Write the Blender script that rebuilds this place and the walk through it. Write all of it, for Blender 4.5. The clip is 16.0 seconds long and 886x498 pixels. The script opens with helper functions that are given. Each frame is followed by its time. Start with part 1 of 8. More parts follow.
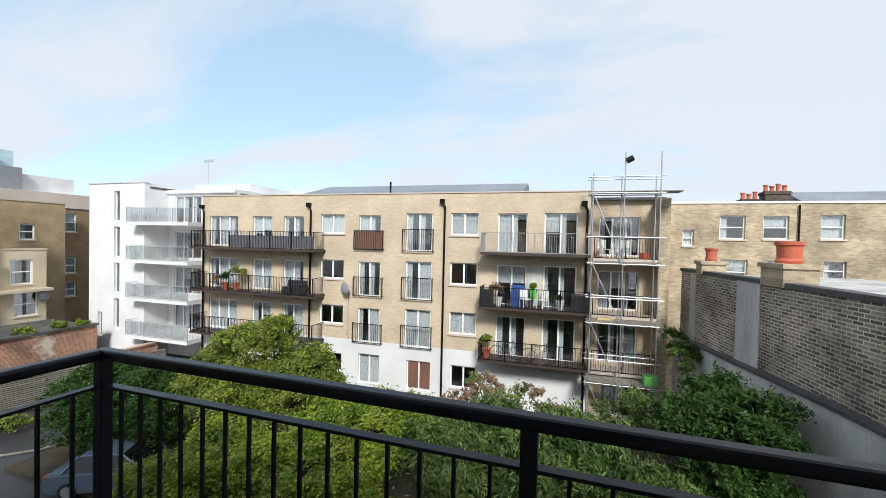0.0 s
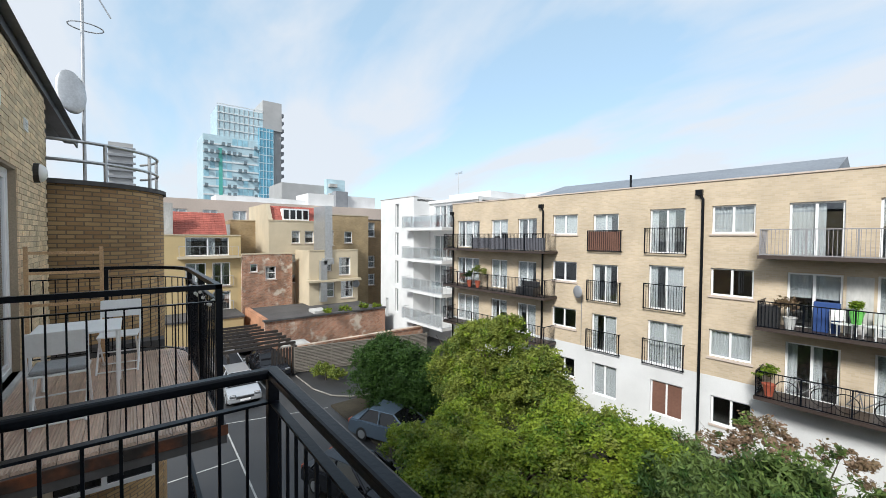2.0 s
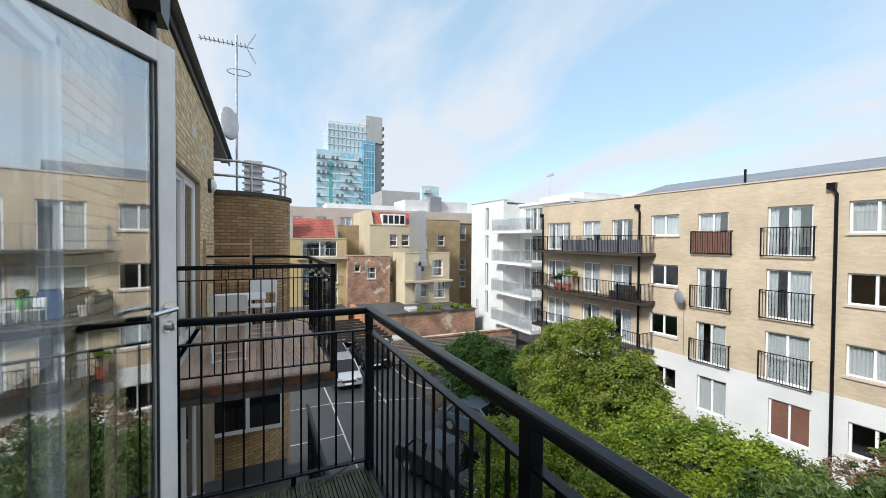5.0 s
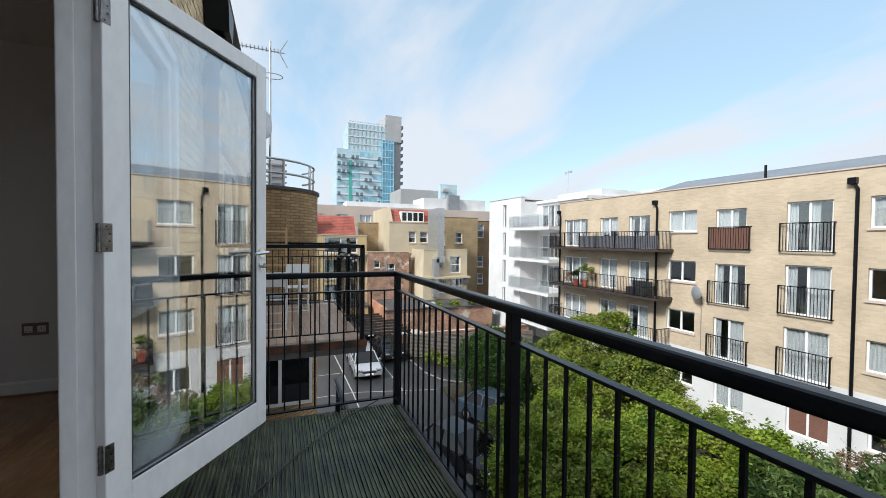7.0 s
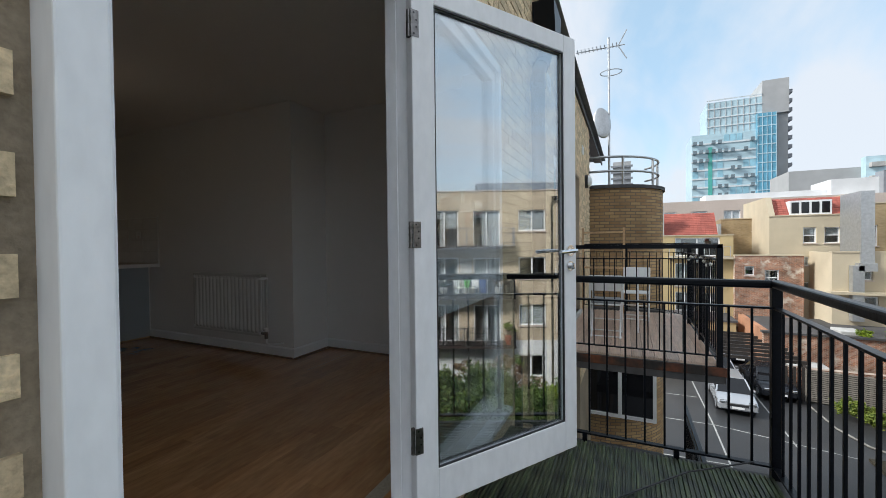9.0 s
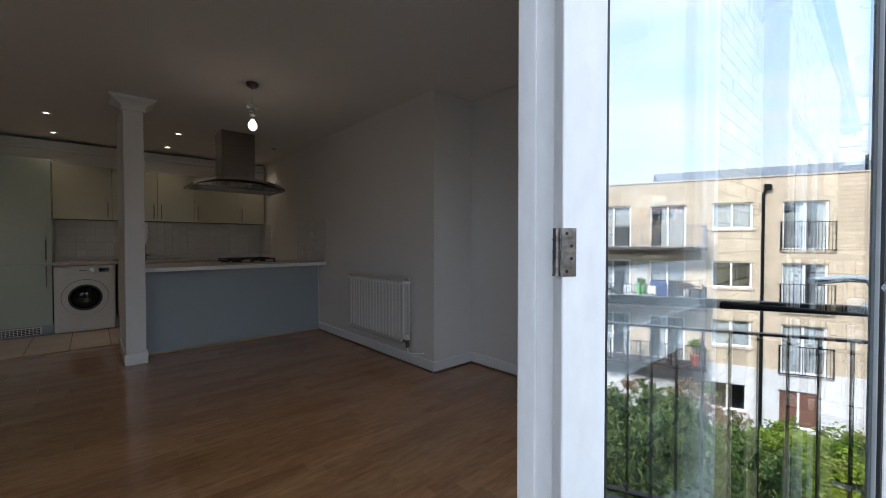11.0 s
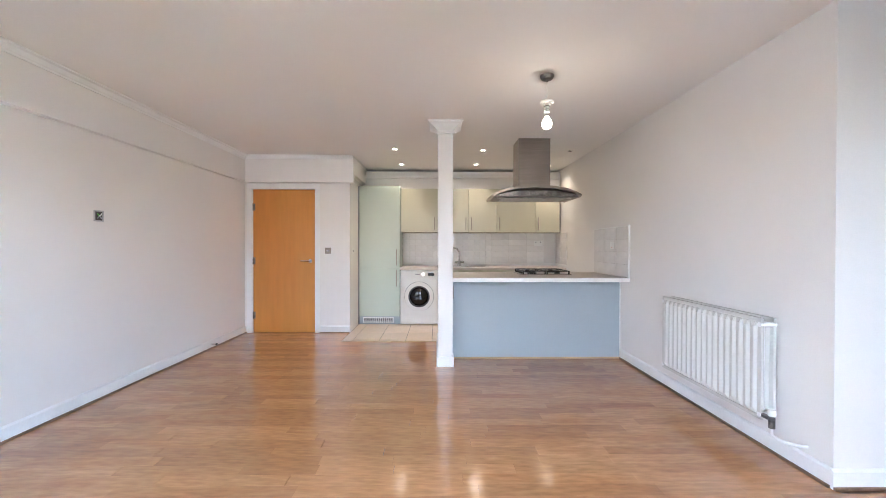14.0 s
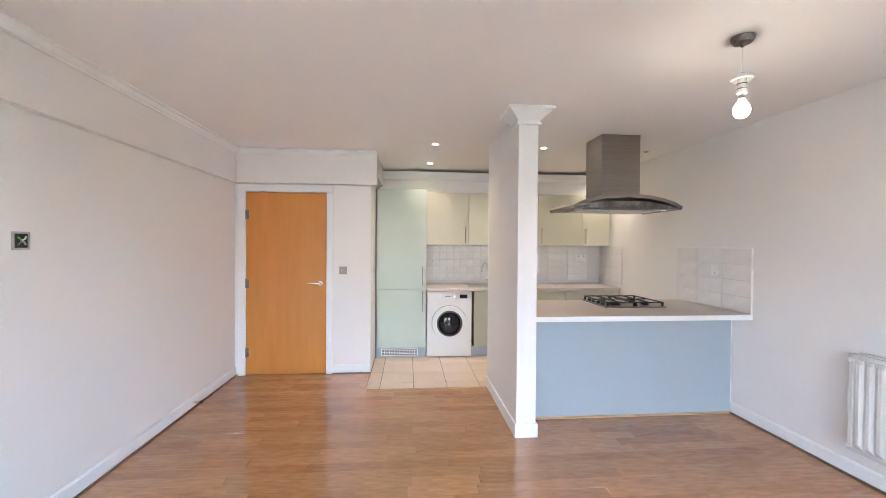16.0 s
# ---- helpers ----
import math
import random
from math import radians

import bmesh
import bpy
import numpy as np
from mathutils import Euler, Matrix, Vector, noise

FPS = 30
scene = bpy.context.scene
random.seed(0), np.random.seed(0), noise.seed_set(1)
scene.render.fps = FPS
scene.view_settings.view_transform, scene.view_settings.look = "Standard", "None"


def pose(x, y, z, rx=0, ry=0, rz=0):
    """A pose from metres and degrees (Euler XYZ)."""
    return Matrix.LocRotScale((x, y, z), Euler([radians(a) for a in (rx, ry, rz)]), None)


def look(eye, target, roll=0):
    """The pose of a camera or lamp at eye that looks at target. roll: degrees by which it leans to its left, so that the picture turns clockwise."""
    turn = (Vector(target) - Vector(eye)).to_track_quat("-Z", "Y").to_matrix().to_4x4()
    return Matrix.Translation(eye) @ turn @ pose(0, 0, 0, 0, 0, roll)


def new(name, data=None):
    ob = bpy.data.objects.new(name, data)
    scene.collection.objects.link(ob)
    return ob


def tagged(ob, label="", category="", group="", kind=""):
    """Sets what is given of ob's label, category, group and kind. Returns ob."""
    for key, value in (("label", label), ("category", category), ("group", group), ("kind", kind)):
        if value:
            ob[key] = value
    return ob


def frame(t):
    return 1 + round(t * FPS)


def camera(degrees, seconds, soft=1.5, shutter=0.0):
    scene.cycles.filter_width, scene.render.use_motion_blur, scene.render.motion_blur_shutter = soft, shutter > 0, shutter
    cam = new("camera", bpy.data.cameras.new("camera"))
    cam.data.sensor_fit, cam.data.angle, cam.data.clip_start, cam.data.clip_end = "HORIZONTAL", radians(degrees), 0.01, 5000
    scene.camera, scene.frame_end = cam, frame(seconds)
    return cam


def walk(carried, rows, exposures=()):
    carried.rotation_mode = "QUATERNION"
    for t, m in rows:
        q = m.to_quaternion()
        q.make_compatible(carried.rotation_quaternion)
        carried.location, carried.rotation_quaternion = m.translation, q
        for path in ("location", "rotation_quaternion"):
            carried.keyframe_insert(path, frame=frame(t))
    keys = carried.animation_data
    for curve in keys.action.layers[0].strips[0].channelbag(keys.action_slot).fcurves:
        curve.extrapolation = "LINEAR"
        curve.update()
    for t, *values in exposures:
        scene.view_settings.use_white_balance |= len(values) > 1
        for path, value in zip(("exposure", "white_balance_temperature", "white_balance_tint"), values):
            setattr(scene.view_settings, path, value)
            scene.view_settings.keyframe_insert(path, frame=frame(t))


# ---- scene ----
cam = camera(96.6, 16.0, soft=0.75)
PATH = [
    (0, (1.895, 0.329, 1.371), (1.276, 2.23, 1.334), 1.3),
    (0.5, (1.943, 0.638, 1.326), (1.215, 2.501, 1.282), 0.9),
    (1, (1.963, 0.846, 1.359), (1.0, 2.598, 1.311), 1.0),
    (1.5, (1.895, 0.98, 1.427), (0.614, 2.515, 1.373), 0.7),
    (2, (1.925, 0.995, 1.498), (0.354, 2.232, 1.439), 0.4),
    (2.5, (2.012, 0.988, 1.515), (0.261, 1.952, 1.455), 0.3),
    (3, (2.016, 1.004, 1.502), (0.217, 1.875, 1.446), 0.3),
    (3.5, (2.014, 0.985, 1.488), (0.200, 1.826, 1.435), 0.3),
    (6, (3.187, 0.671, 1.225), (1.373, 1.513, 1.19), 0.4),
    (6.5, (3.235, 0.607, 1.186), (1.42, 1.446, 1.146), 0.6),
    (7, (3.251, 0.589, 1.14), (1.4, 1.345, 1.094), 0.6),
    (7.5, (3.182, 0.621, 1.137), (1.244, 1.112, 1.088), 0.4),
    (8, (3.053, 0.681, 1.124), (1.055, 0.747, 1.076), -0.3),
    (8.5, (2.941, 0.746, 1.101), (0.999, 0.271, 1.062), -0.7),
    (10.8, (2.319, 0.543, 1.151), (0.911, -0.877, 1.116), 0.1),
    (11, (2.252, 0.456, 1.158), (0.921, -1.037, 1.121), -0.0),
    (11.5, (2.116, 0.279, 1.184), (1.089, -1.437, 1.152), 0.1),
    (12, (2.1, 0.099, 1.233), (1.465, -1.797, 1.199), 0.0),
    (12.5, (2.088, 0.025, 1.258), (1.823, -1.958, 1.231), 0.1),
    (13, (2.086, 0.0, 1.257), (2.015, -1.998, 1.237), 0.1),
    (13.5, (2.094, -0.04, 1.255), (2.055, -2.04, 1.237), 0.1),
    (14, (2.026, -0.209, 1.236), (1.998, -2.209, 1.22), 0.1),
    (14.5, (2.043, -0.437, 1.239), (2.021, -2.437, 1.221), 0.2),
    (15, (2.176, -0.779, 1.359), (2.153, -2.779, 1.336), 0.2),
    (15.5, (2.433, -1.06, 1.445), (2.38, -3.059, 1.415), 0.3),
    (16, (2.843, -1.302, 1.469), (2.67, -3.294, 1.444), 0.4),
]
EXPOSURES = [(0, 0.7, 6150, 7), (8.7, 0.7, 6100, 7), (10.6, 1.6, 6000, 8), (11.0, 1.85, 5750, 9), (11.5, 2.45, 5800, 10), (12.0, 3.58, 5880, 10), (12.5, 4.2, 5720, 10), (13.0, 4.7, 5540, 11), (14.5, 5.03, 5410, 11), (16.0, 5.18, 5380, 11)]
walk(cam, [(r[0], look(*r[1:])) for r in PATH], EXPOSURES)

# ---- sky, sun ----
SUN_ELEVATION, SUN_AZIMUTH = 38.0, 157.0
world = bpy.data.worlds.new("sky")
scene.world = world
world.use_nodes = True
wt = world.node_tree
wt.nodes.clear()


def wnode(kind, **kw):
    n = wt.nodes.new(kind)
    for k, v in kw.items():
        n.inputs[k].default_value = v
    return n


sky = wnode("ShaderNodeTexSky")
sky.sky_type, sky.sun_disc = "NISHITA", False
sky.sun_elevation, sky.sun_rotation = radians(SUN_ELEVATION), radians(SUN_AZIMUTH)
sky.air_density, sky.dust_density, sky.ozone_density = 1.0, 0.8, 0.15
coords = wnode("ShaderNodeTexCoord")
split = wnode("ShaderNodeSeparateXYZ")
wt.links.new(coords.outputs["Generated"], split.inputs[0])
lift = wnode("ShaderNodeMath")
lift.operation = "ADD"
lift.inputs[1].default_value = 0.32
wt.links.new(split.outputs["Z"], lift.inputs[0])
flat = wnode("ShaderNodeVectorMath")
flat.operation = "DIVIDE"
wide = wnode("ShaderNodeCombineXYZ")
for i in range(3):
    wt.links.new(lift.outputs[0], wide.inputs[i])
wt.links.new(coords.outputs["Generated"], flat.inputs[0])
wt.links.new(wide.outputs[0], flat.inputs[1])
turn = wnode("ShaderNodeMapping")
turn.inputs["Rotation"].default_value = (0, 0, radians(35))
turn.inputs["Scale"].default_value = (1.0, 2.1, 1.0)
wt.links.new(flat.outputs[0], turn.inputs["Vector"])
clouds = wnode("ShaderNodeTexNoise", Scale=0.95, Detail=7.0, Roughness=0.52, Distortion=0.35)
wt.links.new(turn.outputs[0], clouds.inputs["Vector"])
# a clearing in the cloud to the north-west
bearing = wnode("ShaderNodeVectorMath")
bearing.operation = "DOT_PRODUCT"
bearing.inputs[1].default_value = (-0.67, 0.66, 0.34)
wt.links.new(coords.outputs["Generated"], bearing.inputs[0])
clearing = wnode("ShaderNodeMapRange", **{"From Min": 0.90, "From Max": 1.0, "To Min": 0.05, "To Max": -0.10})
wt.links.new(bearing.outputs["Value"], clearing.inputs["Value"])
cover = wnode("ShaderNodeMath")
cover.operation = "ADD"
wt.links.new(clouds.outputs["Fac"], cover.inputs[0])
wt.links.new(clearing.outputs[0], cover.inputs[1])
mask = wnode("ShaderNodeValToRGB")
mask.color_ramp.elements[0].position, mask.color_ramp.elements[1].position = 0.40, 0.57
mask.color_ramp.elements[0].color, mask.color_ramp.elements[1].color = (0.06, 0.06, 0.06, 1), (0.94, 0.92, 0.92, 1)
wt.links.new(cover.outputs[0], mask.inputs["Fac"])
haze = wnode("ShaderNodeMix")
haze.data_type = "RGBA"
haze.inputs[0].default_value = 0.62
wt.links.new(sky.outputs[0], haze.inputs[6])
haze.inputs[7].default_value = (2.25, 3.05, 3.55, 1)
blend = wnode("ShaderNodeMix")
blend.data_type = "RGBA"
wt.links.new(mask.outputs["Color"], blend.inputs[0])
wt.links.new(haze.outputs[2], blend.inputs[6])
blend.inputs[7].default_value = (3.42, 3.46, 3.62, 1)
back = wnode("ShaderNodeBackground", Strength=0.15)
wt.links.new(blend.outputs[2], back.inputs["Color"])
wout = wnode("ShaderNodeOutputWorld")
wt.links.new(back.outputs[0], wout.inputs["Surface"])

sun = new("sun", bpy.data.lights.new("sun", "SUN"))
sun.data.energy, sun.data.angle, sun.data.color = 2.7, radians(12), (1.0, 0.95, 0.88)
sun.matrix_world = look((0, 0, 0), (-math.sin(radians(SUN_AZIMUTH)) * math.cos(radians(SUN_ELEVATION)),
                                    -math.cos(radians(SUN_AZIMUTH)) * math.cos(radians(SUN_ELEVATION)), -math.sin(radians(SUN_ELEVATION))))

# ---- materials ----
def principled(name):
    m = bpy.data.materials.new(name)
    m.use_nodes = True
    return m, m.node_tree, m.node_tree.nodes["Principled BSDF"]


def paint(name, color, rough=0.5, metal=0.0, grain=40.0, vary=0.08, stain=1.2, stain_amount=0.1, bump=0.05, piece=0.0, stretch=(1, 1, 1), spec=0.5, tint=None):
    """A surface with fine grain, broad stains and relief; piece: how far its pieces differ from one another."""
    m, tree, b = principled(name)
    nodes, links = tree.nodes, tree.links
    tc = nodes.new("ShaderNodeTexCoord")
    mp = nodes.new("ShaderNodeMapping")
    mp.inputs["Scale"].default_value = stretch
    links.new(tc.outputs["Object"], mp.inputs["Vector"])
    fine = nodes.new("ShaderNodeTexNoise")
    fine.inputs["Scale"].default_value, fine.inputs["Detail"].default_value = grain, 5.0
    broad = nodes.new("ShaderNodeTexNoise")
    broad.inputs["Scale"].default_value, broad.inputs["Detail"].default_value = stain, 4.0
    links.new(mp.outputs[0], fine.inputs["Vector"])
    links.new(mp.outputs[0], broad.inputs["Vector"])
    value = None
    for source, amount in ((fine.outputs["Fac"], vary), (broad.outputs["Fac"], stain_amount)):
        r = nodes.new("ShaderNodeMapRange")
        r.inputs["From Min"].default_value, r.inputs["From Max"].default_value = 0.3, 0.7
        r.inputs["To Min"].default_value, r.inputs["To Max"].default_value = 1 - amount, 1 + amount
        links.new(source, r.inputs["Value"])
        if value is None:
            value = r.outputs[0]
        else:
            mul = nodes.new("ShaderNodeMath")
            mul.operation = "MULTIPLY"
            links.new(value, mul.inputs[0])
            links.new(r.outputs[0], mul.inputs[1])
            value = mul.outputs[0]
    if piece:
        for socket in (("ShaderNodeObjectInfo", "Random"), ("ShaderNodeNewGeometry", "Random Per Island")):
            info = nodes.new(socket[0])
            r = nodes.new("ShaderNodeMapRange")
            r.inputs["To Min"].default_value, r.inputs["To Max"].default_value = 1 - piece * 0.7, 1 + piece * 0.7
            links.new(info.outputs[socket[1]], r.inputs["Value"])
            mul = nodes.new("ShaderNodeMath")
            mul.operation = "MULTIPLY"
            links.new(value, mul.inputs[0])
            links.new(r.outputs[0], mul.inputs[1])
            value = mul.outputs[0]
    hsv = nodes.new("ShaderNodeHueSaturation")
    hsv.inputs["Color"].default_value = (*color, 1)
    if tint:
        mixc = nodes.new("ShaderNodeMix")
        mixc.data_type = "RGBA"
        mixc.inputs[6].default_value, mixc.inputs[7].default_value = (*color, 1), (*tint, 1)
        r = nodes.new("ShaderNodeMapRange")
        r.inputs["From Min"].default_value, r.inputs["From Max"].default_value = 0.42, 0.62
        links.new(broad.outputs["Fac"], r.inputs["Value"])
        links.new(r.outputs[0], mixc.inputs[0])
        links.new(mixc.outputs[2], hsv.inputs["Color"])
    links.new(value, hsv.inputs["Value"])
    links.new(hsv.outputs[0], b.inputs["Base Color"])
    rr = nodes.new("ShaderNodeMapRange")
    rr.inputs["To Min"].default_value, rr.inputs["To Max"].default_value = max(0.02, rough * 0.85), min(1.0, rough * 1.15)
    links.new(broad.outputs["Fac"], rr.inputs["Value"])
    links.new(rr.outputs[0], b.inputs["Roughness"])
    b.inputs["Metallic"].default_value = metal
    b.inputs["Specular IOR Level"].default_value = spec
    if bump:
        bp = nodes.new("ShaderNodeBump")
        bp.inputs["Strength"].default_value, bp.inputs["Distance"].default_value = bump, 0.01
        links.new(fine.outputs["Fac"], bp.inputs["Height"])
        links.new(bp.outputs[0], b.inputs["Normal"])
    return m


def brickwork(name, c1, c2, mortar, course=0.075, length=0.225, axis="x", bump=0.4, rough=0.85, stain=0.25, joint=0.006, plaster=None):
    """Coursed bricks for walls that stay far off; axis: the way that the courses run."""
    m, tree, b = principled(name)
    nodes, links = tree.nodes, tree.links
    tc = nodes.new("ShaderNodeTexCoord")
    sp = nodes.new("ShaderNodeSeparateXYZ")
    links.new(tc.outputs["Object"], sp.inputs[0])
    cb = nodes.new("ShaderNodeCombineXYZ")
    links.new(sp.outputs["X" if axis == "x" else "Y"], cb.inputs[0])
    links.new(sp.outputs["Z"], cb.inputs[1])
    bt = nodes.new("ShaderNodeTexBrick")
    bt.inputs["Scale"].default_value = 1.0
    bt.inputs["Brick Width"].default_value, bt.inputs["Row Height"].default_value = length, course
    bt.inputs["Mortar Size"].default_value, bt.inputs["Mortar Smooth"].default_value = joint, 0.3
    bt.inputs["Color1"].default_value, bt.inputs["Color2"].default_value, bt.inputs["Mortar"].default_value = (*c1, 1), (*c2, 1), (*mortar, 1)
    links.new(cb.outputs[0], bt.inputs["Vector"])
    broad = nodes.new("ShaderNodeTexNoise")
    broad.inputs["Scale"].default_value, broad.inputs["Detail"].default_value = 0.7, 6.0
    links.new(tc.outputs["Object"], broad.inputs["Vector"])
    r = nodes.new("ShaderNodeMapRange")
    r.inputs["From Min"].default_value, r.inputs["From Max"].default_value = 0.3, 0.7
    r.inputs["To Min"].default_value, r.inputs["To Max"].default_value = 1 - stain, 1 + stain
    links.new(broad.outputs["Fac"], r.inputs["Value"])
    hsv = nodes.new("ShaderNodeHueSaturation")
    links.new(bt.outputs["Color"], hsv.inputs["Color"])
    if plaster:
        patch = nodes.new("ShaderNodeTexNoise")
        patch.inputs["Scale"].default_value, patch.inputs["Detail"].default_value, patch.inputs["Roughness"].default_value = 0.45, 8.0, 0.65
        links.new(tc.outputs["Object"], patch.inputs["Vector"])
        pr = nodes.new("ShaderNodeMapRange")
        pr.inputs["From Min"].default_value, pr.inputs["From Max"].default_value = 0.54, 0.60
        links.new(patch.outputs["Fac"], pr.inputs["Value"])
        pm = nodes.new("ShaderNodeMix")
        pm.data_type = "RGBA"
        pm.inputs[7].default_value = (*plaster, 1)
        links.new(pr.outputs[0], pm.inputs[0])
        links.new(bt.outputs["Color"], pm.inputs[6])
        links.new(pm.outputs[2], hsv.inputs["Color"])
    links.new(r.outputs[0], hsv.inputs["Value"])
    links.new(hsv.outputs[0], b.inputs["Base Color"])
    b.inputs["Roughness"].default_value = rough
    bp = nodes.new("ShaderNodeBump")
    bp.invert = True
    bp.inputs["Strength"].default_value, bp.inputs["Distance"].default_value = bump, 0.01
    links.new(bt.outputs["Fac"], bp.inputs["Height"])
    links.new(bp.outputs[0], b.inputs["Normal"])
    return m


def clear_glass(name, color=(0.80, 0.84, 0.83), gloss=0.05):
    """A thin pane: clear, with the mirror of its surface growing towards grazing."""
    m = bpy.data.materials.new(name)
    m.use_nodes = True
    tree = m.node_tree
    tree.nodes.clear()
    out = tree.nodes.new("ShaderNodeOutputMaterial")
    mix = tree.nodes.new("ShaderNodeMixShader")
    tr = tree.nodes.new("ShaderNodeBsdfTransparent")
    tr.inputs["Color"].default_value = (*color, 1)
    gl = tree.nodes.new("ShaderNodeBsdfGlossy")
    gl.inputs["Roughness"].default_value = 0.01
    fr = tree.nodes.new("ShaderNodeLayerWeight")
    fr.inputs["Blend"].default_value = 0.5
    pw = tree.nodes.new("ShaderNodeMath")
    pw.operation = "POWER"
    pw.inputs[1].default_value = 3.0
    tree.links.new(fr.outputs["Facing"], pw.inputs[0])
    ad = tree.nodes.new("ShaderNodeMath")
    ad.operation = "MULTIPLY_ADD"
    ad.inputs[1].default_value, ad.inputs[2].default_value = 0.7, gloss
    ad.use_clamp = True
    tree.links.new(pw.outputs[0], ad.inputs[0])
    tree.links.new(ad.outputs[0], mix.inputs[0])
    tree.links.new(tr.outputs[0], mix.inputs[1])
    tree.links.new(gl.outputs[0], mix.inputs[2])
    tree.links.new(mix.outputs[0], out.inputs["Surface"])
    return m


def glowing(name, color, strength):
    m, tree, b = principled(name)
    b.inputs["Base Color"].default_value = (*color, 1)
    b.inputs["Emission Color"].default_value, b.inputs["Emission Strength"].default_value = (*color, 1), strength
    return m


def plank_wood(name, color, dark, rough, grain_axis=(0.6, 14, 14), piece=0.25, bump=0.08, coat=0.0, vary=0.22):
    m = paint(name, color, rough, grain=6.0, vary=vary, stain=0.9, stain_amount=0.12, bump=bump, piece=piece, stretch=grain_axis, tint=dark)
    m.node_tree.nodes["Principled BSDF"].inputs["Coat Weight"].default_value = coat
    m.node_tree.nodes["Principled BSDF"].inputs["Coat Roughness"].default_value = 0.12
    return m


WHITE_WALL = paint("white_wall_paint", (0.80, 0.78, 0.76), 0.6, grain=120, vary=0.015, stain=0.8, stain_amount=0.02, bump=0.03)
CEILING_PAINT = paint("ceiling_paint", (0.86, 0.84, 0.82), 0.8, grain=120, vary=0.015, stain=0.6, stain_amount=0.02, bump=0.03)
GLOSS_WHITE = paint("white_gloss_paint", (0.83, 0.83, 0.83), 0.3, grain=60, vary=0.02, stain=3, stain_amount=0.03, bump=0.04)
OLD_WHITE = paint("weathered_white_paint", (0.90, 0.90, 0.91), 0.4, grain=30, vary=0.04, stain=2.5, stain_amount=0.06, bump=0.08, stretch=(1, 1, 0.4))
PLASTIC = paint("white_plastic", (0.82, 0.82, 0.80), 0.35, grain=80, vary=0.01, stain=4, stain_amount=0.02, bump=0.0)
BLACK_METAL = paint("black_painted_metal", (0.004, 0.0052, 0.0085), 0.30, grain=50, vary=0.3, stain=6, stain_amount=0.3, bump=0.10, spec=0.2)
PIPE_BLACK = paint("black_pipe_plastic", (0.005, 0.006, 0.008), 0.36, grain=40, vary=0.15, stain=3, stain_amount=0.2, bump=0.05, spec=0.2)
CHROME = paint("chrome", (0.75, 0.75, 0.75), 0.14, 1.0, grain=30, vary=0.05, stain=8, stain_amount=0.05, bump=0.01)
BRUSHED = paint("brushed_steel", (0.30, 0.265, 0.235), 0.30, 1.0, grain=8, vary=0.06, stain=1.5, stain_amount=0.06, bump=0.02, stretch=(1, 1, 30))
HINGE_STEEL = paint("dull_hinge_steel", (0.20, 0.19, 0.185), 0.34, 1.0, grain=60, vary=0.3, stain=20, stain_amount=0.4, bump=0.15)
GALV = paint("galvanised_steel", (0.50, 0.51, 0.52), 0.45, 0.8, grain=30, vary=0.1, stain=5, stain_amount=0.12, bump=0.05)
LAMINATE = plank_wood("oak_laminate", (0.40, 0.205, 0.088), (0.31, 0.148, 0.06), 0.125, piece=0.22, grain_axis=(1.4, 6, 6), bump=0.0, vary=0.18)
LAMINATE.node_tree.nodes["Principled BSDF"].inputs["Specular IOR Level"].default_value = 1.0
DOOR_WOOD = plank_wood("beech_veneer", (0.62, 0.265, 0.05), (0.55, 0.215, 0.04), 0.38, piece=0.0, grain_axis=(3, 3, 0.3), bump=0.01, vary=0.05)
PALE_WOOD = plank_wood("pale_beading_wood", (0.55, 0.36, 0.19), (0.45, 0.28, 0.14), 0.5, grain_axis=(0.6, 9, 9))
DARK_WOOD = plank_wood("dark_edge_wood", (0.20, 0.115, 0.065), (0.14, 0.08, 0.045), 0.5, grain_axis=(9, 0.6, 9))
WET_DECK = paint("mossy_wet_decking", (0.060, 0.070, 0.034), 0.40, grain=26, vary=0.85, stain=2.0, stain_amount=0.35, bump=0.7, piece=0.25, stretch=(0.22, 1, 1), tint=(0.020, 0.085, 0.012))
RED_DECK = plank_wood("red_brown_decking", (0.62, 0.47, 0.365), (0.50, 0.36, 0.275), 0.36, grain_axis=(0.8, 9, 9), piece=0.3, bump=0.2)
CABINET = paint("pale_green_cabinet_gloss", (0.51, 0.58, 0.505), 0.22, grain=60, vary=0.01, stain=1, stain_amount=0.03, bump=0.0)
# copy of the green cabinet gloss with the downlights' warm cast in its colour
CABINET_WARM_LIT = paint("cabinet_gloss_warm_lit", (0.545, 0.53, 0.42), 0.22, grain=60, vary=0.01, stain=1, stain_amount=0.03, bump=0.0)
PANEL_BLUE = paint("blue_grey_panel", (0.37, 0.425, 0.465), 0.45, grain=60, vary=0.015, stain=1, stain_amount=0.03, bump=0.01)
WORKTOP = paint("pale_worktop_laminate", (0.54, 0.475, 0.43), 0.4, grain=180, vary=0.09, stain=3, stain_amount=0.03, bump=0.01)
WORKTOP_EDGE = paint("white_worktop_edge", (0.80, 0.79, 0.78), 0.35, grain=60, vary=0.01, stain=2, stain_amount=0.02, bump=0.0)
WALL_TILE = paint("white_glazed_tile", (0.82, 0.80, 0.78), 0.09, grain=14, vary=0.02, stain=6, stain_amount=0.03, bump=0.25, piece=0.05)
WALL_TILE_FLAT = paint("white_flat_tile", (0.81, 0.79, 0.77), 0.16, grain=14, vary=0.02, stain=6, stain_amount=0.03, bump=0.05, piece=0.05)
GROUT = paint("pale_grout", (0.76, 0.73, 0.70), 0.8, grain=90, vary=0.06, bump=0.1)
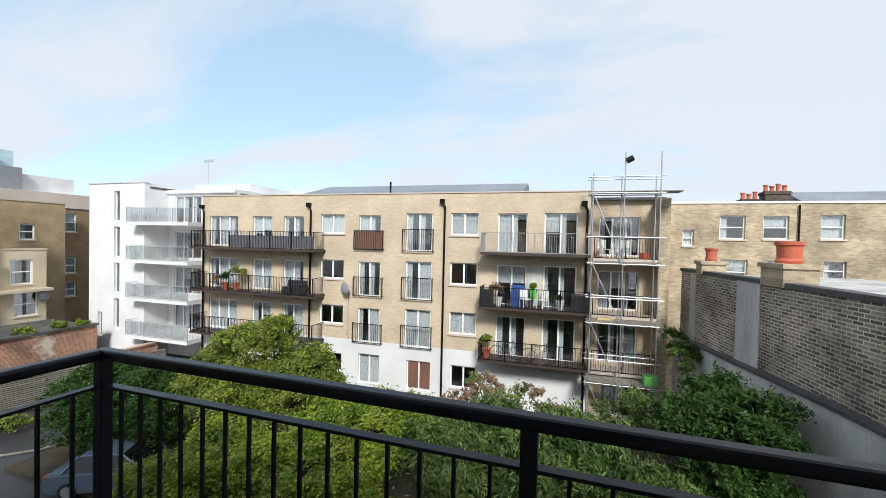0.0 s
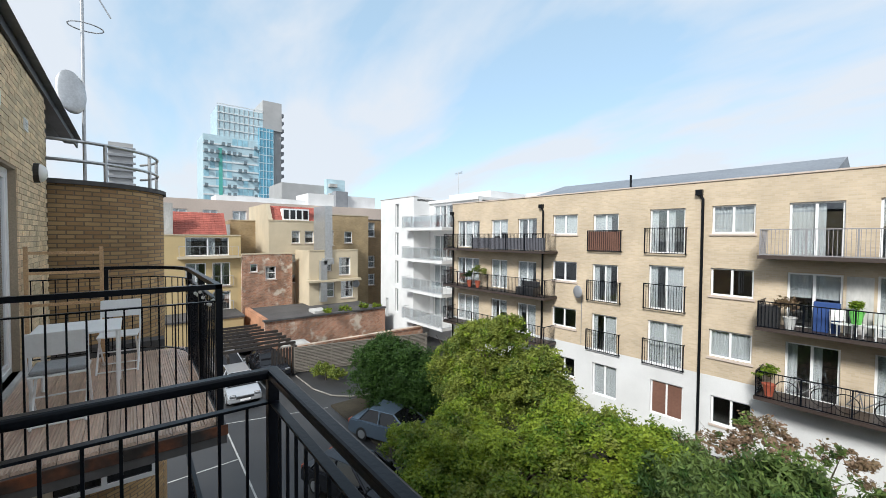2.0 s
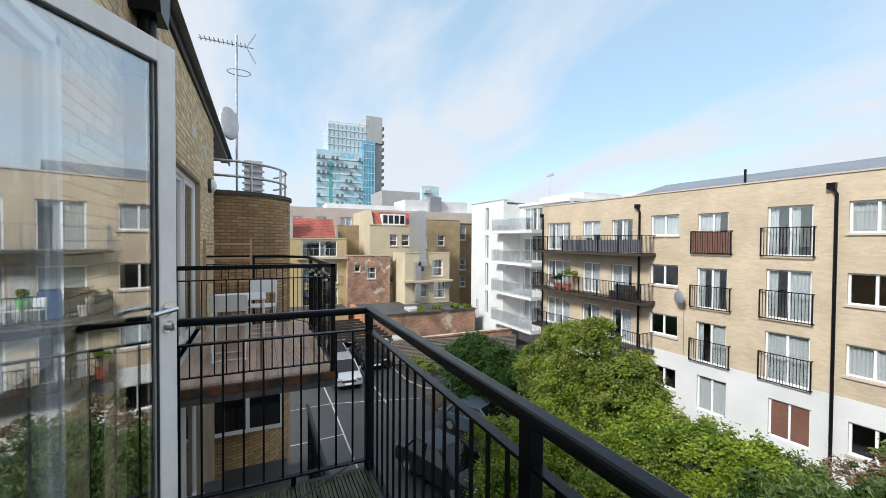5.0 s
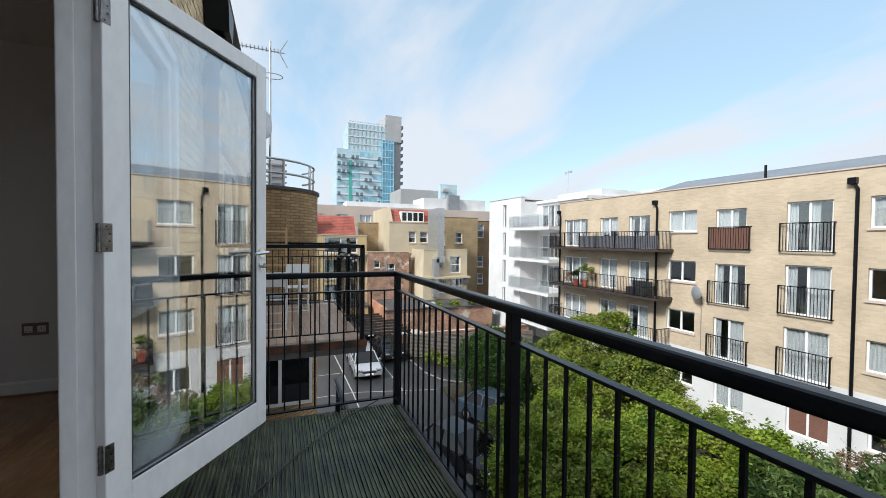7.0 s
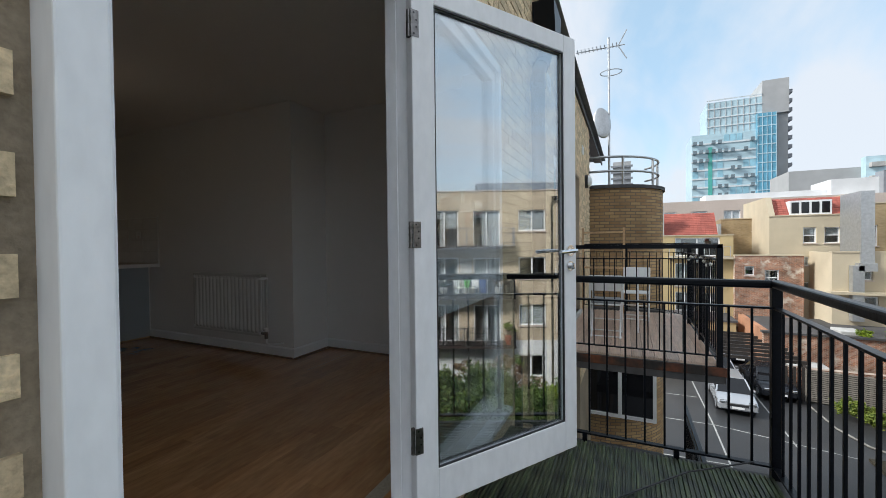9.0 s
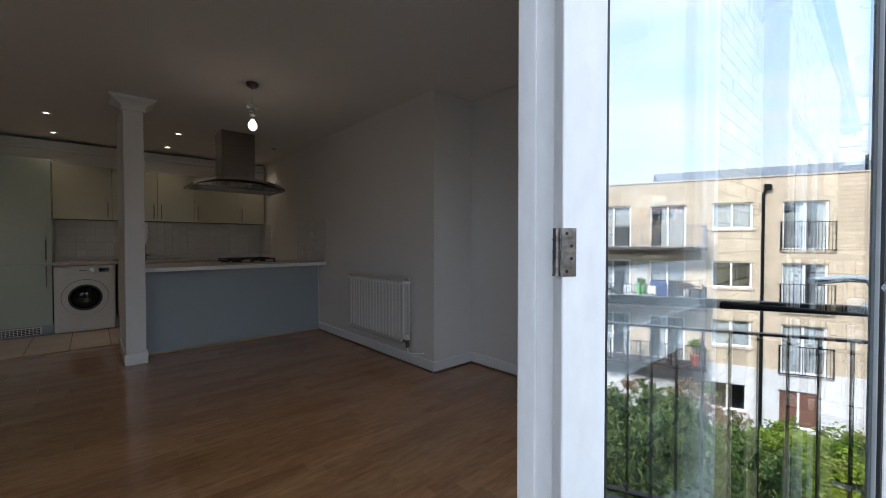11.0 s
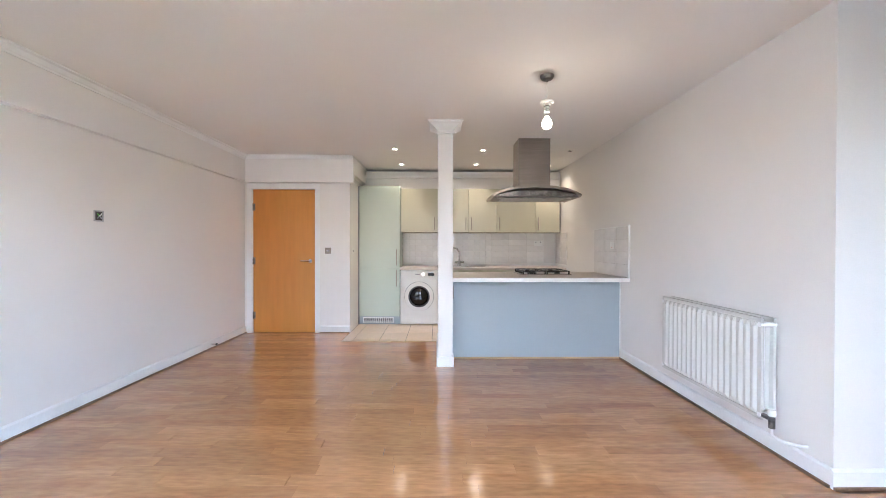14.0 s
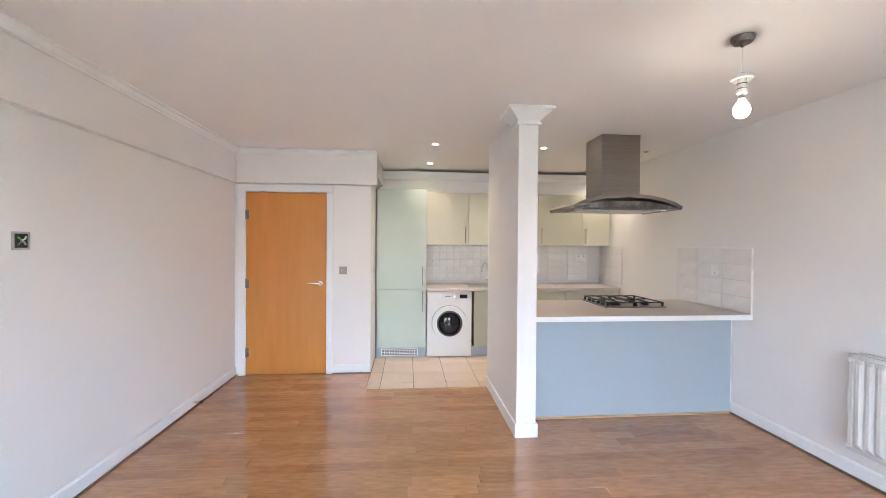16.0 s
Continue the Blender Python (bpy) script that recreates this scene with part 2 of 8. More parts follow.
FLOOR_TILE = paint("cream_floor_tile", (0.66, 0.53, 0.42), 0.32, grain=18, vary=0.04, stain=3, stain_amount=0.06, bump=0.03, piece=0.06)
DARK_GROUT = paint("dark_grout", (0.12, 0.10, 0.09), 0.8, grain=90, vary=0.1, bump=0.1)
BLACK_IRON = paint("cast_iron", (0.018, 0.018, 0.018), 0.45, 0.3, grain=70, vary=0.2, bump=0.1)
DARK_GLASS = paint("dark_glass", (0.012, 0.012, 0.014), 0.05, grain=10, vary=0.02, bump=0.0)
GREY_PLASTIC = paint("grey_plastic", (0.25, 0.26, 0.28), 0.4, grain=60, vary=0.05, bump=0.02)
DARK_PLASTIC = paint("dark_plastic", (0.03, 0.03, 0.032), 0.4, grain=60, vary=0.1, bump=0.02)
GLASS = clear_glass("window_glass", (0.93, 0.95, 0.94))
DOOR_GLASS = clear_glass("door_glass", (0.93, 0.97, 0.98), 0.42)
FAR_GLASS = clear_glass("far_window_glass", (0.84, 0.88, 0.90), 0.17)
SLIDE_GLASS = clear_glass("sliding_door_glass", (0.86, 0.91, 0.93), 0.34)
ORANGE_WALL = paint("orange_painted_brick", (0.42, 0.21, 0.12), 0.85, grain=10, vary=0.1, stain=0.6, stain_amount=0.3, bump=0.3)
PALE_GLASS = clear_glass("pale_balustrade_glass", (0.82, 0.86, 0.88), 0.10)
RUST = paint("rusty_dark_fascia", (0.035, 0.028, 0.024), 0.7, grain=20, vary=0.2, stain=4, stain_amount=0.3, bump=0.3, tint=(0.13, 0.045, 0.02))
PERGOLA = plank_wood("dark_stained_timber", (0.035, 0.028, 0.024), (0.022, 0.018, 0.016), 0.7)
# dark grey liner: the shade of unlit interiors is put into its colour
ROOM_SHADE = paint("room_shade_grey", (0.16, 0.15, 0.14), 0.8, grain=4, vary=0.1, stain=0.5, stain_amount=0.4)
CURTAIN = paint("pale_curtain", (0.68, 0.67, 0.66), 0.8, grain=6, vary=0.12, stain=1, stain_amount=0.06, bump=0.2, stretch=(12, 12, 0.3))
NEAR_BRICK = paint("yellow_stock_brick", (0.66, 0.53, 0.34), 0.85, grain=70, vary=0.24, stain=1.1, stain_amount=0.3, bump=0.6, piece=0.3, tint=(0.50, 0.385, 0.245))
MORTAR = paint("grey_mortar", (0.30, 0.245, 0.175), 0.9, grain=80, vary=0.15, stain=1.1, stain_amount=0.2, bump=0.4)
B_BRICK = brickwork("beige_far_brick", (0.575, 0.47, 0.34), (0.50, 0.40, 0.28), (0.54, 0.46, 0.365), stain=0.13)
D_BRICK = brickwork("sooty_yellow_brick", (0.47, 0.385, 0.26), (0.30, 0.235, 0.155), (0.42, 0.36, 0.27), stain=0.35)
WALL_BRICK = brickwork("dark_weathered_brick", (0.30, 0.25, 0.19), (0.085, 0.075, 0.06), (0.50, 0.46, 0.39), axis="y", course=0.10, length=0.30, bump=0.9, stain=0.5, joint=0.017)
SOOT_BRICK = brickwork("soot_black_brick", (0.10, 0.075, 0.06), (0.05, 0.04, 0.035), (0.14, 0.12, 0.10), stain=0.4)
RED_BRICK = brickwork("worn_red_brick", (0.40, 0.17, 0.09), (0.20, 0.085, 0.05), (0.42, 0.33, 0.26), axis="x", stain=0.5, plaster=(0.58, 0.50, 0.41), joint=0.012)
TURRET_BRICK = brickwork("orange_brown_brick", (0.47, 0.315, 0.15), (0.31, 0.185, 0.085), (0.20, 0.15, 0.10), axis="y", stain=0.35, joint=0.011, bump=0.9)
OCHRE_BRICK = brickwork("ochre_brick", (0.40, 0.295, 0.165), (0.32, 0.235, 0.125), (0.38, 0.30, 0.19), axis="x", stain=0.2)
BROWN_BRICK = brickwork("brown_brick", (0.28, 0.185, 0.095), (0.22, 0.145, 0.075), (0.25, 0.19, 0.12), axis="x", stain=0.2)
CREAM_RENDER = paint("cream_render", (0.54, 0.46, 0.33), 0.85, grain=20, vary=0.04, stain=0.4, stain_amount=0.12, bump=0.1)
YELLOW_RENDER = paint("yellow_render", (0.52, 0.40, 0.21), 0.85, grain=20, vary=0.04, stain=0.4, stain_amount=0.1, bump=0.1)
GREY_RENDER = paint("grey_render", (0.46, 0.45, 0.43), 0.9, grain=12, vary=0.1, stain=0.8, stain_amount=0.35, bump=0.2, stretch=(1, 1, 0.35))
WHITE_RENDER = paint("white_render", (0.68, 0.68, 0.68), 0.8, grain=20, vary=0.03, stain=0.5, stain_amount=0.09, bump=0.05)
PINK_STONE = paint("pale_stone_cladding", (0.55, 0.46, 0.40), 0.85, grain=6, vary=0.06, stain=0.2, stain_amount=0.1, bump=0.05)
SLATE = paint("grey_slate_roof", (0.20, 0.22, 0.25), 0.6, grain=8, vary=0.15, stain=0.5, stain_amount=0.15, bump=0.2)
FELT = paint("dark_felt_roof", (0.075, 0.072, 0.072), 0.75, grain=8, vary=0.2, stain=0.5, stain_amount=0.4, bump=0.2)
TERRACOTTA = paint("terracotta", (0.45, 0.11, 0.06), 0.75, grain=14, vary=0.12, stain=2, stain_amount=0.2, bump=0.2)
ROOF_TILE = paint("red_roof_tile", (0.36, 0.10, 0.075), 0.7, grain=10, vary=0.15, stain=1, stain_amount=0.2, bump=0.2, piece=0.15)
ASPHALT = paint("wet_asphalt", (0.040, 0.040, 0.042), 0.42, grain=30, vary=0.25, stain=0.25, stain_amount=0.35, bump=0.3)
LINE_WHITE = paint("road_marking_white", (0.42, 0.42, 0.40), 0.7, grain=20, vary=0.2, stain=2, stain_amount=0.2, bump=0.1)
SOIL = paint("soil_and_leaf_litter", (0.055, 0.045, 0.028), 0.95, grain=14, vary=0.4, stain=0.8, stain_amount=0.4, bump=0.6)
TRUNK = paint("grey_brown_bark", (0.09, 0.07, 0.05), 0.9, grain=14, vary=0.3, stain=3, stain_amount=0.3, bump=0.7, stretch=(1, 1, 0.2))
FENCE_WOOD = plank_wood("grey_fence_wood", (0.22, 0.20, 0.17), (0.16, 0.14, 0.12), 0.85, grain_axis=(0.8, 0.8, 9), piece=0.2, bump=0.3)
CAR_SILVER = paint("silver_car_paint", (0.55, 0.56, 0.58), 0.25, 0.6, grain=200, vary=0.03, stain=1, stain_amount=0.04, bump=0.0)
CAR_DARK = paint("dark_car_paint", (0.02, 0.022, 0.028), 0.2, 0.3, grain=200, vary=0.05, stain=1, stain_amount=0.1, bump=0.0)
CAR_BLUE = paint("blue_grey_car_paint", (0.20, 0.26, 0.33), 0.22, 0.5, grain=200, vary=0.03, stain=1, stain_amount=0.05, bump=0.0)
RUBBER = paint("tyre_rubber", (0.02, 0.02, 0.02), 0.8, grain=40, vary=0.2)
BLUE_CLOTH = paint("blue_cloth", (0.03, 0.07, 0.22), 0.85, grain=40, vary=0.1, bump=0.2)
GREEN_BOX = paint("green_plastic_crate", (0.16, 0.55, 0.10), 0.5, grain=40, vary=0.1)


def leaf_material(name, light, dark):
    m, tree, b = principled(name)
    info = tree.nodes.new("ShaderNodeNewGeometry")
    ramp = tree.nodes.new("ShaderNodeValToRGB")
    ramp.color_ramp.elements[0].color, ramp.color_ramp.elements[1].color = (*dark, 1), (*light, 1)
    tc = tree.nodes.new("ShaderNodeTexCoord")
    tuft = tree.nodes.new("ShaderNodeTexNoise")
    tuft.inputs["Scale"].default_value, tuft.inputs["Detail"].default_value = 1.1, 3.0
    tree.links.new(tc.outputs["Object"], tuft.inputs["Vector"])
    wide_ = tree.nodes.new("ShaderNodeMapRange")
    wide_.inputs["From Min"].default_value, wide_.inputs["From Max"].default_value = 0.32, 0.68
    tree.links.new(tuft.outputs["Fac"], wide_.inputs["Value"])
    half = tree.nodes.new("ShaderNodeMix")
    half.inputs[0].default_value = 0.5
    tree.links.new(info.outputs["Random Per Island"], half.inputs[2])
    tree.links.new(wide_.outputs[0], half.inputs[3])
    tree.links.new(half.outputs[0], ramp.inputs["Fac"])
    tree.links.new(ramp.outputs["Color"], b.inputs["Base Color"])
    b.inputs["Roughness"].default_value = 0.5
    b.inputs["Specular IOR Level"].default_value = 0.22
    tr = tree.nodes.new("ShaderNodeBsdfTranslucent")
    tree.links.new(ramp.outputs["Color"], tr.inputs["Color"])
    mix = tree.nodes.new("ShaderNodeMixShader")
    mix.inputs[0].default_value = 0.22
    out = tree.nodes["Material Output"]
    tree.links.new(b.outputs[0], mix.inputs[1])
    tree.links.new(tr.outputs[0], mix.inputs[2])
    tree.links.new(mix.outputs[0], out.inputs["Surface"])
    return m


LEAF_BRIGHT = leaf_material("fresh_green_leaves", (0.33, 0.40, 0.042), (0.03, 0.10, 0.012))
LEAF_MID = leaf_material("green_leaves", (0.34, 0.37, 0.07), (0.03, 0.08, 0.016))
LEAF_DARK = leaf_material("dark_green_leaves", (0.07, 0.135, 0.028), (0.012, 0.034, 0.008))
LEAF_OLIVE = leaf_material("olive_green_leaves", (0.20, 0.28, 0.075), (0.010, 0.030, 0.009))
LEAF_RUST = leaf_material("reddish_leaves", (0.36, 0.23, 0.16), (0.13, 0.11, 0.05))


# ---- building helpers ----
def box(bm, x0, y0, z0, x1, y1, z1, bevel=0.0):
    m = Matrix.Translation(((x0 + x1) / 2, (y0 + y1) / 2, (z0 + z1) / 2)) @ Matrix.Diagonal((abs(x1 - x0), abs(y1 - y0), abs(z1 - z0), 1))
    verts = bmesh.ops.create_cube(bm, size=1, matrix=m)["verts"]
    if bevel:
        edges = list({e for v in verts for e in v.link_edges})
        bmesh.ops.bevel(bm, geom=edges, offset=bevel, segments=2, affect="EDGES", profile=0.5)
    return bm


def rod(bm, a, b, r, n=10, r2=None):
    a, b = Vector(a), Vector(b)
    d = b - a
    m = Matrix.Translation((a + b) / 2) @ d.to_track_quat("Z", "Y").to_matrix().to_4x4()
    bmesh.ops.create_cone(bm, cap_ends=True, segments=n, radius1=r, radius2=r if r2 is None else r2, depth=d.length, matrix=m)
    return bm


def tube(bm, points, r, n=10):
    """A bent round tube through points."""
    pts = [Vector(p) for p in points]
    rings = []
    side = None
    for i, p in enumerate(pts):
        d = (pts[min(i + 1, len(pts) - 1)] - pts[max(i - 1, 0)]).normalized()
        if side is None:
            side = d.orthogonal().normalized()
        side = (side - d * side.dot(d)).normalized()
        up = d.cross(side)
        rings.append([bm.verts.new(p + r * (math.cos(6.28319 * k / n) * side + math.sin(6.28319 * k / n) * up)) for k in range(n)])
    for q, w in zip(rings, rings[1:]):
        for k in range(n):
            bm.faces.new((q[k], q[(k + 1) % n], w[(k + 1) % n], w[k]))
    bm.faces.new(rings[0][::-1])
    bm.faces.new(rings[-1])
    return bm


def prism(bm, outline, axis, a, b):
    """Extrudes a closed outline of 2D points along an axis, from a to b."""
    def at(p, w):
        return (w, p[0], p[1]) if axis == "x" else (p[0], w, p[1]) if axis == "y" else (p[0], p[1], w)
    lo = [bm.verts.new(at(p, a)) for p in outline]
    hi = [bm.verts.new(at(p, b)) for p in outline]
    n = len(outline)
    fs = [bm.faces.new(lo), bm.faces.new(hi[::-1])]
    fs += [bm.faces.new((lo[i], hi[i], hi[(i + 1) % n], lo[(i + 1) % n])) for i in range(n)]
    bmesh.ops.recalc_face_normals(bm, faces=fs)
    return bm


def lathe(bm, profile, center=(0, 0, 0), n=20):
    """Turns (radius, height) pairs round the vertical through center."""
    rings = []
    for r, z in profile:
        rings.append([bm.verts.new((center[0] + r * math.cos(6.28319 * k / n), center[1] + r * math.sin(6.28319 * k / n), center[2] + z)) for k in range(n)])
    fs = []
    for q, w in zip(rings, rings[1:]):
        for k in range(n):
            fs.append(bm.faces.new((q[k], q[(k + 1) % n], w[(k + 1) % n], w[k])))
    fs.append(bm.faces.new(rings[0][::-1]))
    fs.append(bm.faces.new(rings[-1]))
    bmesh.ops.recalc_face_normals(bm, faces=fs)
    return bm


def panel(bm, x0, x1, z0, z1, y0, y1, holes=()):
    """An upright slab between y0 and y1 with rectangular holes (x0, x1, z0, z1) right through it."""
    xs = sorted({x0, x1, *[v for h in holes for v in h[:2] if x0 < v < x1]})
    zs = sorted({z0, z1, *[v for h in holes for v in h[2:] if z0 < v < z1]})
    solid = [[not any(h[0] <= (a + b) / 2 <= h[1] and h[2] <= (c + d) / 2 <= h[3] for h in holes) for c, d in zip(zs, zs[1:])] for a, b in zip(xs, xs[1:])]
    made = {}

    def corner(i, j, y):
        if (i, j, y) not in made:
            made[i, j, y] = bm.verts.new((xs[i], y, zs[j]))
        return made[i, j, y]

    def filled(i, j):
        return 0 <= i < len(solid) and 0 <= j < len(solid[0]) and solid[i][j]

    faces = []
    for i in range(len(solid)):
        for j in range(len(solid[0])):
            if not solid[i][j]:
                continue
            ring_ = ((i, j), (i + 1, j), (i + 1, j + 1), (i, j + 1))
            for y in (y0, y1):
                faces.append(bm.faces.new([corner(*p, y) for p in ring_]))
            for (p, q), near in zip(zip(ring_, ring_[1:] + ring_[:1]), ((i, j - 1), (i + 1, j), (i, j + 1), (i - 1, j))):
                if not filled(*near):
                    faces.append(bm.faces.new((corner(*p, y0), corner(*q, y0), corner(*q, y1), corner(*p, y1))))
    bmesh.ops.recalc_face_normals(bm, faces=faces)
    return bm


def mesh_of(name, bm, material, smooth=False):
    me = bpy.data.meshes.new(name)
    bm.to_mesh(me)
    bm.free()
    me.materials.append(material)
    if smooth:
        for p in me.polygons:
            p.use_smooth = True
        me.set_sharp_from_angle(angle=radians(35))
    return me


def part(name, bm, material, parent=None, label="", smooth=False, kind="", category=""):
    """Links a bmesh as ONE mesh object under its thing."""
    ob = new(name, mesh_of(name, bm, material, smooth))
    ob.parent = parent
    return tagged(ob, label, category, "", kind)


def thing(name, label, category, m=None, group="", kind=""):
    ob = new(name)
    ob.empty_display_size = 0.1
    if m is not None:
        ob.matrix_basis = m
    return tagged(ob, label, category, group, kind)


def solo(name, bm, material, label, category, m=None, group="", kind="", smooth=False):
    ob = new(name, mesh_of(name, bm, material, smooth))
    if m is not None:
        ob.matrix_basis = m
    return tagged(ob, label, category, group, kind)


def bmn():
    return bmesh.new()

# ---- the flat: floor, walls, ceiling ----
X_EAST, X_WEST, X_RECESS = 4.75, 0.0, -0.47
Y_IN, Y_DOOR, Y_BACK, Y_PIER = -0.30, -5.83, -6.97, -2.19
CEIL = 2.49
DOOR_X0, DOOR_X1, DOOR_TOP = 3.764, 4.631, 2.03
OPEN_X0, OPEN_X1, OPEN_Z0, OPEN_Z1 = 0.26, 2.54, 0.0, 2.27
EAVE, DECK, GROUND = 3.76, -0.265, -8.0
FACE = -0.08
WALL_X0 = -7.1


def setting(name, bm, material, label, category):
    return solo(name, bm, material, label, category, kind="structure")


setting("wall_east", box(bmn(), X_EAST, Y_BACK, -0.1, X_EAST + 0.15, Y_IN, CEIL), WHITE_WALL, "plain white painted wall of the living room", "wall")
wall_west = setting("wall_west", box(bmn(), X_WEST - 0.6, Y_BACK, -0.1, X_WEST, Y_PIER, CEIL), WHITE_WALL, "plain white painted wall behind the radiator", "wall")
wall_recess = setting("wall_recess", box(bmn(), X_RECESS - 0.13, Y_PIER, -0.1, X_RECESS, Y_IN, CEIL), WHITE_WALL, "plain white recessed wall beside the balcony door", "wall")
wall_back = setting("wall_back", box(bmn(), X_WEST, Y_BACK - 0.15, -0.1, X_EAST, Y_BACK, CEIL), WHITE_WALL, "plain white back wall of the kitchen", "wall")
wall_door = setting("wall_door", panel(bmn(), 3.27, X_EAST, -0.1, CEIL, Y_DOOR - 0.13, Y_DOOR, [(DOOR_X0 - 0.03, DOOR_X1 + 0.03, -0.1, DOOR_TOP + 0.03)]), WHITE_WALL, "white wall with the wooden entrance door", "wall")
wall_lobby = setting("wall_lobby", box(bmn(), 3.27, Y_BACK, -0.1, 3.40, Y_DOOR - 0.13, CEIL), WHITE_WALL, "white side wall beside the tall kitchen cabinet", "wall")
ceiling = setting("ceiling", box(bmn(), -0.62, Y_BACK - 0.15, CEIL, X_EAST + 0.15, Y_IN, CEIL + 0.16), CEILING_PAINT, "plain white painted ceiling", "ceiling")
b = box(bmn(), X_EAST - 0.055, Y_DOOR, 2.12, X_EAST, Y_IN, CEIL)
box(b, 3.20, Y_DOOR, 2.12, X_EAST - 0.055, Y_DOOR + 0.10, CEIL)
box(b, 3.20, Y_BACK, 2.24, 3.27, Y_DOOR, CEIL)
setting("bulkhead", b, WHITE_WALL, "white boxed-out band below the ceiling", "bulkhead")

# cove cornice along the east wall, the door wall and the kitchen's back wall
def cornice(name, a, b, inward, size=0.06):
    a, b, inward = Vector(a), Vector(b), Vector(inward)
    bm = bmn()
    prof = [(0, 0), (size, 0), (size, -0.01), (size * 0.62, -0.018), (size * 0.30, -0.042), (size * 0.16, -size), (size * 0.16, -size - 0.014), (0, -size - 0.014)]
    lo = [bm.verts.new(a + inward * p + Vector((0, 0, q))) for p, q in prof]
    hi = [bm.verts.new(b + inward * p + Vector((0, 0, q))) for p, q in prof]
    n = len(prof)
    bm.faces.new(lo), bm.faces.new(hi[::-1])
    for i in range(n):
        bm.faces.new((lo[i], hi[i], hi[(i + 1) % n], lo[(i + 1) % n]))
    bmesh.ops.recalc_face_normals(bm, faces=bm.faces[:])
    return setting(name, bm, GLOSS_WHITE, "white moulded plaster cornice", "cornice")


cornice("cornice", (X_EAST - 0.055, Y_DOOR + 0.1, CEIL), (X_EAST - 0.055, Y_IN, CEIL), (-1, 0, 0), 0.05)
cornice("cornice", (3.20, Y_DOOR + 0.1, CEIL), (X_EAST - 0.055, Y_DOOR + 0.1, CEIL), (0, 1, 0), 0.04)
cornice("cornice", (0, Y_BACK, 2.46), (3.20, Y_BACK, 2.46), (0, 1, 0), 0.075)

# skirting boards
def skirting(x0, y0, x1, y1, side):
    bm = bmn()
    t, h = 0.016, 0.10
    if x0 == x1:
        prism(bm, [(x0, 0.0), (x0 + side * t, 0.0), (x0 + side * t, h - 0.012), (x0 + side * 0.006, h), (x0, h)], "y", y0, y1)
    else:
        prism(bm, [(y0, 0.0), (y0 + side * t, 0.0), (y0 + side * t, h - 0.012), (y0 + side * 0.006, h), (y0, h)], "x", x0, x1)
    setting("baseboard", bm, GLOSS_WHITE, "white painted skirting board", "baseboard")
    bm = bmn()
    if x0 == x1:
        box(bm, x0 + side * t, y0, 0.0, x0 + side * (t + 0.012), y1, 0.014)
    else:
        box(bm, x0, y0 + side * t, 0.0, x1, y0 + side * (t + 0.012), 0.014)
    setting("trim", bm, DARK_WOOD, "dark wood edge strip along the laminate floor", "trim")


skirting(X_EAST, Y_DOOR, X_EAST, Y_IN, -1)
skirting(X_WEST, -4.53, X_WEST, Y_PIER, 1)
skirting(X_RECESS, Y_PIER, X_RECESS, Y_IN, 1)
skirting(X_RECESS, Y_PIER, X_WEST + 0.016, Y_PIER, 1)
skirting(3.27, Y_DOOR, DOOR_X0 - 0.075, Y_DOOR, 1)

# wing wall with its capital
WING_X0, WING_X1, WING_Y0, WING_Y1 = 1.87, 2.02, -5.35, -4.23
b = box(bmn(), WING_X0, WING_Y0, -0.05, WING_X1, WING_Y1, CEIL)
setting("wall_wing", b, WHITE_WALL, "white wing wall beside the kitchen peninsula", "wall")
b = bmn()
cx, cy = (WING_X0 + WING_X1) / 2, WING_Y1 - 0.075
for grow, z0, z1 in ((0.018, 2.375, 2.39), (0.10, 2.472, CEIL)):
    box(b, WING_X0 - grow, WING_Y1 - 0.15 - grow, z0, WING_X1 + grow, WING_Y1 + grow, z1)
steps = [(0.004, 2.39), (0.012, 2.41), (0.030, 2.43), (0.055, 2.448), (0.080, 2.460), (0.088, 2.472)]
rings = []
for grow, z in steps:
    rings.append([b.verts.new(p) for p in ((WING_X0 - grow, WING_Y1 - 0.15 - grow, z), (WING_X1 + grow, WING_Y1 - 0.15 - grow, z), (WING_X1 + grow, WING_Y1 + grow, z), (WING_X0 - grow, WING_Y1 + grow, z))])
for q, w in zip(rings, rings[1:]):
    for k in range(4):
        b.faces.new((q[k], q[(k + 1) % 4], w[(k + 1) % 4], w[k]))
setting("capital", b, GLOSS_WHITE, "white moulded plaster capital at the ceiling", "capital")
b = box(bmn(), WING_X0 - 0.014, WING_Y1 - 0.15, 0, WING_X1 + 0.014, WING_Y1 + 0.014, 0.105, 0.003)
box(b, WING_X1, WING_Y0, 0, WING_X1 + 0.014, WING_Y1 - 0.15, 0.10)
setting("baseboard", b, GLOSS_WHITE, "white skirting round the foot of the wing wall", "baseboard")

# entrance door and its lining
b = bmn()
for x0, x1 in ((DOOR_X0 - 0.075, DOOR_X0 - 0.004), (DOOR_X1 + 0.004, DOOR_X1 + 0.085)):
    box(b, x0, Y_DOOR - 0.11, 0, x1, Y_DOOR + 0.014, DOOR_TOP + 0.004, 0.003)
box(b, DOOR_X0 - 0.075, Y_DOOR - 0.11, DOOR_TOP + 0.006, DOOR_X1 + 0.085, Y_DOOR + 0.014, DOOR_TOP + 0.082, 0.003)
setting("trim", b, GLOSS_WHITE, "white gloss door frame and architrave", "door frame")
door = thing("door_1", "closed flush beech veneer entrance door", "door", pose(DOOR_X0, Y_DOOR, 0), kind="structure")
dw = DOOR_X1 - DOOR_X0
part("leaf", box(bmn(), 0, -0.044, 0.006, dw, 0.0, DOOR_TOP, 0.002), DOOR_WOOD, door)
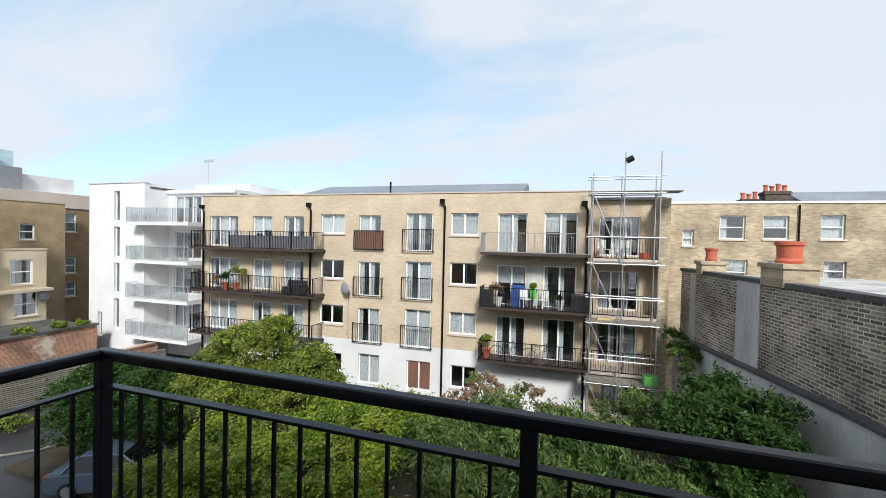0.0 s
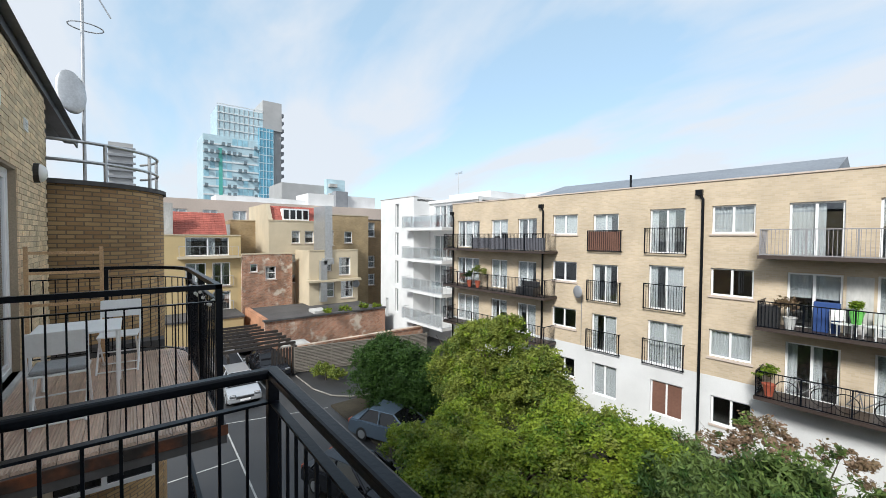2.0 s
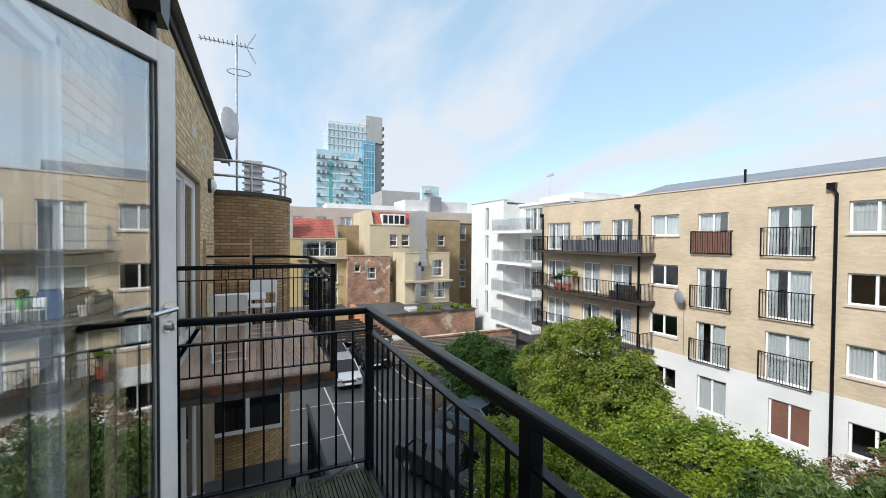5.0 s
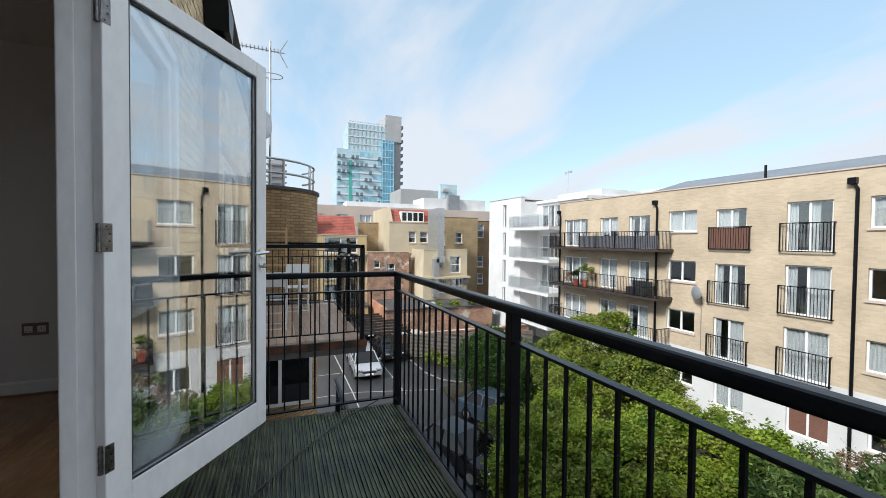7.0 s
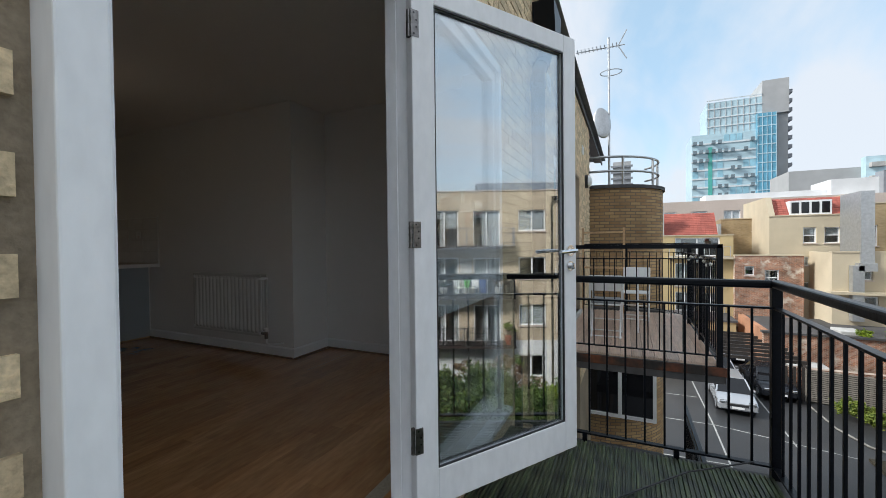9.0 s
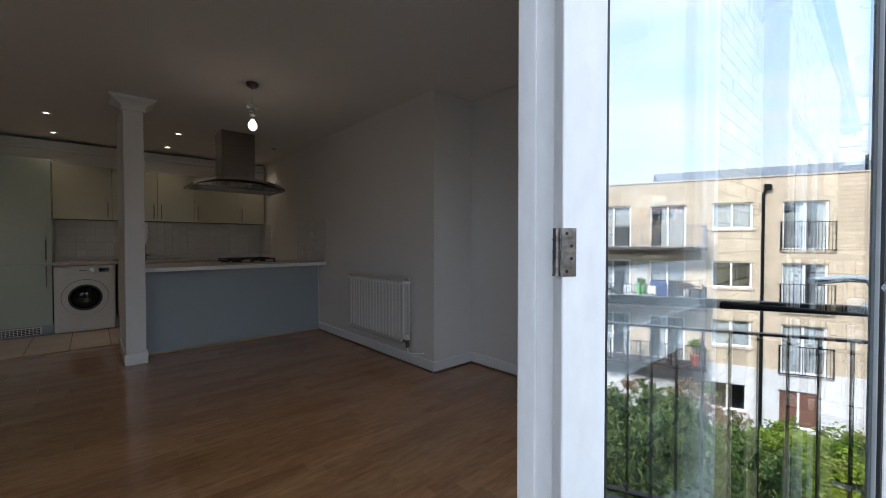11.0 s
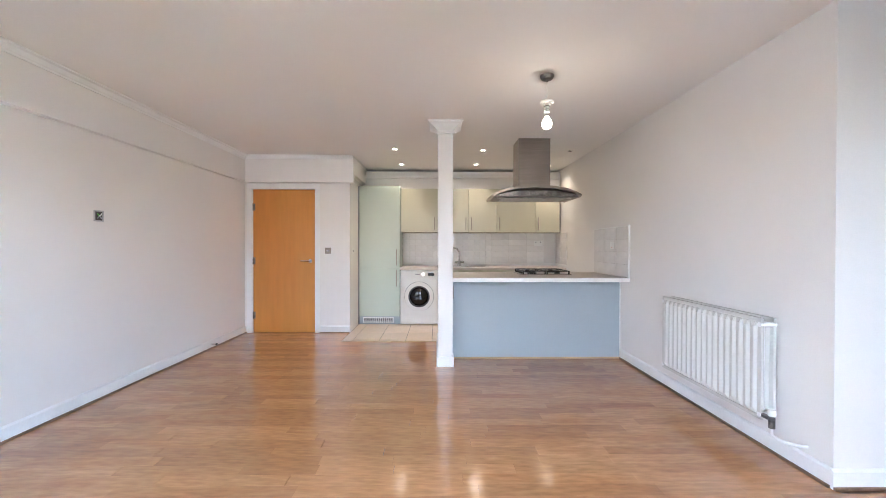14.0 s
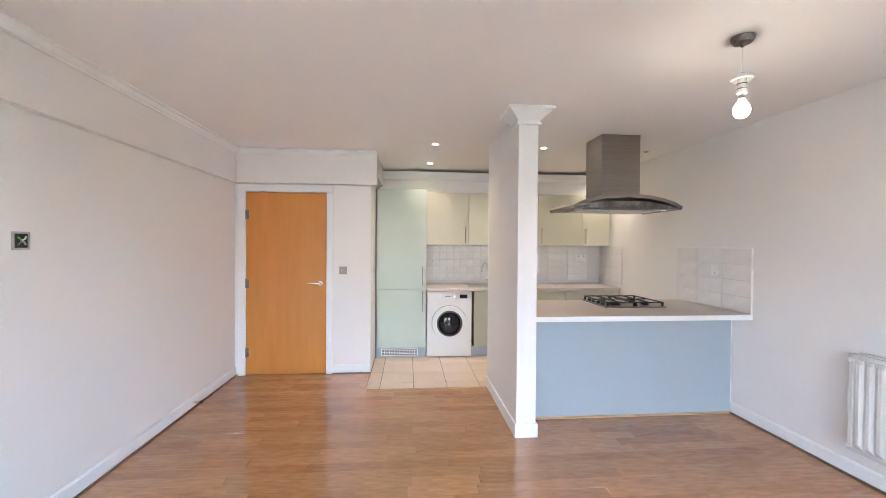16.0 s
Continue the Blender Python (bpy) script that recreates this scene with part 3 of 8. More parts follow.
b = rod(bmn(), (0.062, 0.0, 1.02), (0.062, 0.012, 1.02), 0.026, 20)
tube(b, [(0.062, 0.008, 1.02), (0.062, 0.045, 1.02), (0.075, 0.052, 1.02), (0.19, 0.052, 1.02)], 0.009, 10)
part("door_handle", b, CHROME, door, "satin chrome lever handle", smooth=True)
for z in (0.25, 1.02, 1.78):
    part("hinge", box(rod(bmn(), (dw + 0.002, 0.006, z - 0.05), (dw + 0.002, 0.006, z + 0.05), 0.007, 10), dw - 0.03, 0.0, z - 0.05, dw, 0.002, z + 0.05), HINGE_STEEL, door)

# ---- facade, eave and roof of the own building ----
SIDE_X0, SIDE_X1 = -2.14, -4.97
b = panel(bmn(), WALL_X0, 9.0, GROUND, EAVE, Y_IN, FACE - 0.012, [(2.85, 4.50, 0.25, 2.20), (OPEN_X0, OPEN_X1, OPEN_Z0, OPEN_Z1), (SIDE_X1, SIDE_X0, -0.16, 2.27),
          (SIDE_X1, SIDE_X0, -2.95, -0.55), (OPEN_X0, OPEN_X1, -2.75, -0.55), (SIDE_X1, SIDE_X0, -5.7, -3.3)])
facade = setting("wall_facade", b, MORTAR, "yellow stock brick facade with balcony doors", "wall")
b = box(bmn(), -11.6, FACE, EAVE - 0.09, 9.0, FACE + 0.035, EAVE + 0.02)
box(b, -11.6, -0.3, EAVE, 9.0, FACE, EAVE + 0.05)
setting("roof_gutter", b, PIPE_BLACK, "dark gutter along the eave", "gutter")
b = prism(bmn(), [(0.05, EAVE + 0.05), (-9.0, EAVE + 2.2), (-9.0, EAVE + 0.05)], "x", -11.6, 9.0)
setting("roof", b, SLATE, "grey slate pitched roof above the eave", "roof")
b = box(bmn(), -9.0, -7.3, GROUND, 9.0, -7.2, EAVE)
box(b, WALL_X0 + 0.01, -7.2, GROUND, WALL_X0 + 0.11, -0.3, EAVE)
box(b, 8.9, -7.2, GROUND, 9.0, -0.3, EAVE)
for z in (-0.35, -3.1, -5.9):
    box(b, WALL_X0 + 0.11, -7.2, z, 8.9, -0.3, z + 0.2)
for x in (-0.75, 5.0):
    box(b, x, -7.2, -0.15, x + 0.1, -0.3, EAVE)
setting("wall_shell", b, ROOM_SHADE, "plain walls and floors that close the building", "wall")

# ---- balcony door: frame, sidelight, open leaf ----
JAMB = 1.492
b = bmn()
for x0, x1 in ((OPEN_X0, OPEN_X0 + 0.055), (1.445, JAMB), (2.468, OPEN_X1)):
    box(b, x0, -0.13, OPEN_Z0 - 0.02, x1, -0.02, OPEN_Z1, 0.004)
for x0, x1 in ((1.418, 1.445), (2.433, 2.468)):
    box(b, x0, -0.13, OPEN_Z0 + 0.03, x1, -0.085, OPEN_Z1 - 0.05, 0.003)
box(b, JAMB, -0.125, OPEN_Z0, JAMB + 0.005, -0.075, 2.12, 0.003)
box(b, 1.46, -0.022, OPEN_Z0, 1.492, -0.006, OPEN_Z1, 0.003)
box(b, OPEN_X0, -0.13, OPEN_Z1 - 0.055, OPEN_X1, -0.02, OPEN_Z1)
box(b, JAMB, -0.13, 2.118, 2.468, -0.03, 2.19)
setting("window_frame", b, OLD_WHITE, "white painted timber frame round the balcony door", "door frame")
b = bmn()
for x, y, w, d in ((1.470, -0.006, 0.007, 0.006), (1.482, -0.006, 0.004, 0.004), (1.449, -0.020, 0.008, 0.007)):
    box(b, x, y, 0.0, x + w, y + d, OPEN_Z1, 0.001)
setting("trim", b, OLD_WHITE, "white moulded beads on the door jamb", "moulding")
# dark strip that stands for the shadow in the gap at the hinge side
setting("trim", box(bmn(), JAMB + 0.001, -0.021, 0.06, JAMB + 0.008, -0.012, 2.115), DARK_PLASTIC, "dark strip added for the shadowed gap in the door rebate", "seal")
b = box(bmn(), OPEN_X0 - 0.02, -0.129, -0.03, OPEN_X1 + 0.02, 0.035, 0.0)
box(b, JAMB, -0.13, 0.0, 2.468, -0.01, 0.062, 0.006)
setting("window_sill", b, OLD_WHITE, "white painted threshold of the balcony door", "threshold")
b = box(bmn(), OPEN_X0 - 0.004, Y_IN, -0.03, OPEN_X0 + 0.01, -0.13, OPEN_Z1)
box(b, OPEN_X1 - 0.01, Y_IN, 0, OPEN_X1 + 0.004, -0.13, OPEN_Z1)
box(b, OPEN_X0, Y_IN, OPEN_Z1 - 0.01, OPEN_X1, -0.13, OPEN_Z1 + 0.004)
setting("window_reveal", b, WHITE_WALL, "white painted inner reveal of the door opening", "reveal")
side = thing("window_1", "tall fixed sidelight with a white timber transom", "window", kind="structure")
fx0, fx1 = OPEN_X0 + 0.055, 1.445
b = bmn()
for z0, z1 in ((0.0, 0.10), (0.76, 0.90), (1.00, 1.08), (2.15, 2.215)):
    box(b, fx0, -0.115, z0, fx1, -0.045, z1, 0.006)
for x0, x1 in ((fx0, fx0 + 0.05), (fx1 - 0.05, fx1)):
    box(b, x0, -0.113, 0.0, x1, -0.047, 2.2, 0.006)
box(b, fx0, -0.09, 0.9, fx1, -0.06, 1.0)
part("window_frame", b, OLD_WHITE, side)
for z0, z1 in ((0.10, 0.76), (1.08, 2.15)):
    p = part("pane", box(bmn(), fx0 + 0.05, -0.084, z0, fx1 - 0.05, -0.078, z1), GLASS, side)
    p.visible_shadow = False

HX, HY = 1.527, 0.0
LEAF_W = 0.924
leaf_turn = math.degrees(math.atan2(0.497, 0.746 - HX))
leaf = thing("balcony_door", "white painted glazed door standing open onto the balcony", "door", pose(HX, HY, 0, 0, 0, leaf_turn), kind="structure")
LZ0, LZ1, ST = 0.072, 2.11, 0.105
b = bmn()
T0, T1 = -0.012, 0.033
box(b, 0.006, T0, LZ0, ST, T1, LZ1, 0.004)
box(b, LEAF_W - ST * 0.8, T0, LZ0, LEAF_W, T1, LZ1, 0.004)
box(b, ST, T0, LZ0, LEAF_W - ST * 0.8, T1, LZ0 + 0.145, 0.004)
box(b, ST, T0, LZ1 - 0.085, LEAF_W - ST * 0.8, T1, LZ1, 0.004)
part("door_frame", b, OLD_WHITE, leaf)
b = bmn()
gx0, gx1, gz0, gz1 = ST, LEAF_W - ST * 0.8, LZ0 + 0.145, LZ1 - 0.085
for y in (T0 + 0.004, T1 - 0.012):
    box(b, gx0, y, gz0, gx0 + 0.006, y + 0.008, gz1)
    box(b, gx1 - 0.006, y, gz0, gx1, y + 0.008, gz1)
    box(b, gx0, y, gz0, gx1, y + 0.008, gz0 + 0.006)
    box(b, gx0, y, gz1 - 0.006, gx1, y + 0.008, gz1)
part("glazing_bead", b, DARK_PLASTIC, leaf, "dark glazing bead")
p = part("pane", box(bmn(), gx0 - 0.004, 0.007, gz0 - 0.004, gx1 + 0.004, 0.013, gz1 + 0.004), DOOR_GLASS, leaf)
p.visible_shadow = False
part("lock_face", box(bmn(), LEAF_W - 0.001, 0.001, 0.94, LEAF_W + 0.002, 0.021, 1.15), CHROME, leaf, "steel lock face on the door edge")
for s in (-1, 1):
    y0 = T0 if s < 0 else T1
    hx = LEAF_W - 0.05
    b = rod(bmn(), (hx, y0, 1.06), (hx, y0 + s * 0.010, 1.06), 0.027, 24)
    tube(b, [(hx, y0, 1.06), (hx, y0 + s * 0.045, 1.06), (hx - 0.015, y0 + s * 0.055, 1.06), (hx - 0.125, y0 + s * 0.055, 1.055)], 0.0095, 12)
    rod(b, (hx, y0, 0.985), (hx, y0 + s * 0.008, 0.985), 0.025, 24)
    box(b, hx - 0.004, min(y0, y0 + s * 0.030), 0.970, hx + 0.004, max(y0, y0 + s * 0.030), 1.0, 0.002)
    part("door_handle", b, CHROME, leaf, "chrome lever handle", smooth=True)
for z in (0.349, 1.136, 1.93):
    b = rod(bmn(), (0.0, 0.002, z - 0.05), (0.0, 0.002, z + 0.05), 0.008, 10)
    for k in range(4):
        rod(b, (0.0, 0.002, z - 0.05 + k * 0.025), (0.0, 0.002, z - 0.047 + k * 0.025), 0.0095, 10)
    box(b, 0.003, -0.0135, z - 0.05, 0.036, -0.0115, z + 0.05)
    hinge = part("hinge", b, HINGE_STEEL, leaf, "dull steel butt hinge")
    for k in range(4):
        u = 0.015 if k % 3 == 0 else 0.025
        part("screw", rod(bmn(), (u, -0.0136, z - 0.039 + k * 0.026), (u, -0.0146, z - 0.039 + k * 0.026), 0.0035, 10), BLACK_IRON, hinge)
    plate = setting("hinge_plate", box(bmn(), JAMB - 0.032, -0.004, z - 0.05, HX - 0.004, -0.001, z + 0.05), HINGE_STEEL, "dull steel hinge plate on the jamb", "hinge")
    for k in range(4):
        u = JAMB - (0.012 if k % 3 == 0 else 0.022)
        part("screw", rod(bmn(), (u, -0.0041, z - 0.039 + k * 0.026), (u, -0.0050, z - 0.039 + k * 0.026), 0.0035, 10), BLACK_IRON, plate)
setting("keep_plate", box(bmn(), 2.463, -0.075, 0.95, 2.468, -0.035, 1.14), HINGE_STEEL, "steel lock keep on the door jamb", "lock keep")

# ---- own balcony ----
BALC_X0, BALC_X1, RAIL_Y, RAIL_TOP = -0.058, 4.75, 1.517, 0.867
b = box(bmn(), -0.10, FACE, DECK - 0.22, BALC_X1 + 0.05, 1.58, DECK - 0.03)
setting("balcony_slab", b, FELT, "dark balcony slab under the decking", "balcony")
railing = thing("balcony_railing", "black painted steel balcony railing with slim balusters", "railing", pose(BALC_X0, 0, 0), kind="structure")
b = box(bmn(), -0.03, RAIL_Y - 0.03, RAIL_TOP - 0.045, BALC_X1, RAIL_Y + 0.03, RAIL_TOP, 0.012)
part("top_rail", b, BLACK_METAL, railing)
part("top_rail", box(bmn(), -0.03, FACE, RAIL_TOP - 0.0455, 0.03, RAIL_Y + 0.0295, RAIL_TOP - 0.0005, 0.012), BLACK_METAL, railing)
for z in (0.700, -0.228):
    part("rail", box(bmn(), 0.0, RAIL_Y - 0.02, z, BALC_X1, RAIL_Y + 0.02, z + 0.012, 0.002), BLACK_METAL, railing)
    part("rail", box(bmn(), -0.02, 0.02, z, 0.02, RAIL_Y - 0.02, z + 0.012, 0.002), BLACK_METAL, railing)
post_mesh = mesh_of("post", box(bmn(), -0.025, -0.025, DECK - 0.03, 0.025, 0.025, RAIL_TOP - 0.04, 0.003), BLACK_METAL)
for x, y in ((0, RAIL_Y), (1.85, RAIL_Y), (3.70, RAIL_Y), (0, 0.0)):
    o = new("post", post_mesh)
    o.parent, o.location = railing, (x, y, 0)
bal_mesh = mesh_of("baluster", box(bmn(), -0.006, -0.006, -0.225, 0.006, 0.006, 0.705), BLACK_METAL)
for i in range(1, 42):
    x = i * 1.85 / 16
    if abs(x % 1.85) > 0.03 and abs(x % 1.85 - 1.85) > 0.03 and x < BALC_X1:
        o = new("baluster", bal_mesh)
        o.parent, o.location = railing, (x, RAIL_Y, 0)
for i in range(1, 13):
    o = new("baluster", bal_mesh)
    o.parent, o.location = railing, (0, RAIL_Y - i * 0.1135, 0)
for y in (0.45, 1.0):
    b = box(bmn(), -0.02, y, DECK - 0.03, 0.02, y + 0.03, -0.228)
    part("foot", b, BLACK_METAL, railing)


def deck_board_mesh(length, width, ridges, material, thick=0.028):
    """A grooved decking board along x."""
    prof = [(0, 0)]
    for i in range(ridges):
        a = i / ridges * width
        w = width / ridges
        prof += [(a + 0.10 * w, thick), (a + 0.60 * w, thick), (a + 0.70 * w, thick - 0.009), (a + 0.99 * w, thick - 0.009)]
    prof += [(width, 0)]
    return mesh_of("deck_board", prism(bmn(), prof, "x", 0, length), material)


decking = thing("decking", "wet mossy grooved timber decking", "decking", kind="structure")
board = deck_board_mesh(BALC_X1 + 0.0, 0.1185, 5, WET_DECK)
for i in range(13):
    o = new("deck_board", board)
    o.parent, o.location = decking, (-0.02, -0.06 + i * 0.120, DECK - 0.028 + random.uniform(-0.0015, 0.0015))

# ---- next door's balcony ----
NX0, NX1, NY1, N_RAIL, N_DECK = -5.30, -2.13, 1.604, 1.061, -0.20
b = box(bmn(), NX0, FACE, N_DECK - 0.20, NX1 + 0.03, NY1 + 0.05, N_DECK - 0.03)
setting("balcony_slab", b, FELT, "dark slab edge of the next balcony", "balcony")
setting("balcony_edge", box(bmn(), NX1 + 0.03, FACE, N_DECK - 0.12, NX1 + 0.045, NY1 + 0.06, N_DECK - 0.025, 0.003), RUST, "rusty fascia of the next balcony", "fascia")
decking2 = thing("decking", "red-brown grooved timber decking of the next balcony", "decking", kind="structure")
board2 = deck_board_mesh(NX1 - NX0 - 0.02, 0.116, 5, RED_DECK)
for i in range(14):
    o = new("deck_board", board2)
    o.parent, o.location = decking2, (NX0 + 0.01, FACE + 0.01 + i * 0.120, N_DECK - 0.028 + random.uniform(-0.002, 0.002))


def rail_run(rail_thing, points, top, low, foot, spacing, thick=0.05):
    """Railing along a line of (x, y) points: rails in one piece, balusters one by one."""
    for z, h, w in ((top - 0.045, 0.045, thick), (low, 0.012, 0.036), (foot, 0.012, 0.036)):
        bm = bmn()
        for (ax, ay), (bx, by) in zip(points, points[1:]):
            d = Vector((bx - ax, by - ay, 0))
            n = Vector((-d.y, d.x, 0)).normalized() * w / 2
            e = d.normalized() * (w / 2 if w > 0.04 else 0)
            q = [Vector((ax, ay, 0)) - e, Vector((bx, by, 0)) + e]
            vs = [bm.verts.new((*(p + s * n).xy, zz)) for zz in (z, z + h) for p, s in ((q[0], 1), (q[1], 1), (q[1], -1), (q[0], -1))]
            for f in ((3, 2, 1, 0), (4, 5, 6, 7), (0, 1, 5, 4), (1, 2, 6, 5), (2, 3, 7, 6), (3, 0, 4, 7)):
                bm.faces.new([vs[i] for i in f])
        bmesh.ops.recalc_face_normals(bm, faces=bm.faces[:])
        part("top_rail" if w > 0.04 else "rail", bm, BLACK_METAL, rail_thing)
    me = mesh_of("baluster", box(bmn(), -0.006, -0.006, foot, 0.006, 0.006, low + 0.004), BLACK_METAL)
    walked = 0.0
    for (ax, ay), (bx, by) in zip(points, points[1:]):
        length = math.hypot(bx - ax, by - ay)
        s = (-walked) % spacing
        while s < length:
            o = new("baluster", me)
            o.parent, o.location = rail_thing, (ax + (bx - ax) * s / length, ay + (by - ay) * s / length, 0)
            s += spacing
        walked += length


rail2 = thing("balcony_railing", "black steel railing of the next balcony with a curved end", "railing", kind="structure")
arc = [(-4.42 - 0.85 * math.sin(a), NY1 - 0.85 + 0.85 * math.cos(a)) for a in np.linspace(0, math.pi / 2, 7)]
rail_run(rail2, [(NX1, FACE), (NX1, NY1)], N_RAIL, 0.90, -0.12, 0.113)
rail_run(rail2, [(NX1, NY1)] + arc + [(-5.27, FACE)], N_RAIL - 0.001, 0.899, -0.121, 0.113)
me = mesh_of("post", box(bmn(), -0.028, -0.028, N_DECK - 0.16, 0.028, 0.028, N_RAIL - 0.04, 0.003), BLACK_METAL)
for x, y in ((NX1, NY1), (NX1, 0.02), (-3.3, NY1), (-4.42, NY1), (-5.27, 0.7)):
    o = new("post", me)
    o.parent, o.location = rail2, (x, y, 0)
part("bracket", tube(bmn(), [(NX1, FACE + 0.02, N_RAIL - 0.03), (NX1 + 0.03, FACE + 0.03, N_RAIL - 0.12), (NX1 + 0.02, FACE + 0.05, N_RAIL - 0.2)], 0.012, 8), BLACK_METAL, rail2)
# the balcony one storey down
b = box(bmn(), NX0, FACE, N_DECK - 2.95, NX1 + 0.03, NY1 + 0.05, N_DECK - 2.75)
setting("balcony_slab", b, FELT, "dark balcony slab one storey down", "balcony")
rail3 = thing("balcony_railing", "black steel railing of the balcony one storey down", "railing", kind="structure")
rail_run(rail3, [(NX1, 0.02), (NX1, NY1), (-4.9, NY1)], N_RAIL - 2.75, 0.9 - 2.75, -0.12 - 2.75, 0.113)


PALE_BLIND = paint("pale_blue_blind", (0.66, 0.71, 0.75), 0.8, grain=30, vary=0.03, stain=2, stain_amount=0.05, bump=0.05)


def sliding_window(x0, x1, z0, z1, name, label, transom=None):
    """White framed sliding doors in the facade."""
    w = thing(name, label, "window", kind="structure")
    bm = bmn()
    for a, c in ((x0, x0 + 0.06), (x1 - 0.06, x1)):
        box(bm, a, -0.26, z0, c, FACE - 0.08, z1, 0.004)
    for a, c in ((z0, z0 + 0.07), (z1 - 0.06, z1)):
        box(bm, x0 + 0.06, -0.26, a, x1 - 0.06, FACE - 0.08, c, 0.004)
    part("window_frame", bm, GLOSS_WHITE, w)
    n = 3
    bay = (x1 - x0 - 0.12) / n
    for i in range(n):
        a = x0 + 0.06 + i * bay
        bm = bmn()
        y = -0.19 - 0.03 * (i % 2)
        for p, q in ((a, a + 0.055), (a + bay - 0.055, a + bay)):
            box(bm, p, y - 0.02, z0 + 0.07, q, y + 0.02, z1 - 0.06, 0.004)
        for p, q in ((z0 + 0.07, z0 + 0.13), (z1 - 0.115, z1 - 0.06)):
            box(bm, a + 0.055, y - 0.02, p, a + bay - 0.055, y + 0.02, q)
        if transom and i == n - 1:
            box(bm, a + 0.055, y - 0.02, transom, a + bay - 0.055, y + 0.02, transom + 0.1)
        sash = part("sash", bm, GLOSS_WHITE, w)
        g = part("pane", box(bmn(), a + 0.05, y - 0.004, z0 + 0.12, a + bay - 0.05, y + 0.004, z1 - 0.11), GLASS if z0 == 0.25 else SLIDE_GLASS, sash)
        g.visible_shadow = False
    if z0 != 0.25:
        box_b = box(bmn(), x0 + 0.1, -0.42, z0, x1 - 0.9, -0.40, z1 - 0.06)
        part("curtain", box_b, CURTAIN, w, "pale drawn curtain")
        part("curtain", box(bmn(), x1 - 0.88, -0.27, z0 + 0.08, x1 - 0.09, -0.262, z1 - 0.07), PALE_BLIND, w, "pale blue-grey blind behind the glass")
    part("window_sill", box(bmn(), x0 - 0.03, -0.30, z0 - 0.05, x1 + 0.03, FACE + 0.04, z0), GREY_RENDER, w)
    return w


sliding_window(SIDE_X1, SIDE_X0, -0.16, 2.27, "window_2", "white framed sliding doors of the next flat", 0.62)
sliding_window(SIDE_X1, SIDE_X0, -2.95, -0.55, "window_3", "white framed sliding doors one storey down")
sliding_window(SIDE_X1, SIDE_X0, -5.7, -3.3, "window_4", "white framed sliding doors two storeys down")
# window_6 is never in view; added to bring daylight onto the east wall
sliding_window(2.85, 4.50, 0.25, 2.20, "window_6", "unseen white framed window beside the balcony door, added for daylight")
sliding_window(OPEN_X0, OPEN_X1, -2.75, -0.55, "window_5", "white framed doors below the balcony")

# ---- floors ----
setting("floor", box(bmn(), -0.62, Y_BACK - 0.15, -0.12, X_EAST + 0.15, -0.13, -0.011), DARK_WOOD, "dark screed under the floor coverings", "floor")

# ---- ground and yard ----
setting("ground", box(bmn(), -1500, -1500, GROUND - 0.5, 1500, 1500, GROUND - 0.02), ASPHALT, "grey ground reaching to the horizon", "ground")
setting("road", box(bmn(), -36, 0.05, GROUND - 0.02, 9, 10.6, GROUND), ASPHALT, "wet dark asphalt car park", "car park")
setting("garden_bed", box(bmn(), -19, 9.6, GROUND - 0.018, 6.5, 20.6, GROUND + 0.12), SOIL, "dark soil bed under the trees", "garden bed")

# ---- the apartment block across the yard ----
B_AT = pose(-10.14, 20.74, 0, 0, 0, 2)
block = thing("apartment_building", "four-storey beige brick apartment block with white ground floor", "building", B_AT)
U0, U1, B_TOP, BAND = -11.35, 12.95, 4.02, -4.5
windows = []   # u0, u1, z0, z1, bays, curtain
for z, top in ((0.80, True), (-1.90, False), (-4.60, False)):
    windows += [(-2.35, -0.75, z + 0.92, z + 2.05, 2, 1 if top else 0), (0.20, 1.60, z, z + 2.0, 2, 0.3), (3.15, 4.70, z, z + 2.12, 2, 0.15 if z > -4 else 1),
                (5.75, 7.28, z + 0.95, z + 2.15, 2, 0 if z == -1.9 else 1), (8.32, 9.86, z + 0.0, z + 2.13, 2, 0.2), (10.70, 12.32, z, z + 2.16, 2, 0.2),
                (-10.75, -8.45, z, z + 1.92, 3, 0.6), (-7.30, -5.85, z, z + 1.92, 2, 0.5), (-4.98, -3.52, z, z + 1.92, 2, 0.4)]
windows += [(0.30, 1.66, -7.0, -5.28, 2, 1), (3.33, 4.77, -7.0, -5.36, 2, 2), (5.88, 7.34, -6.6, -5.36, 2, 0), (-2.2, -0.8, -6.5, -5.4, 2, 0)]
holes = [w[:4] for w in windows]
part("wall", panel(bmn(), U0, U1, BAND, B_TOP, 0, 0.35, holes), B_BRICK, block, "beige brick upper wall")
part("wall", panel(bmn(), U0, U1, GROUND, BAND, -0.012, 0.35, holes), WHITE_RENDER, block, "white rendered ground-floor wall")
# dark sheet and floors that stand for the dim interiors
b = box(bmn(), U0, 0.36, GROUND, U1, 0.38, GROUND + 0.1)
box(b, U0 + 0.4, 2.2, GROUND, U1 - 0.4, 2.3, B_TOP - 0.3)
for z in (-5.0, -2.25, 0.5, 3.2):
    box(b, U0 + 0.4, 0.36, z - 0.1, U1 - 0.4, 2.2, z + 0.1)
part("rooms", b, ROOM_SHADE, block, "dark liner behind the windows, with the rooms' dimness in its colour")
part("wall", box(bmn(), U0, 0.35, GROUND, U0 + 0.3, 12, B_TOP), B_BRICK, block)
part("wall", box(bmn(), U1 - 0.3, 0.35, GROUND, U1, 12, B_TOP), B_BRICK, block)
part("wall", box(bmn(), U0 + 0.3, 11.7, GROUND, U1 - 0.3, 12, B_TOP), B_BRICK, block)
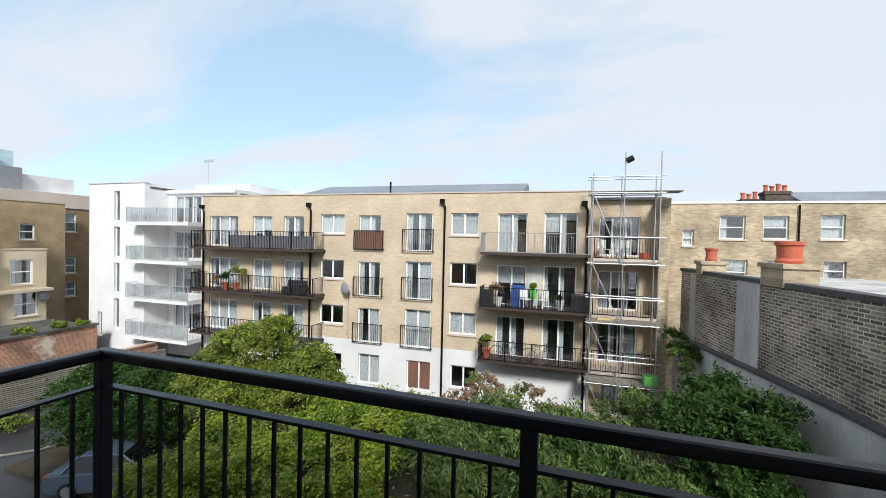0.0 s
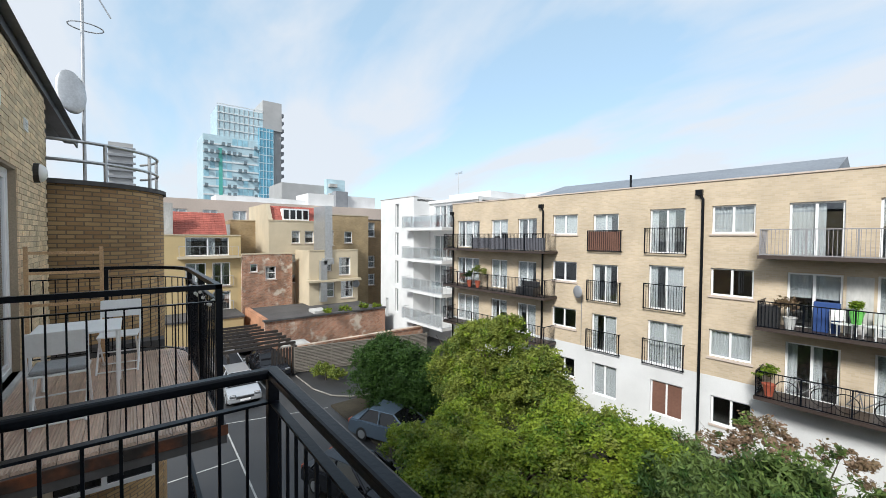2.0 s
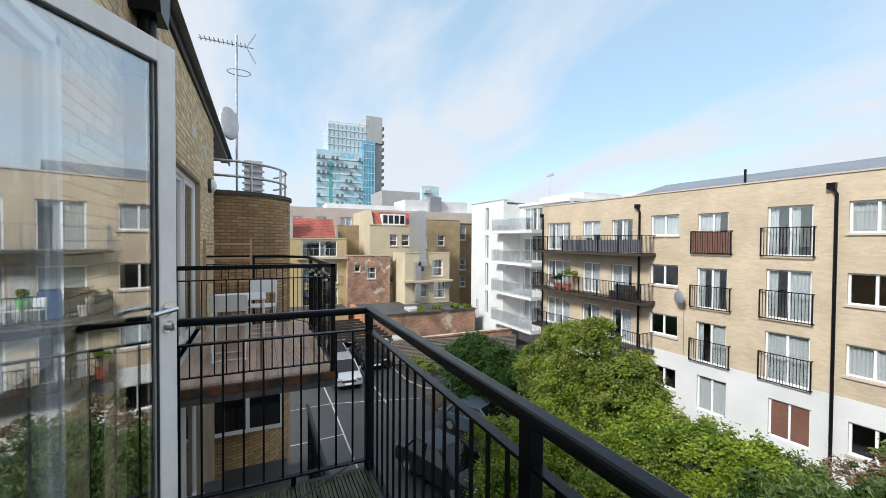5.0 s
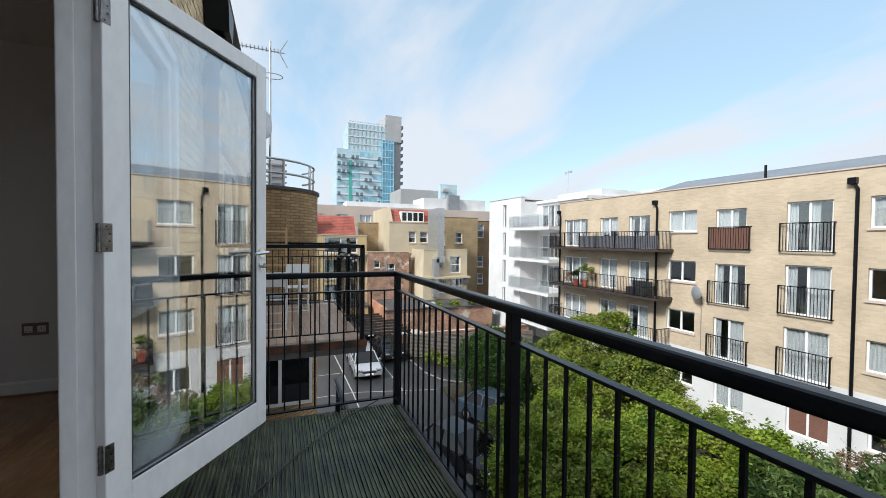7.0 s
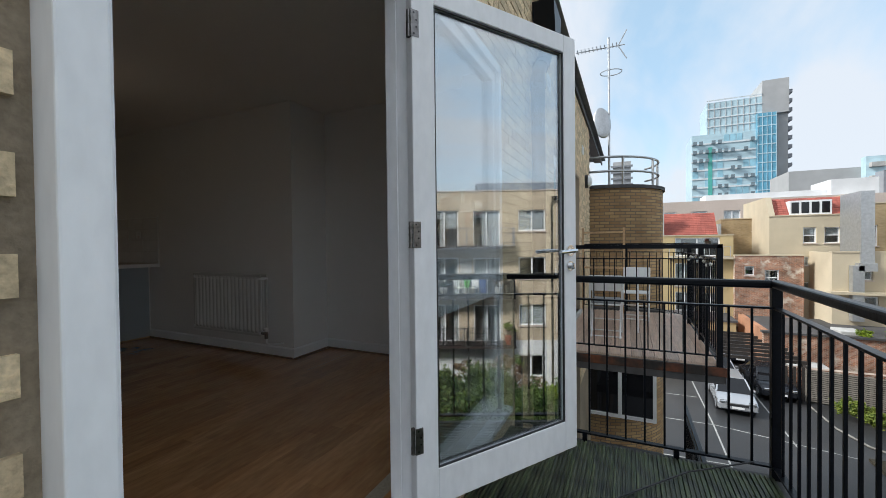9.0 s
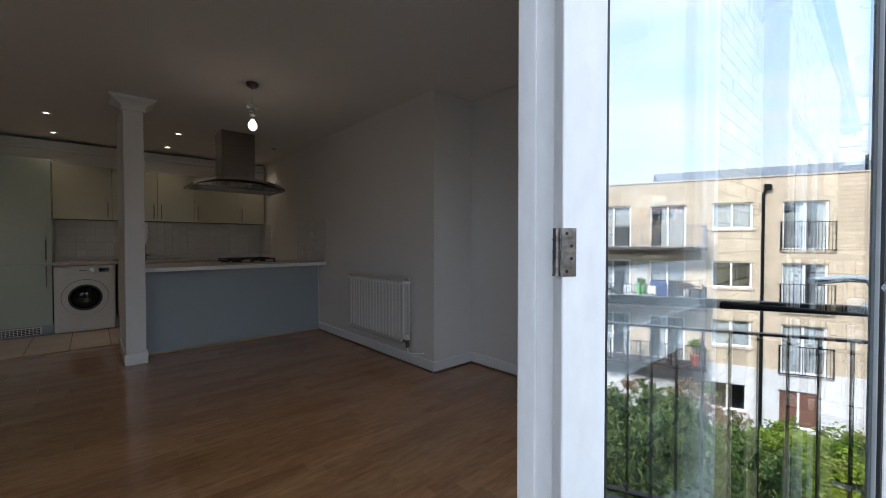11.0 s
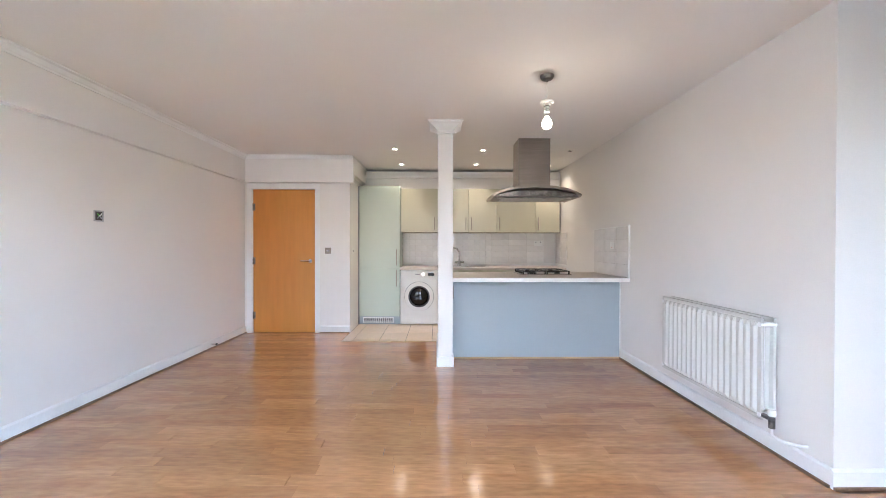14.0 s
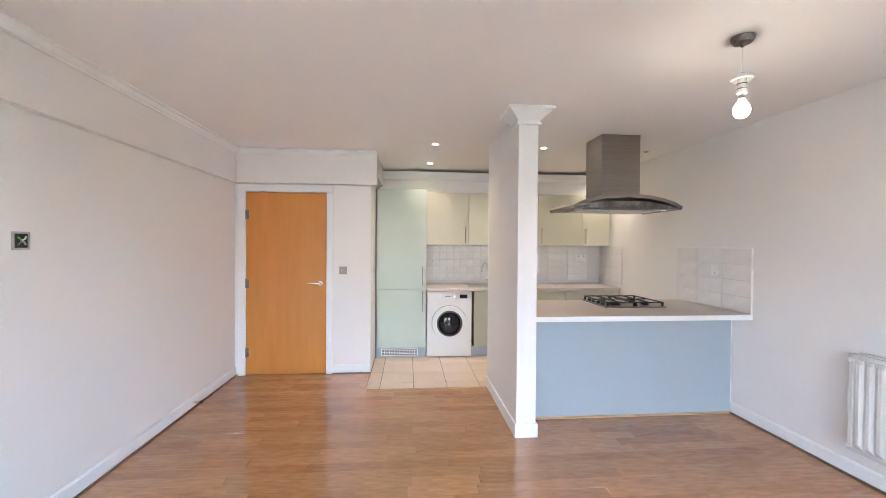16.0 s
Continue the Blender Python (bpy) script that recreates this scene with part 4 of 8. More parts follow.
part("coping", box(bmn(), U0 - 0.04, -0.05, B_TOP, U1 + 0.04, 0.40, B_TOP + 0.06), PINK_STONE, block, "pale coping along the parapet")
b = bmn()
prism(b, [(0.7, B_TOP - 0.1), (6.0, B_TOP + 1.35), (11.5, B_TOP - 0.1)], "x", -5.5, 9.4)
part("roof", b, SLATE, block, "low grey slate roof behind the parapet")
part("roof", box(bmn(), U0 + 0.3, 0.35, B_TOP - 0.25, U1 - 0.3, 11.7, B_TOP - 0.15), FELT, block)
part("vent_pipe", rod(bmn(), (1.0, 2.6, B_TOP), (1.0, 2.6, B_TOP + 1.1), 0.06), PIPE_BLACK, block)
w_rng = random.Random(8)


def far_window(parent, u0, u1, z0, z1, bays=2, cover=0.0, y=0.10, frame_w=0.07, sill=True):
    """A white window: frame with bays, a pane for each and what hangs behind it."""
    bay = (u1 - u0) / bays
    bm = panel(bmn(), u0, u1, z0, z1, y, y + 0.08, [(u0 + i * bay + frame_w * (1 if i == 0 else 0.6), u0 + (i + 1) * bay - frame_w * (1 if i == bays - 1 else 0.6), z0 + frame_w, z1 - frame_w) for i in range(bays)])
    win = part("window", bm, GLOSS_WHITE, parent)
    for i in range(bays):
        g = part("pane", box(bmn(), u0 + i * bay + 0.03, y + 0.04, z0 + 0.03, u0 + (i + 1) * bay - 0.03, y + 0.046, z1 - 0.03), FAR_GLASS, win)
        g.visible_shadow = False
    if cover == 2:
        part("shutter", box(bmn(), u0 + frame_w, y + 0.012, z0 + frame_w, u1 - frame_w, y + 0.03, z1 - frame_w), BROWN_BOARD, win, "brown boarded panel")
    elif cover > 0:
        for i in range(bays):
            full = w_rng.random() < cover
            a, c = u0 + i * bay + 0.02, u0 + (i + 1) * bay - 0.02
            low = z0 if full else (z0 if w_rng.random() < 0.6 else z0 + (z1 - z0) * 0.55)
            if not full:
                if low == z0:
                    c = a + (c - a) * w_rng.uniform(0.25, 0.5)
            bm = bmn()
            n = max(3, int((c - a) / 0.06))
            line = [(a + (c - a) * k / n, y + 0.13 + 0.02 * (k % 2)) for k in range(n + 1)]
            prev = None
            for px, py in line:
                col = [bm.verts.new((px, py, low)), bm.verts.new((px, py, z1 - 0.02))]
                if prev:
                    bm.faces.new((prev[0], col[0], col[1], prev[1]))
                prev = col
            part("curtain", bm, CURTAIN, win, "pale curtain")
    if sill:
        part("sill", box(bmn(), u0 - 0.06, -0.07, z0 - 0.09, u1 + 0.06, y + 0.02, z0 - 0.002), PINK_STONE, win)
    return win


BROWN_BOARD = paint("brown_board", (0.17, 0.085, 0.06), 0.6, grain=10, vary=0.1)
for wd in windows:
    far_window(block, *wd[:4], wd[4], wd[5], sill=wd[3] - wd[2] < 1.5)


def far_railing(parent, u0, u1, z0, z1, y, spacing=0.11, returns=0.0, material=None, posts=1.4):
    """A slim railing with its balusters; returns: how far its ends run back to the wall."""
    material = material or BLACK_METAL
    bm = bmn()
    for z in (z1, z0 + 0.05):
        box(bm, u0, y - 0.02, z - 0.035, u1, y + 0.02, z)
        if returns:
            for u in (u0, u1):
                box(bm, u - 0.02, y + 0.02, z - 0.034, u + 0.02, y + returns, z - 0.001)
    n = max(1, round((u1 - u0) / posts))
    for i in range(n + 1):
        u = u0 + (u1 - u0) * i / n
        box(bm, u - 0.022, y - 0.022, z0, u + 0.022, y + 0.022, z1 - 0.002)
    rail = part("railing", bm, material, parent)
    bm = bmn()
    n = int((u1 - u0) / spacing)
    for i in range(1, n):
        u = u0 + (u1 - u0) * i / n
        box(bm, u - 0.008, y - 0.008, z0 + 0.05, u + 0.008, y + 0.008, z1 - 0.035)
    if returns:
        m = int(returns / spacing)
        for i in range(1, m):
            for u in (u0, u1):
                box(bm, u - 0.008, y + i * spacing - 0.008, z0 + 0.05, u + 0.008, y + i * spacing + 0.008, z1 - 0.035)
    part("balusters", bm, material, rail, kind="stuff")
    return rail


DARK_RAIL = paint("dark_brown_railing", (0.05, 0.035, 0.03), 0.5, grain=20, vary=0.1)
PALE_RAIL = paint("pale_grey_railing", (0.42, 0.43, 0.45), 0.5, 0.3, grain=20, vary=0.1)
GREY_RAIL = paint("grey_railing", (0.30, 0.29, 0.30), 0.5, 0.3, grain=20, vary=0.1)
for z in (0.80, -1.90, -4.60):
    far_railing(block, -0.03, 1.80, z, z + 1.13, -0.16, returns=0.16)
    far_railing(block, 2.99, 4.80, z - 0.02, z + 1.23, -0.16, returns=0.16)
part("screen", box(bmn(), 0.0, -0.12, 0.86, 1.78, -0.10, 1.88), BROWN_BOARD, block, "dark brown screen on the small railing")
for z in (0.90, -1.84, -4.52):
    slab = part("balcony", box(bmn(), 7.62, -1.25, z - 0.13, 12.90, 0.0, z), DARK_RAIL, block)
    far_railing(slab, 7.68, 12.86, z, z + 1.0, -1.2, returns=1.2, material=GREY_RAIL if z > 0 else BLACK_METAL)
for z in (0.72, -1.95, -4.65):
    slab = part("balcony", box(bmn(), -10.95, -1.25, z - 0.13, -2.0, 0.0, z), DARK_RAIL, block)
    far_railing(slab, -10.9, -2.05, z, z + 1.04, -1.2, returns=1.2)
part("screen", box(bmn(), -8.0, -1.17, 0.78, -2.1, -1.16, 1.5), paint("grey_mesh_screen", (0.12, 0.12, 0.14), 0.8), block, "grey mesh screen tied to the railing")
part("panel", box(bmn(), 9.95, -0.02, -1.84, 10.62, 0.0, 0.2), GREY_RENDER, block, "pale grey panel between balcony doors")
for u, top in ((-3.0, 3.2), (5.42, 3.35), (-11.15, 3.1), (12.75, 3.2)):
    b = tube(bmn(), [(u - 0.16, 0.0, top + 0.22), (u - 0.14, -0.10, top + 0.18), (u, -0.10, top - 0.1), (u, -0.10, GROUND + 0.1)], 0.06, 8)
    box(b, u - 0.28, -0.2, top + 0.1, u - 0.02, 0.0, top + 0.34)
    part("downpipe", b, PIPE_BLACK, block, "black downpipe with a hopper")
b = bmn()
bmesh.ops.create_uvsphere(b, u_segments=16, v_segments=8, radius=0.36, matrix=Matrix.Translation((-0.40, -0.45, -1.45)) @ Matrix.Rotation(radians(-20), 4, "Z") @ Matrix.Diagonal((1, 0.22, 1, 1)))
rod(b, (-0.40, 0, -1.7), (-0.40, -0.4, -1.5), 0.025)
rod(b, (-0.40, -0.03, -1.7), (-0.40, -0.03, -4.4), 0.015, 6)
part("satellite_dish", b, GREY_PLASTIC, block, "grey satellite dish on a wall bracket", smooth=True)

# ---- scaffolded end bay ----
bay = thing("scaffolded_house", "recessed brick bay with balconies behind scaffolding", "building", B_AT)
SW = [(13.35, 15.25, z, z + 1.95, 3, 0.4) for z in (0.85, -1.85, -4.5)] + [(13.6, 15.2, -7.2, -5.5, 2, 0.3)]
part("wall", panel(bmn(), 12.97, 16.30, GROUND, 3.62, 0.5, 0.8, [s[:4] for s in SW]), B_BRICK, bay)
part("wall", box(bmn(), 15.85, -0.6, GROUND, 16.30, 0.5, 3.62), D_BRICK, bay)
part("rooms", box(bmn(), 13.0, 2.2, GROUND, 16.0, 2.3, 3.6), ROOM_SHADE, bay)
part("wall", box(bmn(), 16.0, 0.8, GROUND, 16.30, 12, 3.6), B_BRICK, bay)
part("roof", box(bmn(), 12.97, 0.2, 3.62, 16.30, 12.0, 3.74), FELT, bay)
for s in SW:
    far_window(bay, *s[:4], s[4], s[5], y=0.6, sill=False)
for z in (0.75, -1.95, -4.65):
    slab = part("balcony", box(bmn(), 13.0, -0.75, z - 0.14, 15.84, 0.5, z), PINK_STONE, bay)
    far_railing(slab, 13.05, 15.80, z, z + 1.0, -0.72)
scaf = thing("scaffolding", "galvanised tube scaffolding with boards", "scaffolding", B_AT)
for u in (12.85, 14.16, 15.60):
    for y in (-0.85, -1.75):
        part("standard", rod(bmn(), (u, y, GROUND), (u, y, 4.6 if u < 14 or y > -1 else 5.5), 0.028, 8), GALV, scaf)
for z in (4.45, 3.72, 1.75, 0.55, -1.0, -2.15, -3.8, -4.9):
    for y in (-0.85, -1.75):
        part("ledger", rod(bmn(), (12.65, y, z), (15.85, y, z), 0.026, 8), GALV, scaf)
for u in (12.85, 14.16, 15.60):
    for z in (3.66, 0.49, -2.21, -4.96):
        part("transom", rod(bmn(), (u + 0.05, -1.95, z), (u + 0.05, -0.6, z), 0.026, 8), GALV, scaf)
for z0, z1 in ((-2.1, 0.5), (0.6, 3.6), (-4.9, -2.2), (-7.6, -5.0)):
    part("brace", rod(bmn(), (12.9, -1.8, z1), (14.1, -1.8, z0), 0.026, 8), GALV, scaf)
for z in (0.60, -2.10, -4.85, 3.78):
    for k in range(4):
        part("board", box(bmn(), 12.7, -1.72 + k * 0.22, z, 15.75 if z < 3 else 16.5, -1.52 + k * 0.22, z + 0.038), FENCE_WOOD, scaf)
part("rope_wheel", rod(bmn(), (14.2, -1.8, 5.12), (14.45, -1.8, 5.25), 0.13, 12), PIPE_BLACK, scaf)
solo("crate", box(box(bmn(), 15.2, -1.6, -4.81, 15.75, -1.15, -4.42, 0.02), 15.24, -1.62, -4.7, 15.71, -1.6, -4.52), GREEN_BOX, "bright green plastic crate on the scaffold", "crate", B_AT)

# ---- white apartment block ----
A_AT = pose(-34.3, 21.3, 0, 0, 0, 1)
white = thing("apartment_building", "white rendered apartment block with slot windows and corner balconies", "building", A_AT)
A_TOP = 5.25
slots = [(2.75, 3.35, z, z + 2.3) for z in (2.4, -0.35, -3.1, -5.85)] + [(1.0, 1.5, -6.6, -4.7)]
part("wall", panel(bmn(), 0, 5.9, GROUND, A_TOP, 0, 0.4, slots), WHITE_RENDER, white)
part("wall", box(bmn(), 0, 0.4, GROUND, 0.3, 16, A_TOP), WHITE_RENDER, white)
part("wall", panel(bmn(), 5.9, 12.6, GROUND, A_TOP - 0.6, 1.9, 2.2, [(6.5, 10.9, z, z + 2.1) for z in (2.35, -0.4, -3.15, -5.9)]), WHITE_RENDER, white)
part("wall", box(bmn(), 5.6, 0.4, GROUND, 5.9, 2.2, A_TOP), WHITE_RENDER, white)
part("roof", box(bmn(), 0, 0.4, A_TOP - 0.4, 5.9, 16, A_TOP - 0.2), FELT, white)
part("roof", box(bmn(), 5.9, 1.7, A_TOP - 0.6, 12.6, 16, A_TOP - 0.35), WHITE_RENDER, white)
part("roof_box", box(bmn(), 6.2, 4.0, A_TOP - 0.3, 11.8, 9.0, A_TOP + 0.35), WHITE_RENDER, white)
part("roof_box", box(bmn(), 14.0, 6.0, 3.2, 19.0, 12.0, A_TOP + 0.05), WHITE_RENDER, white)
part("coping", box(bmn(), -0.05, -0.05, A_TOP, 5.95, 0.42, A_TOP + 0.06), GREY_RENDER, white)
part("rooms", box(bmn(), 0.3, 3.4, GROUND, 12.4, 3.5, A_TOP - 0.7), ROOM_SHADE, white)
for s in slots:
    far_window(white, *s, 1, 0, y=0.15, frame_w=0.05, sill=False)
for z in (2.3, -0.45, -3.2, -5.95):
    far_window(white, 6.5, 10.9, z + 0.05, z + 2.15, 5, 0.25, y=2.0, sill=False)
    slab = part("balcony", box(bmn(), 5.2, -0.9, z - 0.22, 11.2, 1.9, z), WHITE_RENDER, white)
    far_railing(slab, 5.25, 11.15, z, z + 1.08, -0.82, spacing=0.42, material=PALE_RAIL, returns=2.6)
    part("balustrade_pane", box(bmn(), 5.3, -0.80, z + 0.08, 11.1, -0.79, z + 1.0), PALE_GLASS, slab, "pale glass balustrade").visible_shadow = False
    slab = part("balcony", box(bmn(), -1.8, 1.2, z - 0.28, 0.0, 4.2, z), WHITE_RENDER, white)
    far_railing(slab, -1.75, -0.05, z, z + 1.08, 1.25, spacing=0.14, material=PALE_RAIL)
b = rod(bmn(), (5.3, 6, A_TOP), (5.3, 6, A_TOP + 3.0), 0.03, 6)
for k in range(5):
    rod(b, (4.8, 6, A_TOP + 2.9 - k * 0.05), (5.9, 6, A_TOP + 2.95 - k * 0.05), 0.012, 6)
part("aerial", b, GALV, white)

# ---- brick party wall and the terrace beyond ----
W_AT = pose(6.75, 21.0, 0, 0, 0, 8)
party = thing("garden_wall", "tall dark weathered brick party wall with grey rendered strips", "wall", W_AT)
W_TOP = 0.28
part("wall", box(bmn(), 0, -14.0, GROUND, 0.35, 0.0, W_TOP), WALL_BRICK, party)
part("coping", box(bmn(), -0.05, -14.0, W_TOP, 0.42, 0.05, W_TOP + 0.14), FELT, party, "dark worn coping")
part("render_strip", box(bmn(), -0.03, -5.9, GROUND, 0.0, -4.6, W_TOP), GREY_RENDER, party, "grey rendered strip")
part("render_strip", box(bmn(), -0.03, -1.5, GROUND, 0.0, -1.0, W_TOP), GREY_RENDER, party)
b = bmn()
prism(b, [(0.0, GROUND), (0.0, -2.75), (-9.0, -2.35), (-14.0, -2.3), (-14.0, GROUND)], "x", -0.26, -0.005)
part("render_base", b, GREY_RENDER, party, "stained grey render on the lower wall")
part("ledge", prism(bmn(), [(0.0, -2.75), (0.0, -2.66), (-9.0, -2.26), (-14.0, -2.21), (-14.0, -2.30), (-9.0, -2.35)], "x", -0.31, -0.006), FELT, party, "dark worn ledge on the lower wall")
for y, w, h, r in ((-1.9, 0.5, 0.55, 0.22), (-6.55, 1.05, 0.68, 0.34)):
    stack = part("chimney", box(box(bmn(), -0.1, y - w / 2, W_TOP, 0.8, y + w / 2, W_TOP + h), -0.16, y - w / 2 - 0.07, W_TOP + h - 0.14, 0.86, y + w / 2 + 0.07, W_TOP + h), D_BRICK, party)
    part("pot", lathe(bmn(), [(r * 0.9, 0), (r, 0.08), (r * 0.86, 0.15), (r * 0.92, h * 0.75), (r * 1.06, h * 0.8), (r * 1.06, h * 0.95), (r * 0.7, h * 0.96), (r * 0.7, h * 0.5)], (0.35, y, W_TOP + h), 16), TERRACOTTA, stack, "red chimney pot", smooth=True)
part("flat_roof", box(bmn(), 0.42, -14.0, W_TOP - 0.3, 7.0, 0.0, W_TOP - 0.1), GREY_RENDER, party)

D_AT = pose(6.3, 25.5, 0, 0, 0, 2)
terrace = thing("terraced_house", "sooty yellow brick terrace with sash windows and chimneys", "building", D_AT)
D_TOP = 3.8
dwins = [(1.5, 2.05, 1.45, 2.35), (3.28, 4.49, 1.87, 3.15), (5.30, 6.45, 1.9, 3.13), (7.82, 8.85, 1.95, 3.2), (10.6, 11.6, 1.8, 3.1), (14.0, 15.4, 1.4, 3.2),
         (3.4, 4.65, -0.6, 0.75), (5.5, 6.7, -0.6, 0.75), (8.0, 8.95, -0.2, 0.8), (10.6, 11.6, -0.4, 0.8), (14.0, 15.4, -1.4, 0.4)]
part("wall", panel(bmn(), 0, 26, GROUND, D_TOP, 0, 0.35, dwins), D_BRICK, terrace)
part("rooms", box(bmn(), 0.3, 1.6, GROUND, 25.7, 1.7, D_TOP - 0.3), ROOM_SHADE, terrace)
part("wall", box(bmn(), 0, 0.35, GROUND, 0.3, 8, D_TOP), D_BRICK, terrace)
part("coping", box(bmn(), 0, -0.06, D_TOP, 26, 0.4, D_TOP + 0.12), WHITE_RENDER, terrace, "white painted parapet band")
part("roof", prism(bmn(), [(2.5, D_TOP - 0.2), (6.0, D_TOP + 1.3), (9.5, D_TOP - 0.2)], "x", 9.0, 26), SLATE, terrace)
part("roof", box(bmn(), 0, 0.4, D_TOP - 0.3, 26, 8, D_TOP - 0.15), FELT, terrace)
for wv in dwins:
    far_window(terrace, *wv, 1, 0.6, y=0.12)
    part("glazing_bar", box(bmn(), wv[0] + 0.07, 0.10, (wv[2] + wv[3]) / 2 - 0.03, wv[1] - 0.07, 0.18, (wv[2] + wv[3]) / 2 + 0.03), GLOSS_WHITE, terrace)
for u in (6.85, 13.3):
    part("downpipe", rod(bmn(), (u, -0.08, GROUND), (u, -0.08, D_TOP - 0.1), 0.045, 8), PIPE_BLACK, terrace)
for u, n, high in ((5.94, 3, 0.70), (7.17, 4, 1.18)):
    w = n * 0.33
    stack = part("chimney", box(box(box(bmn(), u, 4.3, D_TOP - 0.2, u + w, 5.1, D_TOP + high - 0.2), u - 0.06, 4.24, D_TOP + high - 0.2, u + w + 0.06, 5.16, D_TOP + high - 0.08), u - 0.02, 4.28, D_TOP + high - 0.08, u + w + 0.02, 5.12, D_TOP + high), SOOT_BRICK, terrace, "soot-blackened brick chimney stack")
    for k in range(n):
        tall = (0.44, 0.36, 0.50, 0.40)[k]
        part("pot", lathe(bmn(), [(0.13, 0), (0.14, 0.05), (0.115, 0.1), (0.11, tall - 0.1), (0.14, tall - 0.07), (0.14, tall), (0.08, tall)], (u + 0.17 + k * 0.33, 4.7, D_TOP + high), 12), TERRACOTTA, stack, smooth=True)

# ---- things on the balconies across the yard ----
def pot_plant(at, h, leaf, seed, pot):
    """A tapered pot with a leafy plant; at: place on the apartment block's own axes."""
    p = thing("potted_plant", "leafy plant in a tapered pot on the balcony", "plant", B_AT @ Matrix.Translation(at), "balcony plants")
    part("pot", lathe(bmn(), [(0.12, 0), (0.20, 0.42), (0.22, 0.42), (0.22, 0.46), (0.17, 0.46)], n=14), pot, p, smooth=True)
    me_ = foliage(seed, [(0, 0, 0.46 + h * 0.5, h * 0.5)], 700, 0.12)
    me_.materials.append(leaf)
    c_ = new("leaves", me_)
    c_.parent = p


def balcony_chair(at, turn_deg, material):
    c = thing("garden_chair", "plain garden chair on the far balcony", "chair", B_AT @ pose(*at, 0, 0, turn_deg), "far balcony chairs")
    part("seat", box(bmn(), -0.22, -0.22, 0.42, 0.22, 0.22, 0.45), material, c)
    part("backrest", box(bmn(), -0.22, 0.20, 0.50, 0.22, 0.23, 0.88), material, c)
    for x in (-0.2, 0.2):
        part("leg", box(bmn(), x - 0.015, -0.21, 0, x + 0.015, -0.18, 0.42), material, c)
        part("leg", box(bmn(), x - 0.015, 0.20, 0, x + 0.015, 0.23, 0.9), material, c)


def bicycle(at, turn_deg):
    c = thing("bicycle", "bicycle leaning on the far balcony", "bicycle", B_AT @ pose(*at, 0, 0, turn_deg), "balcony bicycles")
    for x in (-0.5, 0.5):
        part("wheel", tube(bmn(), [(x + 0.33 * math.cos(a), 0, 0.34 + 0.33 * math.sin(a)) for a in np.linspace(0, 6.283, 20)], 0.018, 6), RUBBER, c)
    fr_ = bmn()
    for p, q in (((-0.5, 0.34), (-0.1, 0.32)), ((-0.1, 0.32), (-0.2, 0.85)), ((-0.2, 0.8), (0.36, 0.82)), ((-0.1, 0.32), (0.38, 0.78)), ((0.5, 0.34), (0.36, 0.95)), ((-0.5, 0.34), (-0.2, 0.8))):
        rod(fr_, (p[0], 0, p[1]), (q[0], 0, q[1]), 0.018, 6)
    part("frame", fr_, CAR_SILVER, c)
    part("handlebar", rod(bmn(), (0.36, -0.25, 0.95), (0.36, 0.25, 0.95), 0.014, 6), DARK_PLASTIC, c)
    part("saddle", box(bmn(), -0.32, -0.06, 0.85, -0.08, 0.06, 0.9, 0.02), DARK_PLASTIC, c)

# ---- pipe, vents, lamp on the own facade ----
dp = thing("downpipe", "black plastic downpipe with a bend at the top", "downpipe", pose(-0.79, FACE + 0.09, 0))
part("pipe", rod(bmn(), (0, 0, GROUND), (0, 0, 2.56), 0.062, 20), PIPE_BLACK, dp, smooth=True)
part("bend", tube(bmn(), [(0, 0, 2.50), (0, 0, 2.60), (-0.03, 0.0, 2.66), (-0.32, 0.0, 2.88), (-0.36, 0, 2.94), (-0.36, 0, 3.1)], 0.064, 20), PIPE_BLACK, dp, smooth=True)
part("pipe", rod(bmn(), (-0.36, 0, 3.06), (-0.36, 0.0, EAVE - 0.02), 0.062, 20), PIPE_BLACK, dp, smooth=True)
for z in (2.50, 2.54, 1.35, -0.6):
    part("collar", rod(bmn(), (0, 0, z - 0.014), (0, 0, z + 0.014), 0.071, 20), PIPE_BLACK, dp, smooth=True)
d = Vector((-0.29, 0, 0.22)).normalized()
for k in (0.10, 0.24):
    c = Vector((-0.03, 0, 2.66)) + d * k
    part("collar", rod(bmn(), c - d * 0.014, c + d * 0.014, 0.072, 20), PIPE_BLACK, dp, smooth=True)
part("hopper", prism(bmn(), [(-0.50, 3.08), (-0.22, 3.08), (-0.14, 3.36), (-0.58, 3.36)], "y", -0.08, 0.12), PIPE_BLACK, dp)
for z in (1.37, -0.2):
    part("clip", box(bmn(), -0.10, -0.09, z - 0.015, 0.10, -0.055, z + 0.015), PIPE_BLACK, dp)
for x in (-1.78, -2.62, -4.10, -5.50):
    v = thing("air_vent", "white plastic louvred air vent in the brick wall", "vent", pose(x, FACE, 2.92), "wall air vents")
    part("frame", panel(bmn(), -0.115, 0.115, -0.075, 0.075, 0.0, 0.014, [(-0.10, 0.10, -0.06, 0.06)]), PLASTIC, v)
    part("backing", box(bmn(), -0.10, -0.002, -0.06, 0.10, 0.004, 0.06), DARK_PLASTIC, v)
    for k in range(6):
        part("slat", box(bmn(), -0.10, 0.004, -0.056 + k * 0.02, 0.10, 0.013, -0.047 + k * 0.02), PLASTIC, v)
wl = thing("wall_lamp", "white bulkhead wall lamp on the brick", "lamp", pose(-6.05, FACE, 2.37))
b = bmn()
